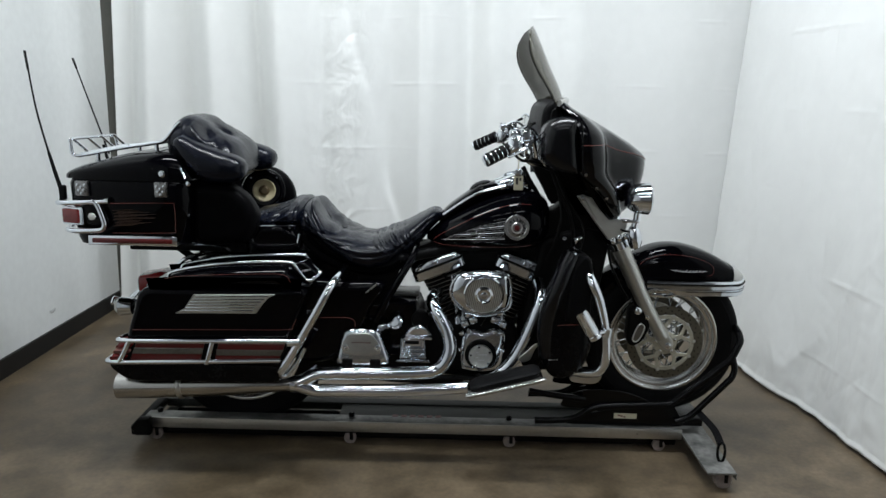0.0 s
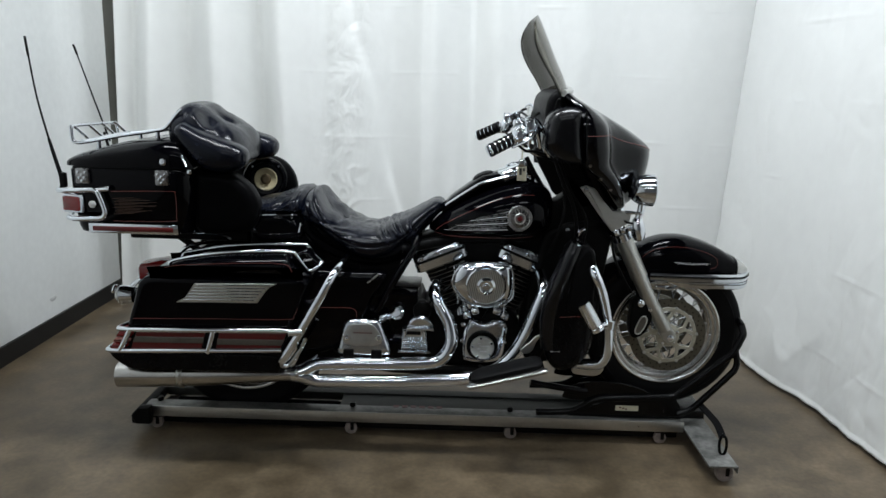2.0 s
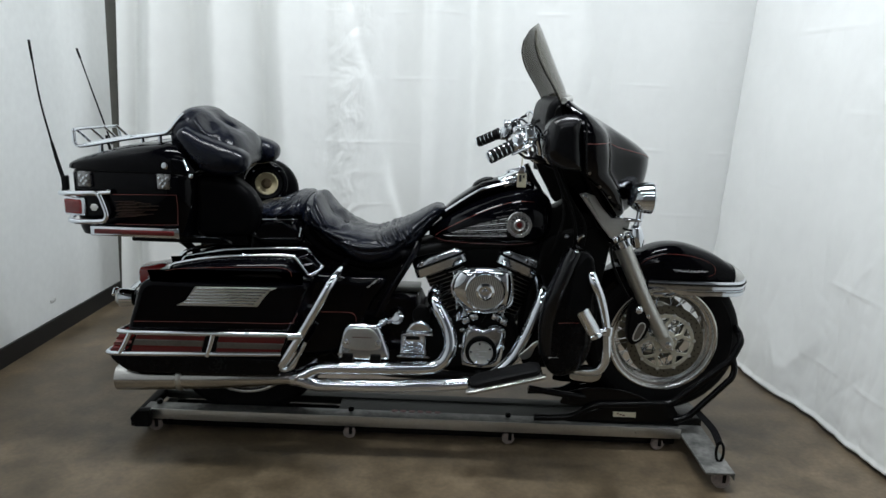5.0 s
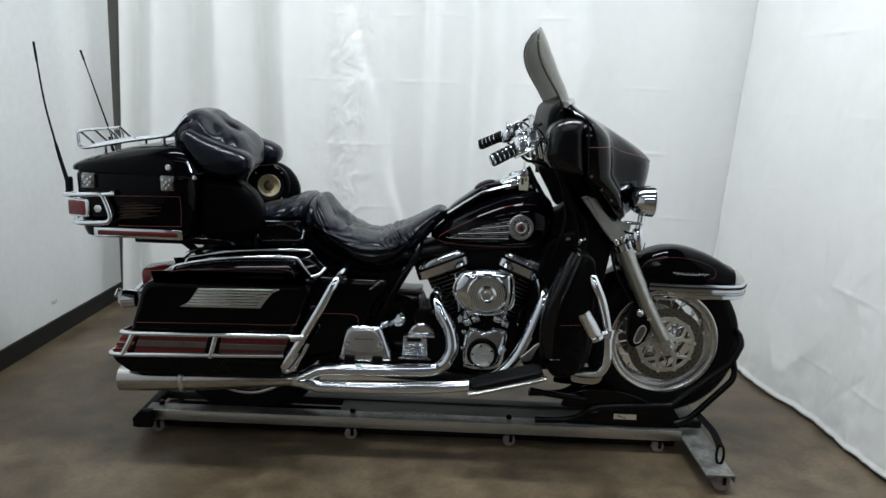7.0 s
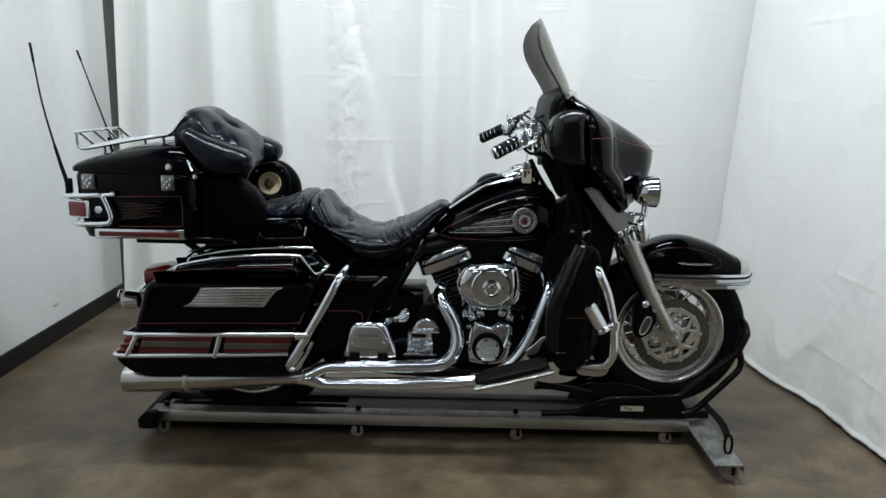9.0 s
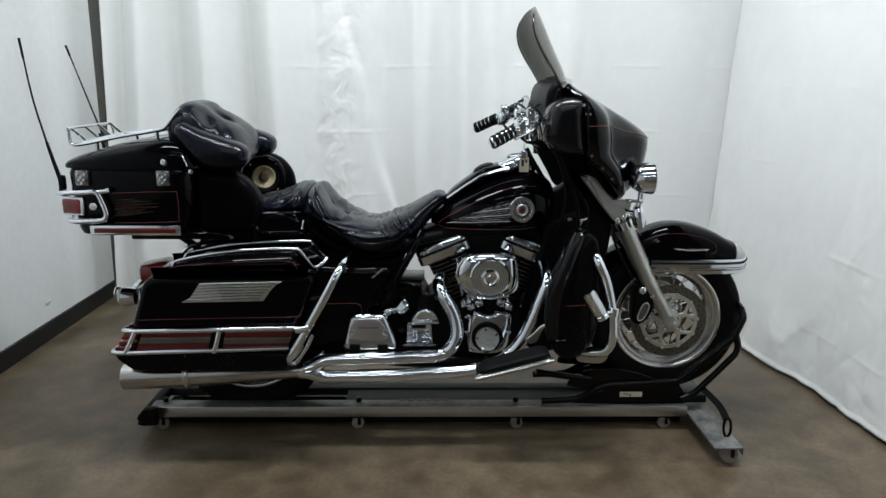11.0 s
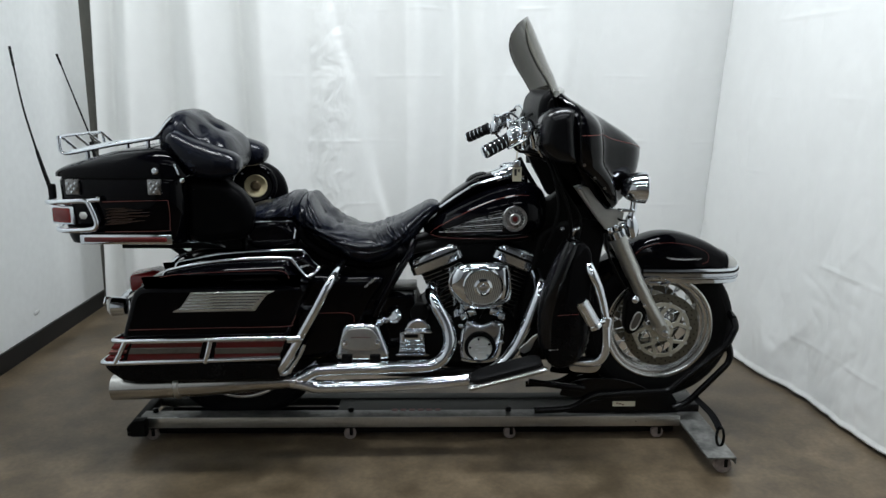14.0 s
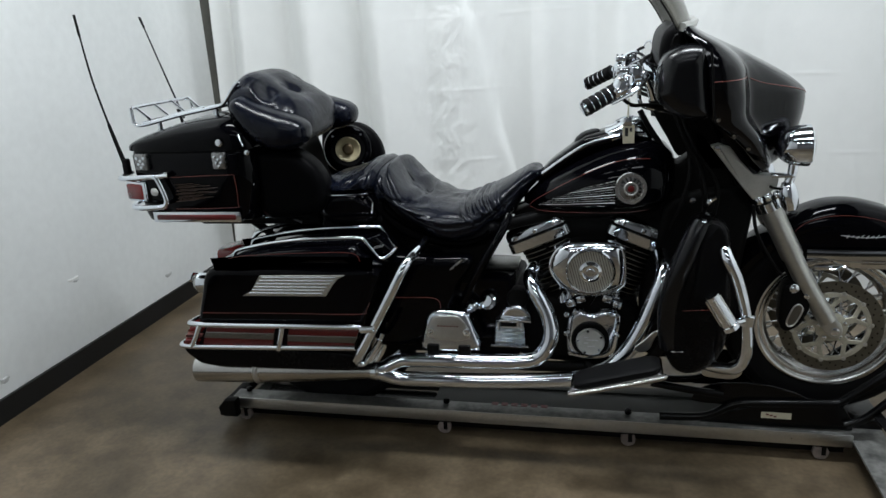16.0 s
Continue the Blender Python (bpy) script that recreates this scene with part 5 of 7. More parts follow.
    # luggage rack
    rail = [(-0.945, -0.17, 1.19), (-0.965, -0.172, 1.17), (-1.0, -0.176, 1.128), (-1.04, -0.178, 1.116), (-1.15, -0.18, 1.098), (-1.27, -0.182, 1.074), (-1.31, -0.183, 1.071), (-1.32, -0.184, 1.085), (-1.322, -0.182, 1.115), (-1.324, -0.165, 1.125), (-1.328, 0.0, 1.124), (-1.332, 0.155, 1.12), (-1.33, 0.172, 1.11), (-1.325, 0.175, 1.08), (-1.30, 0.175, 1.078), (-1.15, 0.175, 1.098), (-1.04, 0.175, 1.116), (-1.0, 0.172, 1.128), (-0.965, 0.17, 1.17), (-0.945, 0.165, 1.19)]
    r = part("luggage_rack", tube(rail, 0.006, 10, 5), CHROME, t, "chrome tube luggage rack")
    part("rack_bar", tube([(-1.285, -0.182, 1.076), (-1.285, 0.175, 1.083)], 0.0065, 8, 1), CHROME, r)
    for k in range(4):
        y = -0.155 + 0.1 * k
        part("rack_slat", tube([(-1.326, y, 1.124), (-1.287, y + 0.015, 1.082)], 0.005, 8, 1), CHROME, r)
    part("rack_bar", tube([(-1.03, -0.178, 1.117), (-1.03, 0.175, 1.117)], 0.0065, 8, 1), CHROME, r)
    for x, z0, z1 in ((-1.235, 1.05, 1.083), (-1.03, 1.085, 1.118)):
        for y in (-0.172, 0.165):
            part("rack_post", lathe((x, y, z0 - 0.01), (0, 0, 1), [(0.012, 0), (0.012, 0.012), (0.007, 0.015), (0.007, z1 - z0 + 0.01)], 12), CHROME, r)
    # aerials
    for y, s in ((-0.245, 1), (0.14, -1)):
        a = part("antenna", tube([(-1.333, y, 0.95), (-1.352, y, 1.025), (-1.366, y, 1.085)], [0.0075, 0.005], 8, 3), RUBBER, t, "thin black whip antenna")
        part("whip", tube([(-1.366, y, 1.085), (-1.393, y, 1.22), (-1.412, y + 0.006, 1.36), (-1.419, y + 0.01, 1.409)] if s > 0 else [(-1.345, y, 1.05), (-1.405, y, 1.24), (-1.455, y, 1.402)], [0.0034, 0.0022], 6, 4), RUBBER, a)
        part("whip_tip", tube([(-1.411, y + 0.005, 1.352), (-1.42, y + 0.0105, 1.414)] if s > 0 else [(-1.445, y, 1.37), (-1.457, y, 1.407)], 0.004, 6, 1), RUBBER, a)
        part("antenna_base", box((-1.33, y, 0.95), (0.02, 0.022, 0.05), 0.005), RUBBER, a)
    # backrest cushion
    rows = [(-1.008, 1.09, 1.135, 0.13, 1.11), (-0.995, 1.06, 1.18, 0.165, 1.12), (-0.975, 1.04, 1.21, 0.185, 1.12), (-0.945, 1.02, 1.226, 0.195, 1.12), (-0.91, 1.0, 1.222, 0.2, 1.11), (-0.87, 0.995, 1.2, 0.2, 1.095), (-0.83, 0.99, 1.172, 0.198, 1.08), (-0.795, 0.99, 1.15, 0.192, 1.07), (-0.772, 0.995, 1.128, 0.175, 1.06), (-0.757, 1.01, 1.095, 0.14, 1.05), (-0.75, 1.03, 1.07, 0.1, 1.05)]
    part("backrest", seat_loft(rows, 2.1, 2.4, 110, 16, 0.003, 0.012, [(-0.866, 1.165, 0.6, -0.8, 0.015, 0.016, 0.04), (-0.80, 1.11, 0.3, -0.95, 0.014, 0.006, 0.04)], None, [(-0.84, -0.02, 0.026, 0.022), (-0.86, -0.02, 0.06, 0.012)]), LEATHER, t, "padded black leather passenger backrest", angle=180)
    arm = [(-0.95, 1.11, 1.13, 0.03), (-0.942, 1.098, 1.142, 0.05), (-0.922, 1.068, 1.15, 0.063), (-0.892, 1.03, 1.138, 0.068), (-0.86, 1.0, 1.122, 0.07), (-0.82, 0.989, 1.108, 0.07), (-0.78, 0.988, 1.095, 0.068), (-0.745, 0.996, 1.083, 0.06), (-0.722, 1.01, 1.069, 0.045), (-0.712, 1.026, 1.056, 0.022)]
    for s in (-1, 1):
        rings = []
        for x, z0, z1, w in smooth_rows(arm, 6):
            rings.append([(px, py + 0.002 * noise.noise(Vector((px * 25, pz * 25, s))), pz) for px, py, pz in ring_x(x, s * (0.205 + 0.06 * (x + 0.82)), (z0 + z1) / 2, w, (z1 - z0) / 2, 2.5, 36)])
        ar = part("armrest", loft(rings), LEATHER, t, "padded black leather armrest", angle=180)
        part("armrest_seam", tube([(-0.752, s * 0.25, 1.078), (-0.748, s * 0.272, 1.05), (-0.75, s * 0.268, 1.015)], 0.0014, 6, 5), LEATHER, ar)
    part("backrest_bracket", box((-0.885, 0, 1.03), (0.05, 0.4, 0.06), 0.01), PLASTIC, t)
    part("hinge", tube([(-0.915, -0.268, 1.045), (-0.90, -0.272, 1.01)], 0.004, 8, 3), CHROME, t)
    part("hinge", lathe((-0.889, -0.274, 0.992), (0, -1, 0), [(0.009, 0), (0.008, 0.006), (0.002, 0.008)], 10), CHROME, t)
    # speaker pods
    near = outline([(-0.895, 0.775), (-0.905, 0.88), (-0.9, 0.98), (-0.84, 0.988), (-0.778, 0.982), (-0.731, 0.953), (-0.703, 0.921), (-0.685, 0.88), (-0.686, 0.834), (-0.707, 0.792), (-0.76, 0.775)], 4)
    part("speaker_pod", slab(near, -0.225, -0.12, 0.035, 5), VINYL, t, "black vinyl speaker pod")
    face, way = Vector((-0.777, 0.262, 0.903)), Vector((0.3, -1, 0.12)).normalized()
    pod = part("speaker_pod", lathe(face - way * 0.064, way, [(0.02, -0.02), (0.078, -0.02), (0.088, 0.015), (0.09, 0.045), (0.085, 0.058), (0.075, 0.064), (0.066, 0.063), (0.063, 0.056), (0.055, 0.05)], 44, caps=False), GLOSS, t, "black speaker pod with the grille off")
    part("pod_body", slab(outline([(-0.9, 0.95), (-0.84, 0.98), (-0.80, 0.99), (-0.75, 0.988), (-0.70, 0.955), (-0.668, 0.895), (-0.67, 0.82), (-0.72, 0.78), (-0.88, 0.78)], 4), 0.305, 0.38, 0.03, 5), VINYL, pod)
    part("cone_surround", lathe(face - way * 0.009, way, [(0.066, 0.0), (0.06, 0.006), (0.049, 0.003), (0.045, -0.003)], 40, caps=False), RUBBER, pod)
    cone = part("speaker_cone", lathe(face - way * 0.01, way, [(0.046, 0.002), (0.043, 0.003), (0.03, -0.006), (0.02, -0.014), (0.005, -0.016)], 40, caps=False), CREAM, pod, "cream speaker cone")
    part("cone_cap", lathe(face - way * 0.026, way, [(0.0215, -0.004), (0.021, 0.008), (0.0165, 0.012), (0.016, 0.022), (0.012, 0.026), (0.004, 0.026)], 24), BRONZE, cone)
    for k in range(4):
        a = math.pi / 4 + k * math.pi / 2
        d, u, v = axes(way)
        part("pod_screw", lathe(face - way * 0.002 + 0.072 * (math.cos(a) * u + math.sin(a) * v), d, [(0.005, 0), (0.004, 0.003), (0.001, 0.003)], 8), CHROME, pod)
    part("front_panel", slab(outline([(-0.9, 0.78), (-0.9, 0.98), (-0.86, 0.98), (-0.83, 0.86), (-0.82, 0.78)], 3), -0.15, 0.2, 0.02, 3), VINYL, t)
    part("carrier", tube([(-1.02, -0.16, 0.765), (-0.86, -0.16, 0.765), (-0.80, -0.15, 0.74)], 0.009, 8, 4), CHROME, t)
    part("carrier", box((-0.95, 0, 0.752), (0.42, 0.3, 0.035), 0.006), IRON, t)
    part("carrier_strut", tube([(-1.02, -0.1, 0.75), (-0.93, -0.1, 0.68), (-0.9, -0.1, 0.62)], 0.014, 8, 3), IRON, t)
    part("carrier_strut", tube([(-0.78, -0.13, 0.75), (-0.85, -0.13, 0.735), (-0.96, -0.13, 0.705), (-0.99, -0.13, 0.68)], 0.008, 8, 4), CHROME, t)


top_case()


def saddlebag(s):
    near = s < 0
    y = lambda a: s * a
    body = outline([(-1.10, 0.345), (-1.105, 0.45), (-1.075, 0.56), (-1.035, 0.645), (-0.9, 0.652), (-0.6, 0.655), (-0.49, 0.656), (-0.505, 0.60), (-0.545, 0.49), (-0.583, 0.345), (-0.62, 0.322), (-0.85, 0.318), (-1.06, 0.322)], 4)
    b = part("saddlebag", slab(body, y(0.355), y(0.15), 0.018, 5), GLOSS, BIKE, "glossy black hard saddlebag with chrome trim")
    lid = outline([(-1.03, 0.65), (-0.985, 0.674), (-0.92, 0.69), (-0.8, 0.709), (-0.6, 0.72), (-0.56, 0.719), (-0.53, 0.69), (-0.482, 0.66), (-0.6, 0.659), (-0.9, 0.657)], 4)
    part("lid", slab(lid, y(0.352), y(0.15), 0.03, 5), GLOSS, b)
    if not near:
        return
    part("pinstripe", bar_line([(-1.075, 0.505), (-0.8, 0.512), (-0.56, 0.517), (-0.535, 0.53), (-0.522, 0.555)], -0.3565, 0.0012), STRIPE_DARK, b)
    part("pinstripe", bar_line([(-0.96, 0.683), (-0.9, 0.694), (-0.7, 0.705), (-0.565, 0.706), (-0.54, 0.68)], -0.3525, 0.0008), STRIPE_DARK, b)
    # chrome trim plate
    pl = part("trim_plate", plate([(-0.862, 0.634), (-0.59, 0.640), (-0.612, 0.628), (-0.632, 0.605), (-0.655, 0.572), (-0.925, 0.567), (-0.895, 0.585), (-0.878, 0.61)], -0.3605, 0.004), BRUSHED, b, "brushed metal trim plate with ribs")
    for k in range(6):
        f = (k + 0.5) / 6
        xa, xb = -0.915 + 0.055 * f, -0.66 + 0.062 * f ** 1.4
        part("trim_rib", tube([(xa + 0.01, -0.3615, 0.573 + 0.061 * f), (xb - 0.006, -0.3615, 0.577 + 0.061 * f)], 0.0028, 6, 1), CHROME, pl)
    # lid rails
    part("lid_rail", tube([(-0.962, -0.312, 0.672), (-0.955, -0.312, 0.692), (-0.935, -0.312, 0.701), (-0.856, -0.312, 0.718), (-0.742, -0.312, 0.733), (-0.628, -0.312, 0.739), (-0.553, -0.312, 0.739), (-0.534, -0.312, 0.73), (-0.5, -0.314, 0.686), (-0.482, -0.312, 0.678), (-0.462, -0.3, 0.69), (-0.45, -0.288, 0.702)], 0.0058, 10, 5), CHROME, b)
    part("lid_rail", tube([(-0.962, -0.2, 0.67), (-0.95, -0.2, 0.696), (-0.925, -0.2, 0.704), (-0.874, -0.2, 0.714), (-0.795, -0.2, 0.727), (-0.676, -0.2, 0.737), (-0.535, -0.2, 0.741), (-0.512, -0.208, 0.737), (-0.482, -0.245, 0.716), (-0.45, -0.288, 0.702)], 0.0058, 10, 5), CHROME, b)
    h = part("latch_plate", slab([(-0.538, 0.727), (-0.502, 0.737), (-0.458, 0.7), (-0.488, 0.684)], -0.306, -0.225, 0.006, 2), GLOSS, b)
    for k in range(4):
        part("script_mark", tube([(-0.51 + 0.008 * k, -0.3075, 0.705 + 0.002 * k), (-0.505 + 0.008 * k, -0.3075, 0.714 + 0.001 * k)], 0.0011, 5, 1), SILVER, h)
    # rear lamp bar: chrome rails and red lenses
    g = part("bag_guard", tube([(-1.11, -0.25, 0.462), (-1.128, -0.33, 0.466), (-1.112, -0.366, 0.470), (-1.0, -0.37, 0.472), (-0.75, -0.37, 0.477), (-0.53, -0.37, 0.482)], 0.0085, 10, 6), CHROME, b, "chrome saddlebag guard with red lamp strips")
    part("guard_rail", tube([(-1.155, -0.25, 0.392), (-1.17, -0.33, 0.392), (-1.15, -0.366, 0.393), (-1.0, -0.37, 0.398), (-0.75, -0.37, 0.406), (-0.575, -0.37, 0.413)], 0.0085, 10, 6), CHROME, g)
    for xa, xb in ((-1.083, -1.122), (-0.804, -0.826)):
        part("guard_strut", tube([(xa, -0.37, 0.472), ((xa + xb) / 2, -0.372, 0.43), (xb, -0.37, 0.396)], 0.009, 10, 3), CHROME, g)
    part("guard_plate", slab([(-1.12, 0.395), (-1.085, 0.472), (-0.545, 0.480), (-0.58, 0.41)], -0.362, -0.352, 0.003, 1), PLASTIC, g)
    for xa0, xa1, xb0, xb1 in ((-1.085, -1.062, -0.848, -0.83), (-0.80, -0.785, -0.585, -0.56)):
        l = part("lamp_strip", slab([(xa0, 0.402), (xa1, 0.466), (xb1, 0.470), (xb0, 0.407)], -0.367, -0.356, 0.003, 2), REDDULL, g, "dark red lamp strip")
        part("strip_trim", slab([(xa0 + 0.008, 0.425), (xa1 - 0.006, 0.446), (xb1 - 0.006, 0.449), (xb0 + 0.008, 0.428)], -0.370, -0.364, 0.002, 1), FIN, l)
    for k, (z0, z1) in enumerate(((0.399, 0.418), (0.421, 0.438), (0.441, 0.463))):
        xa, xb = -1.158 + 0.55 * (z0 - 0.399), -1.158 + 0.55 * (z1 - 0.399)
        part("corner_lens", slab([(xa, z0), (xb, z1), (xb + 0.055, z1), (xa + 0.05, z0)], -0.367, -0.24, 0.007, 3), RED if k != 1 else LENSMIX, g, "red corner lens")
    # lower guard rail that rises to the front
    gp = part("rear_guard", tube([(-0.576, -0.365, 0.372), (-0.555, -0.375, 0.405), (-0.50, -0.375, 0.5), (-0.45, -0.37, 0.59), (-0.415, -0.355, 0.655), (-0.395, -0.31, 0.685), (-0.38, -0.2, 0.70)], 0.0145, 14, 6), CHROME, BIKE, "chrome saddlebag guard bar")
    part("guard_loop", tube([(-0.576, -0.365, 0.372), (-0.582, -0.35, 0.352), (-0.565, -0.33, 0.345), (-0.53, -0.32, 0.39), (-0.505, -0.315, 0.44)], 0.0085, 10, 6), CHROME, gp)
    part("guard_clamp", lathe((-0.535, -0.385, 0.482), (1, 0, 0.1), [(0.012, -0.012), (0.012, 0.03), (0.004, 0.034)], 12), CHROME, gp)
    part("skid_pad", slab(outline([(-1.16, 0.375), (-1.13, 0.387), (-0.9, 0.39), (-0.62, 0.39), (-0.595, 0.37), (-0.6, 0.335), (-0.64, 0.328), (-0.9, 0.325), (-1.08, 0.325), (-1.13, 0.345)], 3), -0.362, -0.25, 0.008, 3), SATIN, b)


saddlebag(-1)
saddlebag(1)


# rear fender, lamp and frame
def rear_end():
    rings = []
    for k in range(26):
        a = radians(200 - 175 * k / 25)
        c = Vector((AXLE_R[0] + 0.015, 0, AXLE_R[2] + 0.01))
        d = Vector((math.cos(a), 0, math.sin(a)))
        ring = []
        for y, r in ((-0.1, 0.30), (-0.105, 0.34), (-0.09, 0.362), (-0.05, 0.372), (0, 0.375), (0.05, 0.372), (0.09, 0.362), (0.105, 0.34), (0.1, 0.30), (0.09, 0.3), (0.09, 0.338), (0.0, 0.36), (-0.09, 0.338), (-0.09, 0.3)):
            p = c + d * r
            ring.append((p.x, y, p.z))
        rings.append(ring)
    f = part("rear_fender", loft(rings), GLOSS, BIKE, "glossy black rear fender")
    part("tail_light", loft([ring_x(-1.19, 0, 0.578, 0.04, 0.025, 4), ring_x(-1.18, 0, 0.58, 0.055, 0.034, 4), ring_x(-1.10, 0, 0.592, 0.058, 0.036, 4), ring_x(-1.06, 0, 0.59, 0.055, 0.03, 4)]), RED, f, "red tail light")
    part("signal_bar", tube([(-1.2, -0.1, 0.528), (-1.215, 0, 0.53), (-1.2, 0.1, 0.528)], 0.011, 10, 4), CHROME, f)
    s = part("turn_signal", lathe((-1.17, -0.12, 0.515), (-1, 0, 0), [(0.006, 0), (0.03, 0.004), (0.034, 0.03), (0.036, 0.05), (0.03, 0.056)], 24), CHROME, f, "chrome rear turn signal")
    part("signal_lens", lathe((-1.225, -0.12, 0.515), (-1, 0, 0), [(0.033, 0), (0.025, 0.01), (0.003, 0.014)], 20), WHITELENS, s)
    part("signal_visor", tube([(-1.238, -0.15, 0.532), (-1.243, -0.12, 0.546), (-1.238, -0.09, 0.532)], 0.006, 8, 4), CHROME, s)
    part("plate_bracket", box((-1.19, 0, 0.495), (0.02, 0.1, 0.05), 0.004), IRON, f)


rear_end()


def frame_and_side():
    fr = part("frame", join(tube([(-0.52, -0.1, 0.62), (-0.25, -0.12, 0.70), (0.0, -0.06, 0.745), (0.3, -0.04, 0.77), (0.46, 0, 0.9)], 0.02, 10, 5),
                            tube([(-0.52, 0.1, 0.62), (-0.25, 0.12, 0.70), (0.0, 0.06, 0.745), (0.3, 0.04, 0.77), (0.46, 0, 0.9)], 0.02, 10, 5),
                            tube([(0.5, -0.05, 0.83), (0.37, -0.1, 0.55), (0.32, -0.12, 0.35), (0.2, -0.12, 0.27), (-0.3, -0.12, 0.27), (-0.5, -0.11, 0.4)], 0.018, 10, 5),
                            tube([(0.5, 0.05, 0.83), (0.37, 0.1, 0.55), (0.32, 0.12, 0.35), (0.2, 0.12, 0.27), (-0.3, 0.12, 0.27), (-0.5, 0.11, 0.4)], 0.018, 10, 5)), IRON, BIKE)
    part("seat_rail", tube([(-0.135, -0.13, 0.76), (-0.15, -0.16, 0.725), (-0.195, -0.19, 0.65), (-0.235, -0.195, 0.58), (-0.275, -0.19, 0.5)], 0.013, 10, 5), GLOSS, fr)
    # black slab added to fill the gap left of the seat rail
    part("frame_filler", slab([(-0.165, 0.735), (-0.203, 0.655), (-0.243, 0.585), (-0.262, 0.548), (-0.34, 0.548), (-0.34, 0.735)], -0.16, -0.12, 0.006, 2), IRON, fr)
    part("strut_trim", tube([(-0.305, -0.222, 0.614), (-0.268, -0.216, 0.645)], 0.0035, 8, 2), LATCH, fr)
    sc = part("side_cover", slab(outline([(-0.57, 0.64), (-0.35, 0.648), (-0.24, 0.64), (-0.29, 0.55), (-0.33, 0.46), (-0.42, 0.36), (-0.56, 0.35), (-0.58, 0.5)], 4), -0.215, -0.12, 0.025, 4), GLOSS, BIKE, "glossy black side cover with a red pinstripe")
    part("side_cover", slab(outline([(-0.57, 0.64), (-0.35, 0.648), (-0.24, 0.64), (-0.29, 0.55), (-0.33, 0.46), (-0.42, 0.36), (-0.56, 0.35), (-0.58, 0.5)], 4), 0.12, 0.215, 0.025, 4), GLOSS, BIKE)
    part("pinstripe", bar_line([(-0.50, 0.517), (-0.40, 0.52), (-0.36, 0.518), (-0.345, 0.505), (-0.345, 0.485)], -0.2175, 0.001), STRIPE_DARK, sc)
    part("under_seat_body", slab(outline([(-0.72, 0.82), (-0.56, 0.85), (-0.36, 0.72), (-0.25, 0.71), (-0.29, 0.64), (-0.57, 0.62), (-0.72, 0.68)], 3), -0.15, 0.15, 0.02, 3), SATIN, BIKE)
    part("swing_arm", join(box((-0.55, -0.13, 0.42), (0.5, 0.04, 0.06), 0.01), box((-0.55, 0.13, 0.42), (0.5, 0.04, 0.06), 0.01)), IRON, BIKE)
    # black block added to hide the floor behind the side cover
    part("pivot_filler", slab(outline([(-0.52, 0.3), (-0.54, 0.42), (-0.4, 0.46), (-0.34, 0.4), (-0.36, 0.3)], 3), -0.12, 0.12, 0.01, 2), IRON, BIKE)
    part("battery_tray", slab([(-0.36, 0.35), (-0.36, 0.55), (-0.29, 0.558), (-0.2, 0.556), (-0.135, 0.552), (-0.13, 0.45), (-0.2, 0.35)], -0.13, 0.11, 0.006, 2), GLOSS, BIKE)
    # pale metal ledge stands in for the light reflected off the battery top
    part("pale_ledge", box((-0.185, 0.0, 0.563), (0.12, 0.1, 0.016), 0.004), FIN, BIKE)


frame_and_side()


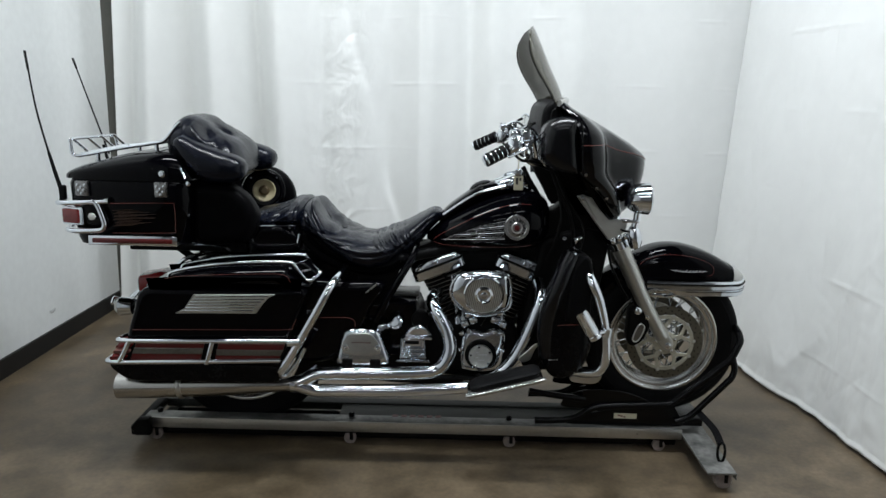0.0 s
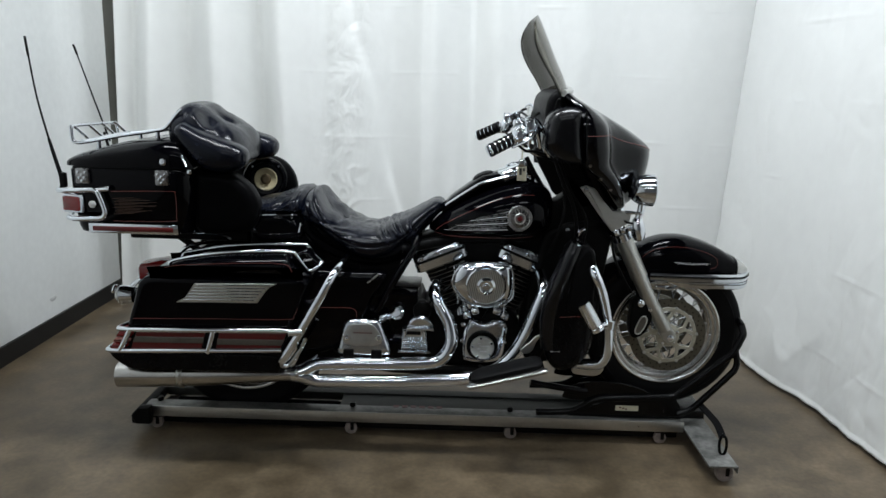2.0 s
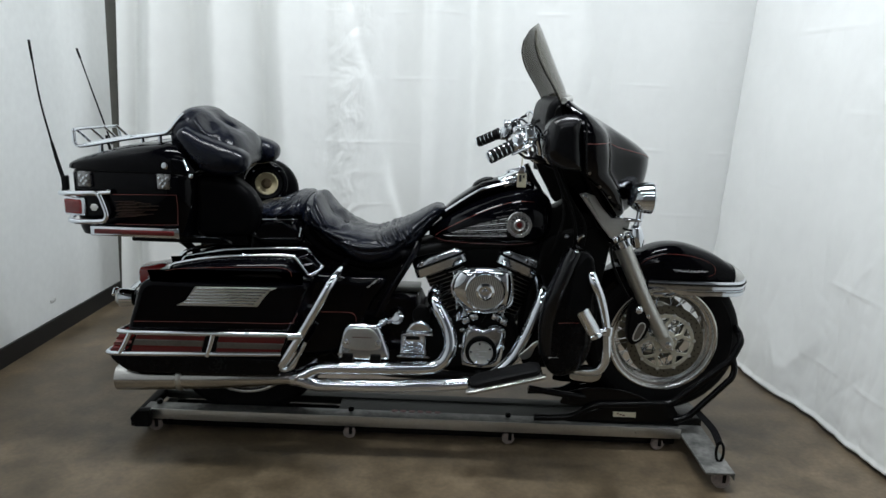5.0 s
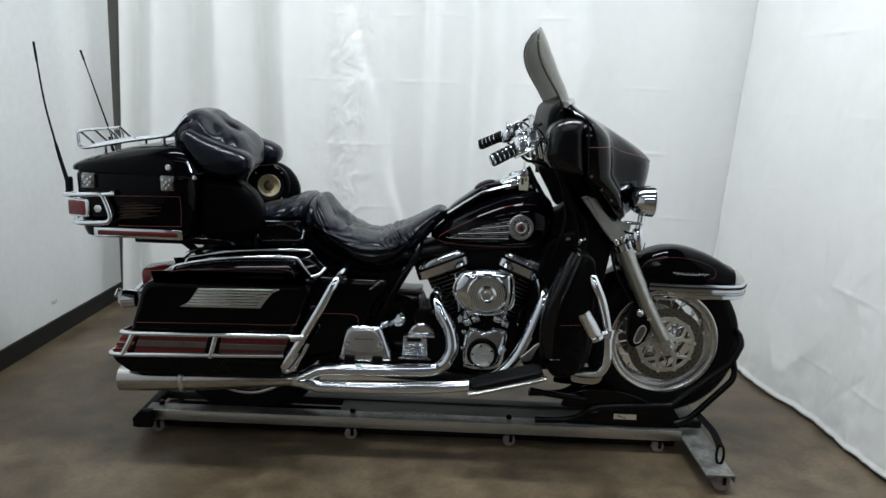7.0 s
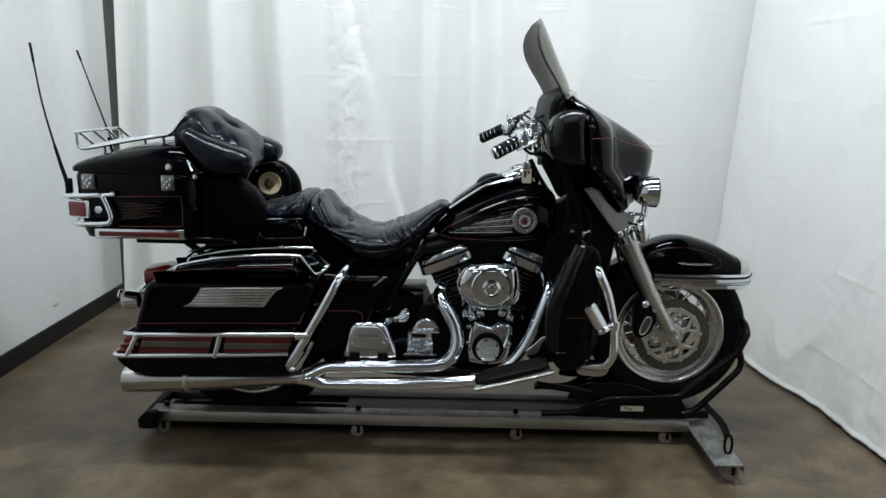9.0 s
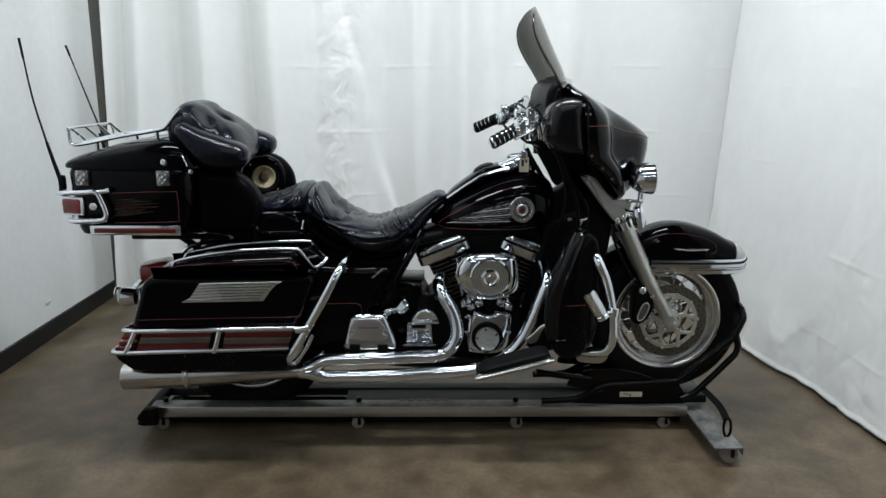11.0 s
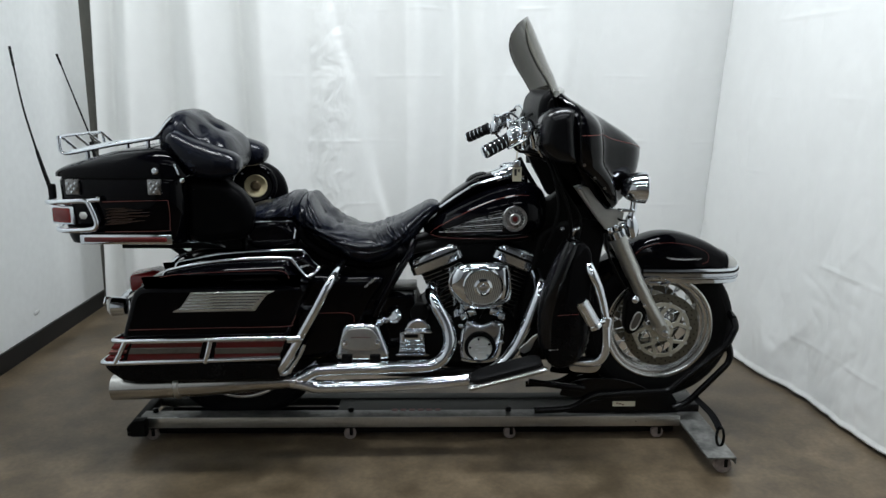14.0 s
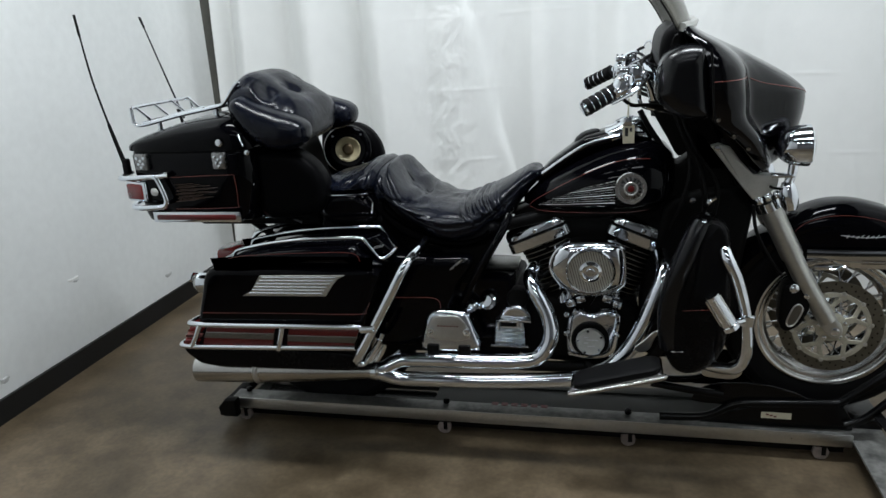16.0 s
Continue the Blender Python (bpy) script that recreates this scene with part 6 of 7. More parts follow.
def engine():
    inward = Vector((0.002, 0.05, -0.015))
    case = outline([(-0.14, 0.30), (-0.15, 0.42), (-0.1, 0.50), (0.02, 0.50), (0.1, 0.52), (0.21, 0.50), (0.25, 0.42), (0.24, 0.30), (0.1, 0.27)], 4)
    e = part("engine", slab(case, -0.15, 0.15, 0.03, 4), IRON, BIKE, "black and chrome V-twin engine")
    e.location = inward
    gear = outline([(-0.36, 0.31), (-0.37, 0.43), (-0.3, 0.5), (-0.13, 0.52), (-0.12, 0.30)], 4)
    part("gearbox", slab(gear, -0.16, 0.16, 0.02, 3), IRON, e)
    for base, d, l0, l1, name in ((Vector((0.062, -0.03, 0.405)), Vector((-0.383, 0, 0.924)), 0.08, 0.284, "rear_cylinder"), (Vector((0.132, -0.03, 0.405)), Vector((0.383, 0, 0.924)), 0.08, 0.284, "front_cylinder")):
        d = d.normalized()
        side = Vector((d.z, 0, -d.x))
        step = (l1 - l0) / 13
        rings = []
        def sq(r, h, e=4.0):
            out = []
            for k in range(28):
                a = 2 * math.pi * k / 28
                c, s = math.cos(a), math.sin(a)
                out.append(base + d * h + side * (r * math.copysign(abs(c) ** (2 / e), c)) + Vector((0, 1, 0)) * (r * 1.1 * math.copysign(abs(s) ** (2 / e), s)))
            return out
        for k in range(13):
            r = 0.066 + 0.001 * k
            h = l0 + step * k
            rings += [sq(r - 0.012, h, 2.4), sq(r - 0.012, h + step * 0.45, 2.4), sq(r, h + step * 0.5), sq(r, h + step * 0.82)]
        c = part(name, loft(rings), IRON, e, "black finned cylinder")
        edges = []
        for k in range(13):
            r = 0.066 + 0.001 * k
            h = l0 + step * k
            edges.append(loft([sq(r + 0.0006, h + step * 0.55), sq(r + 0.0006, h + step * 0.77)], caps=False))
        part("fin_edges", join(*edges), FIN, c)
        # chrome rocker box in two steps
        def rb(w, yw, h, e=8.0):
            out = []
            for k in range(32):
                a = 2 * math.pi * k / 32
                cc, s = math.cos(a), math.sin(a)
                out.append(base + d * h + side * (w * math.copysign(abs(cc) ** (2 / e), cc)) + Vector((0, 1, 0)) * (yw * math.copysign(abs(s) ** (2 / e), s)))
            return out
        r1 = part("rocker_box", loft([rb(0.096, 0.1, 0.282), rb(0.103, 0.106, 0.286), rb(0.103, 0.106, 0.314), rb(0.098, 0.1, 0.318)]), CASTCHROME, e, "chrome rocker box")
        part("gasket", loft([rb(0.1, 0.102, 0.317), rb(0.1, 0.102, 0.3225)]), IRON, r1)
        part("rocker_cover", loft([rb(0.098, 0.1, 0.321), rb(0.102, 0.104, 0.324), rb(0.1, 0.102, 0.342), rb(0.092, 0.094, 0.353), rb(0.07, 0.076, 0.358)]), CASTCHROME, r1)
        for k in (-1, 0, 1):
            p = base + d * 0.333 + side * (0.064 * k) + Vector((0, -0.1025, 0))
            part("cover_bolt", lathe(p, (0, -1, 0), [(0.007, -0.004), (0.007, 0.005), (0.003, 0.007)], 10), CHROME, r1)
        # pushrod tubes, leaning in behind the air cleaner
        lean = 1 if d.x > 0 else -1
        for k in (0, 1):
            p = Vector((0.1 + lean * (0.058 + 0.022 * k), -0.15, 0.49 - 0.006 * k))
            q = Vector((0.1 + lean * (0.085 + 0.02 * k), -0.1, 0.66))
            part("pushrod_tube", tube([p, q], 0.0085, 10, 1), CHROME, e)
            part("pushrod_collar", tube([p, p + (q - p) * 0.12], 0.0125, 10, 1), CHROME, e)
    # air cleaner
    ac = Vector((0.0955, -0.2, 0.634))
    cover = outline([(-0.012, 0.632), (0.003, 0.676), (0.035, 0.7), (0.10, 0.707), (0.17, 0.703), (0.198, 0.688), (0.207, 0.645), (0.206, 0.6), (0.19, 0.566), (0.116, 0.545), (0.047, 0.556), (0.005, 0.592)], 5)
    rings = []
    for y, shrink in ((-0.14, 0.012), (-0.2, 0.003), (-0.232, 0.0), (-0.24, 0.002), (-0.247, 0.007), (-0.252, 0.015), (-0.256, 0.027), (-0.258, 0.045)):
        k = 1 - shrink / 0.085
        rings.append([(ac.x + (px - ac.x) * k, y, ac.z - 0.006 + (pz - ac.z + 0.006) * k) for px, pz in cover])
    a = part("air_cleaner", loft(rings), CHROME, e, "chrome oval air cleaner cover")
    part("cover_bead", tube([(ac.x + (px - ac.x) * 0.995, -0.238, ac.z - 0.006 + (pz - ac.z + 0.006) * 0.995) for px, pz in cover], 0.0035, 6, 1, closed=True, straight=True), CHROME, a)
    c = (0.107, -0.2605, 0.627)
    ring = part("air_cleaner_ring", lathe(c, (0, -1, 0), [(0.071, -0.006), (0.071, 0.004), (0.067, 0.007), (0.064, 0.004), (0.064, -0.006)], 48), CHROME, a)
    part("air_cleaner_disc", lathe(c, (0, -1, 0), [(0.0645, -0.006), (0.0645, 0.001), (0.03, 0.002), (0.028, -0.004)], 48), ALLOY, a)
    part("ring_groove", lathe(c, (0, -1, 0), [(0.0675, 0.0), (0.0675, 0.0045), (0.063, 0.0045), (0.063, 0.0)], 48, caps=False), IRON, ring)
    part("ring_bead", lathe(c, (0, -1, 0), [(0.0645, 0.002), (0.064, 0.0065), (0.0625, 0.0065), (0.062, 0.002)], 48, caps=False), CHROME, ring)
    lean = Vector((-0.24, 0, 0.97))
    for k in range(17):
        x = -0.056 + 0.112 * k / 16
        h = math.sqrt(0.0615 ** 2 - x * x)
        lo = math.sqrt(max(0.034 ** 2 - x * x, 0))
        mid = Vector(c) + Vector((0.97, 0, 0.24)) * x + Vector((0, -0.0022, 0))
        for sgn in (-1, 1):
            part("disc_rib", tube([mid + lean * (sgn * lo), mid + lean * (sgn * h)], 0.0012, 5, 1), FIN, ring)
    part("air_cleaner_boss", lathe(c, (0, -1, 0), [(0.032, 0), (0.032, 0.005), (0.024, 0.009), (0.02, 0.006), (0.012, 0.006), (0.01, 0.011), (0.002, 0.012)], 36), CHROME, a)
    # cam cover and round timer cover
    cam_line = outline([(0.035, 0.335), (0.03, 0.4), (0.04, 0.455), (0.075, 0.475), (0.11, 0.465), (0.15, 0.478), (0.195, 0.46), (0.192, 0.40), (0.18, 0.34), (0.14, 0.32), (0.07, 0.32)], 4)
    cc = part("cam_cover", slab(cam_line, -0.2, -0.14, 0.014, 4, lambda x, z: 0.12 * (z - 0.4) + 1.2 * (x - 0.11) ** 2), CASTCHROME, e, "chrome cam cover")
    part("timer_ring", lathe((0.105, -0.196, 0.384), (0, -1, 0), [(0.058, 0), (0.058, 0.008), (0.054, 0.011), (0.04, 0.008)], 40), IRON, cc)
    part("timer_cover", lathe((0.105, -0.197, 0.38), (0, -1, 0), [(0.0435, 0), (0.0435, 0.012), (0.041, 0.016), (0.036, 0.014), (0.02, 0.0155), (0.003, 0.016)], 40), ALLOY, cc)
    for k in range(5):
        t = 2 * math.pi * k / 5 + 0.5
        part("cover_screw", lathe((0.105 + 0.037 * math.cos(t), -0.211, 0.38 + 0.037 * math.sin(t)), (0, -1, 0), [(0.005, 0), (0.004, 0.004), (0.001, 0.004)], 8), CHROME, cc)
    for x, z, w in ((0.111, 0.388, 0.036), (0.093, 0.396, 0.012), (0.092, 0.377, 0.012), (0.108, 0.367, 0.022)):
        part("timer_lettering", box((x, -0.2135, z), (w, 0.001, 0.0035), 0), SILVER, cc, smooth=False)
    for k, (x, z) in enumerate(((0.045, 0.49), (0.075, 0.505), (0.155, 0.508), (0.185, 0.49), (0.058, 0.53), (0.172, 0.535))):
        tb = part("tappet_block", box((x, -0.152, z), (0.03, 0.05, 0.026), 0.006, Matrix.Rotation(radians(22 if x > 0.11 else -22), 3, "Y")), CHROME, e)
        part("tappet_bolt", lathe((x, -0.175, z + 0.004), (0, -1, 0.2), [(0.006, 0), (0.006, 0.006), (0.002, 0.008)], 8), CHROME, tb)
    for x, z in ((0.033, 0.462), (0.06, 0.472), (0.155, 0.47), (0.182, 0.464), (0.045, 0.335), (0.165, 0.335), (0.185, 0.4), (0.032, 0.4)):
        part("cover_bolt", lathe((x, -0.198 + 1.2 * (x - 0.11) ** 2, z), (0, -1, 0), [(0.0085, -0.006), (0.0085, 0.006), (0.005, 0.008), (0.003, 0.005)], 10), CHROME, cc)
    for x0, x1 in ((-0.02, -0.055), (0.215, 0.25)):
        part("plug_lead", tube([(x0, -0.1, 0.64), ((x0 + x1) / 2, -0.125, 0.665), (x1, -0.1, 0.70), (x1, -0.06, 0.73)], 0.005, 8, 5), IRON, e)
    # gearbox end cover with lettering bars, and stacked covers behind the rear cylinder
    tr = part("transmission_cover", slab(outline([(-0.41, 0.36), (-0.402, 0.42), (-0.388, 0.465), (-0.36, 0.478), (-0.30, 0.48), (-0.262, 0.47), (-0.24, 0.42), (-0.222, 0.362), (-0.25, 0.352), (-0.38, 0.35)], 3), -0.235, -0.15, 0.012, 3, lambda x, z: 0.14 * (z - 0.41) + 0.6 * (x + 0.315) ** 2), CASTCHROME, e, "chrome gearbox side cover")
    tr.location = -inward
    part("cover_recess", slab(outline([(-0.385, 0.395), (-0.372, 0.455), (-0.33, 0.466), (-0.28, 0.46), (-0.255, 0.395)], 3), -0.2375, -0.23, 0.002, 2, lambda x, z: 0.14 * (z - 0.41) + 0.6 * (x + 0.315) ** 2), BRUSHED, tr)
    for x in (-0.375, -0.262):
        part("cover_bolt", lathe((x, -0.237, 0.418), (0, -1, 0), [(0.011, 0), (0.011, 0.006), (0.005, 0.007), (0.002, 0.004)], 12), CHROME, tr)
    for k in range(7):
        part("lettering", box((-0.35 + 0.01 * k, -0.239, 0.436), (0.006, 0.001, 0.004), 0), REDDULL, tr, smooth=False)
    for x in (-0.372, -0.268):
        part("cover_foot", box((x * 0.95 - 0.016, -0.24, 0.36), (0.038, 0.016, 0.03), 0.004), IRON, tr)
    st = part("starter_cover", slab(outline([(-0.166, 0.448), (-0.163, 0.47), (-0.148, 0.488), (-0.124, 0.494), (-0.099, 0.489), (-0.083, 0.472), (-0.079, 0.45)], 3), -0.215, -0.14, 0.01, 3), CASTCHROME, e, "chrome starter cover")
    part("cover_flange", box((-0.122, -0.205, 0.449), (0.098, 0.05, 0.008), 0.002), CHROME, st)
    part("solenoid", lathe((-0.118, -0.18, 0.508), (0.05, -1, 0.1), [(0.034, -0.03), (0.034, 0.012), (0.03, 0.018), (0.004, 0.02)], 24), IRON, st)
    ocov = part("oil_cover", slab(outline([(-0.192, 0.362), (-0.188, 0.437), (-0.14, 0.441), (-0.1, 0.441), (-0.094, 0.362)], 2, rounded=False), -0.2, -0.14, 0.005, 2), CHROME, e, "ribbed chrome oil cover")
    part("cover_recess", box((-0.146, -0.2, 0.425), (0.05, 0.006, 0.014), 0.002), IRON, ocov)
    for k in range(3):
        part("cover_rib", box((-0.143, -0.205, 0.371 + 0.016 * k), (0.098 - 0.006 * k, 0.018, 0.008), 0.0025), CHROME, ocov)
    for x in (-0.178, -0.107):
        part("cover_post", tube([(x, -0.206, 0.41), (x, -0.206, 0.436)], 0.0075, 10, 1), CHROME, ocov)
    part("cover_base", box((-0.143, -0.2, 0.357), (0.12, 0.03, 0.008), 0.002), CHROME, ocov)
    part("filler_cap", lathe((-0.258, -0.2, 0.484), (-0.3, -1, 0.4), [(0.012, -0.03), (0.014, -0.01), (0.02, -0.004), (0.022, 0.006), (0.017, 0.016), (0.006, 0.02)], 20), CHROME, e)
    part("filler_cap", lathe((-0.207, -0.2, 0.503), (-0.25, -0.9, 0.35), [(0.02, -0.04), (0.027, -0.012), (0.029, 0.0), (0.027, 0.008), (0.019, 0.01), (0.017, 0.016), (0.004, 0.018)], 20), CASTCHROME, e)
    part("filler_neck", tube([(-0.245, -0.19, 0.477), (-0.225, -0.18, 0.49), (-0.205, -0.17, 0.50)], 0.014, 10, 3), CHROME, e)
    part("oil_filter", lathe((0.30, -0.06, 0.36), (1, 0, 0), [(0.035, 0), (0.038, 0.01), (0.038, 0.07), (0.03, 0.08), (0.005, 0.08)], 24), IRON, e)
    for k in range(5):
        part("hose", tube([(-0.1 + 0.05 * k, -0.15, 0.52 - 0.01 * k), (-0.06 + 0.05 * k, -0.165, 0.56), (0.0 + 0.04 * k, -0.13, 0.60)], 0.006, 6, 4), IRON, e)
    part("regulator", box((0.36, 0, 0.4), (0.03, 0.12, 0.1), 0.006), IRON, e)


engine()


# exhaust
def exhaust():
    m = part("muffler", lathe((-1.177, -0.275, 0.268), (1, 0, 0.036), [(0.036, 0.012), (0.04, 0.0), (0.045, 0.002), (0.045, 0.03), (0.044, 0.21), (0.042, 0.30), (0.036, 0.42), (0.03, 0.52), (0.026, 0.585), (0.024, 0.64)], 36), MUFFLER, BIKE, "long dulled chrome muffler")
    part("clamp", lathe((-0.96, -0.275, 0.276), (1, 0, 0.03), [(0.0445, 0), (0.0475, 0.003), (0.0485, 0.009), (0.0475, 0.015), (0.0445, 0.018)], 36), BRUSHED, m)
    part("muffler_bore", lathe((-1.176, -0.275, 0.268), (1, 0, 0.03), [(0.036, 0.004), (0.034, 0.02), (0.004, 0.03)], 30), IRON, m)
    part("clamp", lathe((-0.565, -0.275, 0.29), (1, 0, 0.0), [(0.0265, 0), (0.029, 0.002), (0.029, 0.018), (0.0265, 0.02)], 24), CHROME, m)
    up = part("upper_pipe", tube([(-0.565, -0.275, 0.291), (-0.53, -0.27, 0.297), (-0.482, -0.255, 0.318), (-0.42, -0.25, 0.323), (-0.25, -0.25, 0.327), (-0.10, -0.245, 0.331), (-0.048, -0.24, 0.343), (-0.018, -0.235, 0.375), (-0.006, -0.225, 0.42), (-0.016, -0.21, 0.47), (-0.04, -0.195, 0.515), (-0.062, -0.18, 0.548), (-0.072, -0.14, 0.572), (-0.06, -0.08, 0.58)], 0.0235, 20, 6), CHROME, BIKE, "chrome exhaust pipe")
    lp = part("lower_pipe", tube([(-0.565, -0.275, 0.289), (-0.53, -0.275, 0.282), (-0.482, -0.265, 0.264), (-0.42, -0.26, 0.262), (-0.2, -0.26, 0.268), (0.05, -0.25, 0.282), (0.13, -0.235, 0.30), (0.18, -0.23, 0.33), (0.225, -0.225, 0.385), (0.262, -0.22, 0.46), (0.295, -0.21, 0.545), (0.315, -0.19, 0.60), (0.31, -0.12, 0.64)], 0.0235, 20, 6), CHROME, BIKE, "chrome exhaust pipe")
    part("heat_shield_bracket", slab(outline([(0.235, 0.40), (0.262, 0.425), (0.285, 0.45), (0.305, 0.455), (0.29, 0.43), (0.275, 0.395), (0.25, 0.385)], 3), -0.262, -0.255, 0.002, 1), BRUSHED, lp)
    part("pipe_strap", tube([(-0.535, -0.27, 0.318), (-0.5, -0.25, 0.335), (-0.48, -0.24, 0.35)], 0.005, 8, 3), CHROME, up)


exhaust()


# floorboards, engine guard, lower fairings and footpeg
def front_guards():
    R = Matrix.Rotation(radians(-15.5), 3, "Y")
    for s in (-1, 1):
        fb = part("floorboard", box((0.184, s * 0.325, 0.336), (0.262, 0.112, 0.018), 0.006, R), MUFFLER, BIKE, "rubber-topped chrome floorboard")
        rings = []
        for x, w, h in smooth_rows([(0.065, 0.03, 0.004), (0.085, 0.046, 0.011), (0.14, 0.05, 0.014), (0.22, 0.05, 0.014), (0.28, 0.048, 0.011), (0.302, 0.03, 0.004)], 4):
            zc = 0.346 + 0.277 * (x - 0.182)
            rings.append(ring_x(x, s * 0.325, zc + 0.006, w, h, 3.2, 20))
        part("rubber_pad", loft(rings), RUBBER, fb, "black rubber pad")
        part("board_bracket", tube([(0.17, s * 0.3, 0.318), (0.13, s * 0.24, 0.29), (0.1, s * 0.16, 0.29)], 0.012, 8, 3), IRON, fb)
        part("board_edge", tube([(0.058, s * 0.372, 0.306), (0.066, s * 0.383, 0.306), (0.18, s * 0.384, 0.335), (0.3, s * 0.383, 0.367), (0.312, s * 0.37, 0.371)], 0.0065, 12, 4), MUFFLER, fb)
        for k in range(7):
            x = 0.095 + 0.03 * k
            part("pad_rib", box((x, s * 0.325, 0.3605 + 0.277 * (x - 0.182)), (0.008, 0.07, 0.004), 0.0015, R), RUBBER, fb)
        # leg shield
        shield = outline([(0.37, 0.775), (0.402, 0.793), (0.44, 0.787), (0.471, 0.755), (0.482, 0.70), (0.488, 0.596), (0.488, 0.455), (0.462, 0.375), (0.40, 0.34), (0.348, 0.346), (0.314, 0.40), (0.302, 0.49), (0.304, 0.575), (0.325, 0.645), (0.348, 0.70)], 4)
        bend = lambda x, z: s * (-0.05) * ((x - 0.37) / 0.13) ** 2 * (1 if x > 0.37 else 0.5)
        ls = part("leg_shield", slab(shield, s * 0.31, s * 0.2, 0.034, 6, bend), SATIN, BIKE, "black lower fairing leg shield")
        part("shield_edge", tube([(0.40, s * 0.292, 0.782), (0.383, s * 0.302, 0.748), (0.362, s * 0.308, 0.692), (0.342, s * 0.306, 0.633), (0.326, s * 0.296, 0.573), (0.322, s * 0.285, 0.5), (0.33, s * 0.28, 0.42)], [0.024, 0.03], 22, 7), SHEEN, ls)
        part("shield_box", slab(outline([(0.405, 0.775), (0.455, 0.772), (0.468, 0.70), (0.466, 0.62), (0.462, 0.56), (0.385, 0.555), (0.385, 0.63)], 3), s * 0.316, s * 0.25, 0.01, 3), PLASTIC, ls)
        part("shield_cap", lathe((0.397, s * 0.30, 0.785), (0.1, s * 0.3, 1), [(0.014, -0.004), (0.013, 0.006), (0.006, 0.01)], 12), CHROME, ls)
        part("pinstripe", bar_line([(0.357, 0.541), (0.395, 0.544), (0.427, 0.545)], s * 0.3175, 0.0009), STRIPE, ls)
        part("shield_slot", tube([(0.333, s * 0.306, 0.413), (0.364, s * 0.309, 0.416)], 0.002, 6, 2), LATCH, ls)
    g = part("engine_guard", tube([(0.44, -0.1, 0.735), (0.45, -0.25, 0.728), (0.46, -0.318, 0.70), (0.488, -0.328, 0.638), (0.512, -0.328, 0.55), (0.521, -0.328, 0.48), (0.521, -0.328, 0.42), (0.505, -0.32, 0.382), (0.47, -0.29, 0.362), (0.42, -0.24, 0.352), (0.38, -0.15, 0.345)], 0.0165, 16, 6), CHROME, BIKE, "chrome engine guard bar")
    part("guard_clamp", lathe((0.517, -0.328, 0.51), (0.1, 0, 1), [(0.0175, 0), (0.0215, 0.002), (0.0215, 0.03), (0.0175, 0.032)], 20), CHROME, g)
    part("clamp_arm", tube([(0.515, -0.335, 0.528), (0.49, -0.36, 0.532), (0.47, -0.365, 0.53)], 0.009, 8, 3), CHROME, g)
    p = part("highway_peg", tube([(0.42, -0.375, 0.61), (0.468, -0.372, 0.53)], [0.0195, 0.021], 18, 3), CHROME, g, "ribbed chrome highway peg")
    for k in range(5):
        a = 2 * math.pi * k / 5
        d, u, v = axes((0.048, 0.003, -0.08))
        off = 0.0185 * (math.cos(a) * u + math.sin(a) * v)
        part("peg_rib", tube([Vector((0.424, -0.375, 0.603)) + off, Vector((0.464, -0.372, 0.537)) + off], 0.004, 6, 1), BRUSHED, p)
    part("peg_end", lathe((0.468, -0.372, 0.53), (0.5, 0, -0.85), [(0.021, 0), (0.023, 0.002), (0.023, 0.014), (0.01, 0.018)], 18), CHROME, p)
    part("lower_bracket", slab(outline([(0.425, 0.325), (0.47, 0.335), (0.527, 0.362), (0.537, 0.34), (0.53, 0.312), (0.505, 0.299), (0.46, 0.301), (0.43, 0.307)], 3), -0.235, -0.222, 0.004, 2), BRUSHED, g)


front_guards()


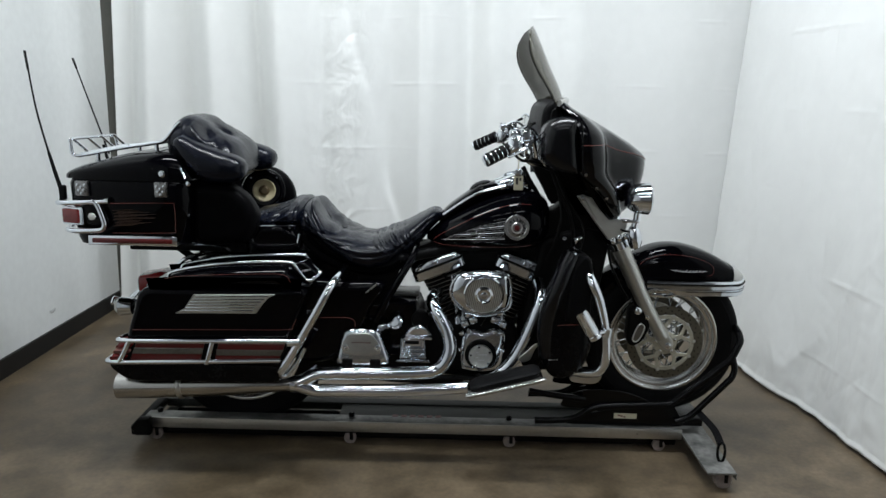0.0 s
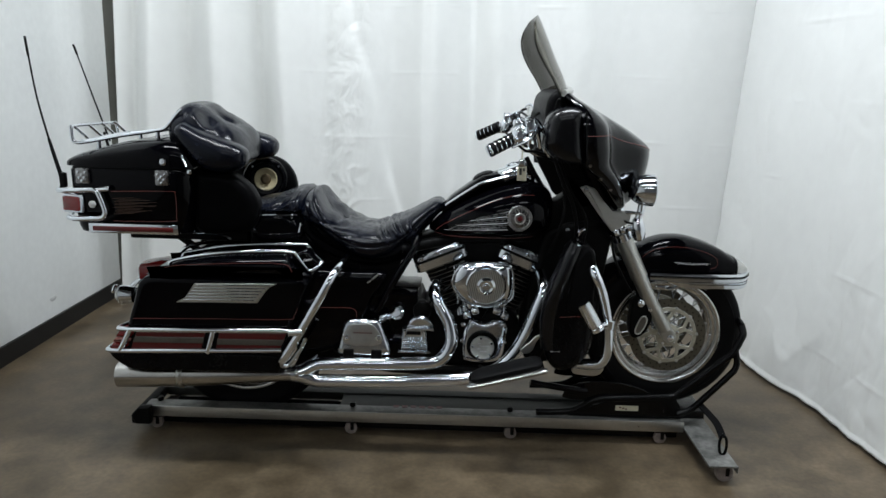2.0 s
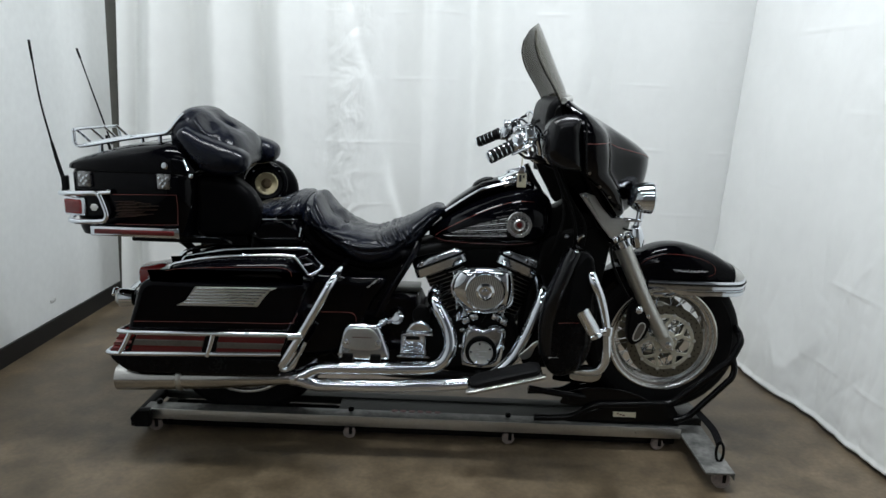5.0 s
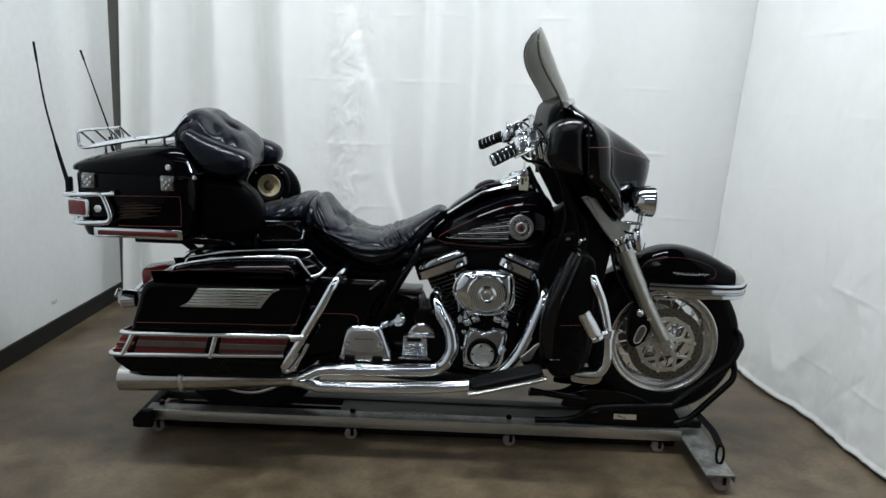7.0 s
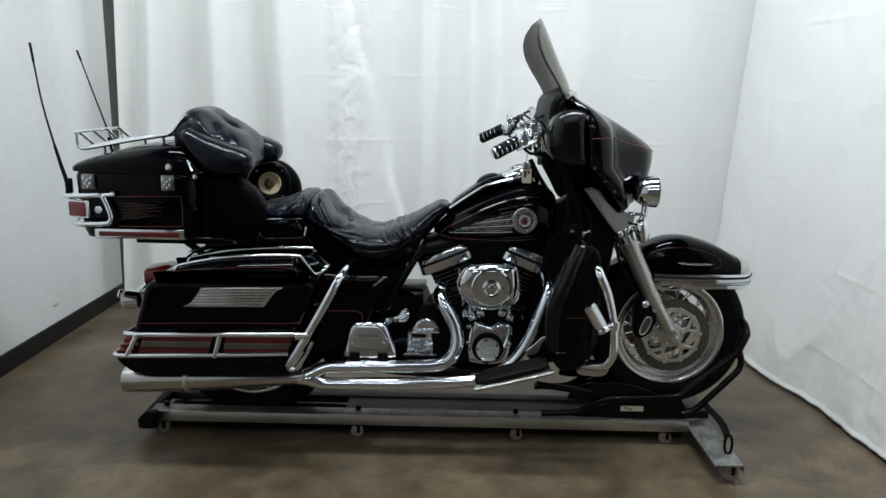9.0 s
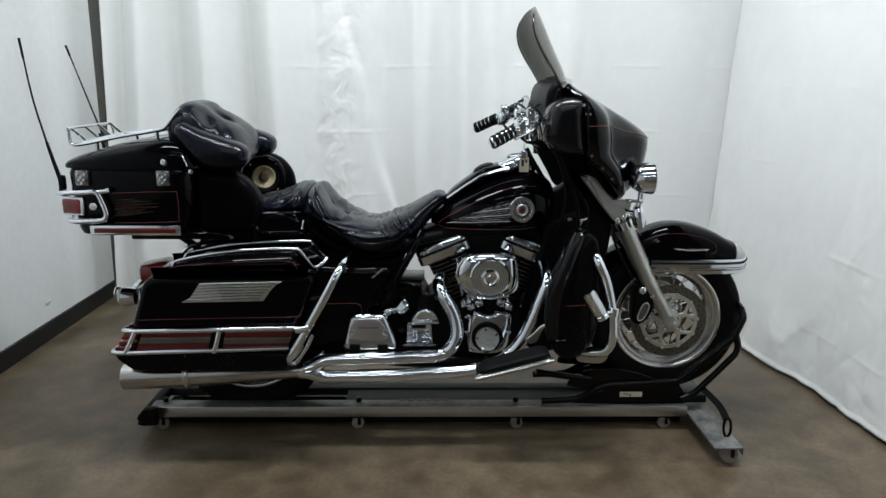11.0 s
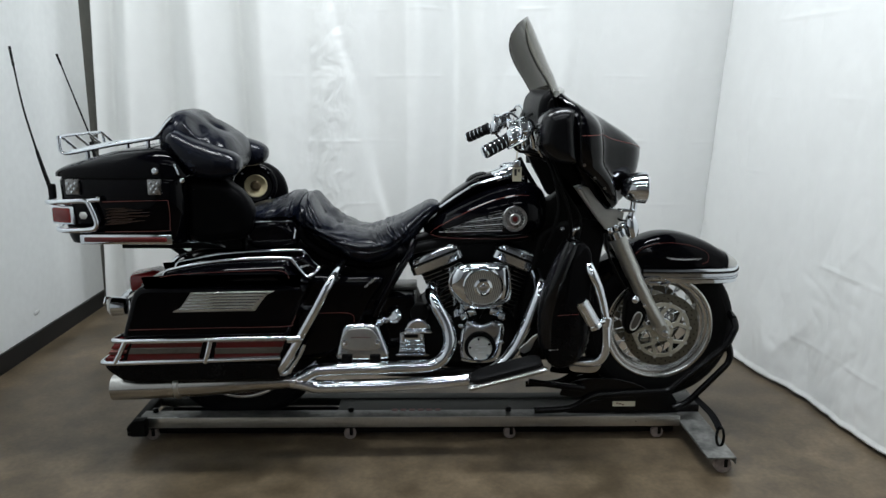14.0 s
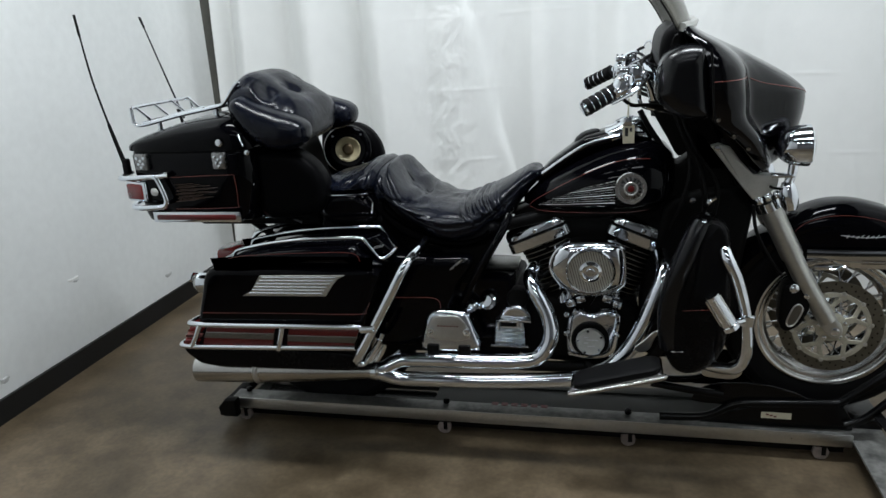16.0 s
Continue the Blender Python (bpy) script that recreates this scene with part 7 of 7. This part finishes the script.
# loose lines and cables about the steering head
def cables():
    for k, (r, pts) in enumerate(((0.007, [(0.33, -0.13, 1.06), (0.36, -0.17, 0.98), (0.40, -0.17, 0.9), (0.42, -0.16, 0.8), (0.40, -0.16, 0.70)]),
                                  (0.006, [(0.35, -0.1, 1.05), (0.39, -0.15, 0.95), (0.45, -0.16, 0.85), (0.44, -0.17, 0.76)]),
                                  (0.006, [(0.36, -0.05, 1.02), (0.38, -0.12, 0.9), (0.36, -0.14, 0.8), (0.33, -0.14, 0.72)]),
                                  (0.005, [(0.55, -0.14, 0.79), (0.56, -0.15, 0.72), (0.60, -0.14, 0.64), (0.64, -0.12, 0.58)]))):
        part("cable", tube(pts, r, 8, 5), IRON, BIKE)
    part("cable", tube([(0.243, -0.05, 1.05), (0.27, -0.05, 1.0), (0.302, -0.05, 0.95), (0.333, -0.05, 0.895)], 0.0085, 8, 5), IRON, BIKE)
    part("cable_clip", lathe((0.385, -0.18, 0.815), (0, -1, 0), [(0.009, 0), (0.008, 0.005), (0.002, 0.006)], 10), CHROME, BIKE)
    part("horn_trim", tube([(0.42, -0.17, 0.79), (0.428, -0.175, 0.81), (0.445, -0.17, 0.82)], 0.007, 8, 4), CHROME, BIKE)
    part("head_gusset", slab(outline([(0.31, 0.76), (0.335, 0.89), (0.352, 0.897), (0.385, 0.925), (0.40, 1.0), (0.48, 0.9), (0.52, 0.8), (0.45, 0.76)], 3), -0.07, 0.02, 0.008, 2), IRON, BIKE)


cables()


def dark_core():
    """Black filler slabs added to close bright gaps in the middle of the machine."""
    part("tank_gap_filler", slab(outline([(-0.12, 0.70), (-0.08, 0.765), (0.33, 0.775), (0.36, 0.70), (0.2, 0.66), (0.02, 0.66)], 3), -0.05, 0.05, 0.012, 2), IRON, BIKE)
    part("downtube_filler", slab(outline([(0.27, 0.30), (0.26, 0.5), (0.30, 0.7), (0.34, 0.8), (0.55, 0.82), (0.54, 0.6), (0.52, 0.36), (0.42, 0.30)], 3), -0.09, 0.09, 0.02, 3), IRON, BIKE)
    part("head_gap_filler", slab(outline([(0.274, 1.09), (0.279, 1.045), (0.32, 0.972), (0.352, 0.918), (0.39, 0.93), (0.46, 0.86), (0.5, 0.95), (0.44, 1.1), (0.38, 1.15)], 3), -0.07, -0.02, 0.008, 2), IRON, BIKE)


dark_core()
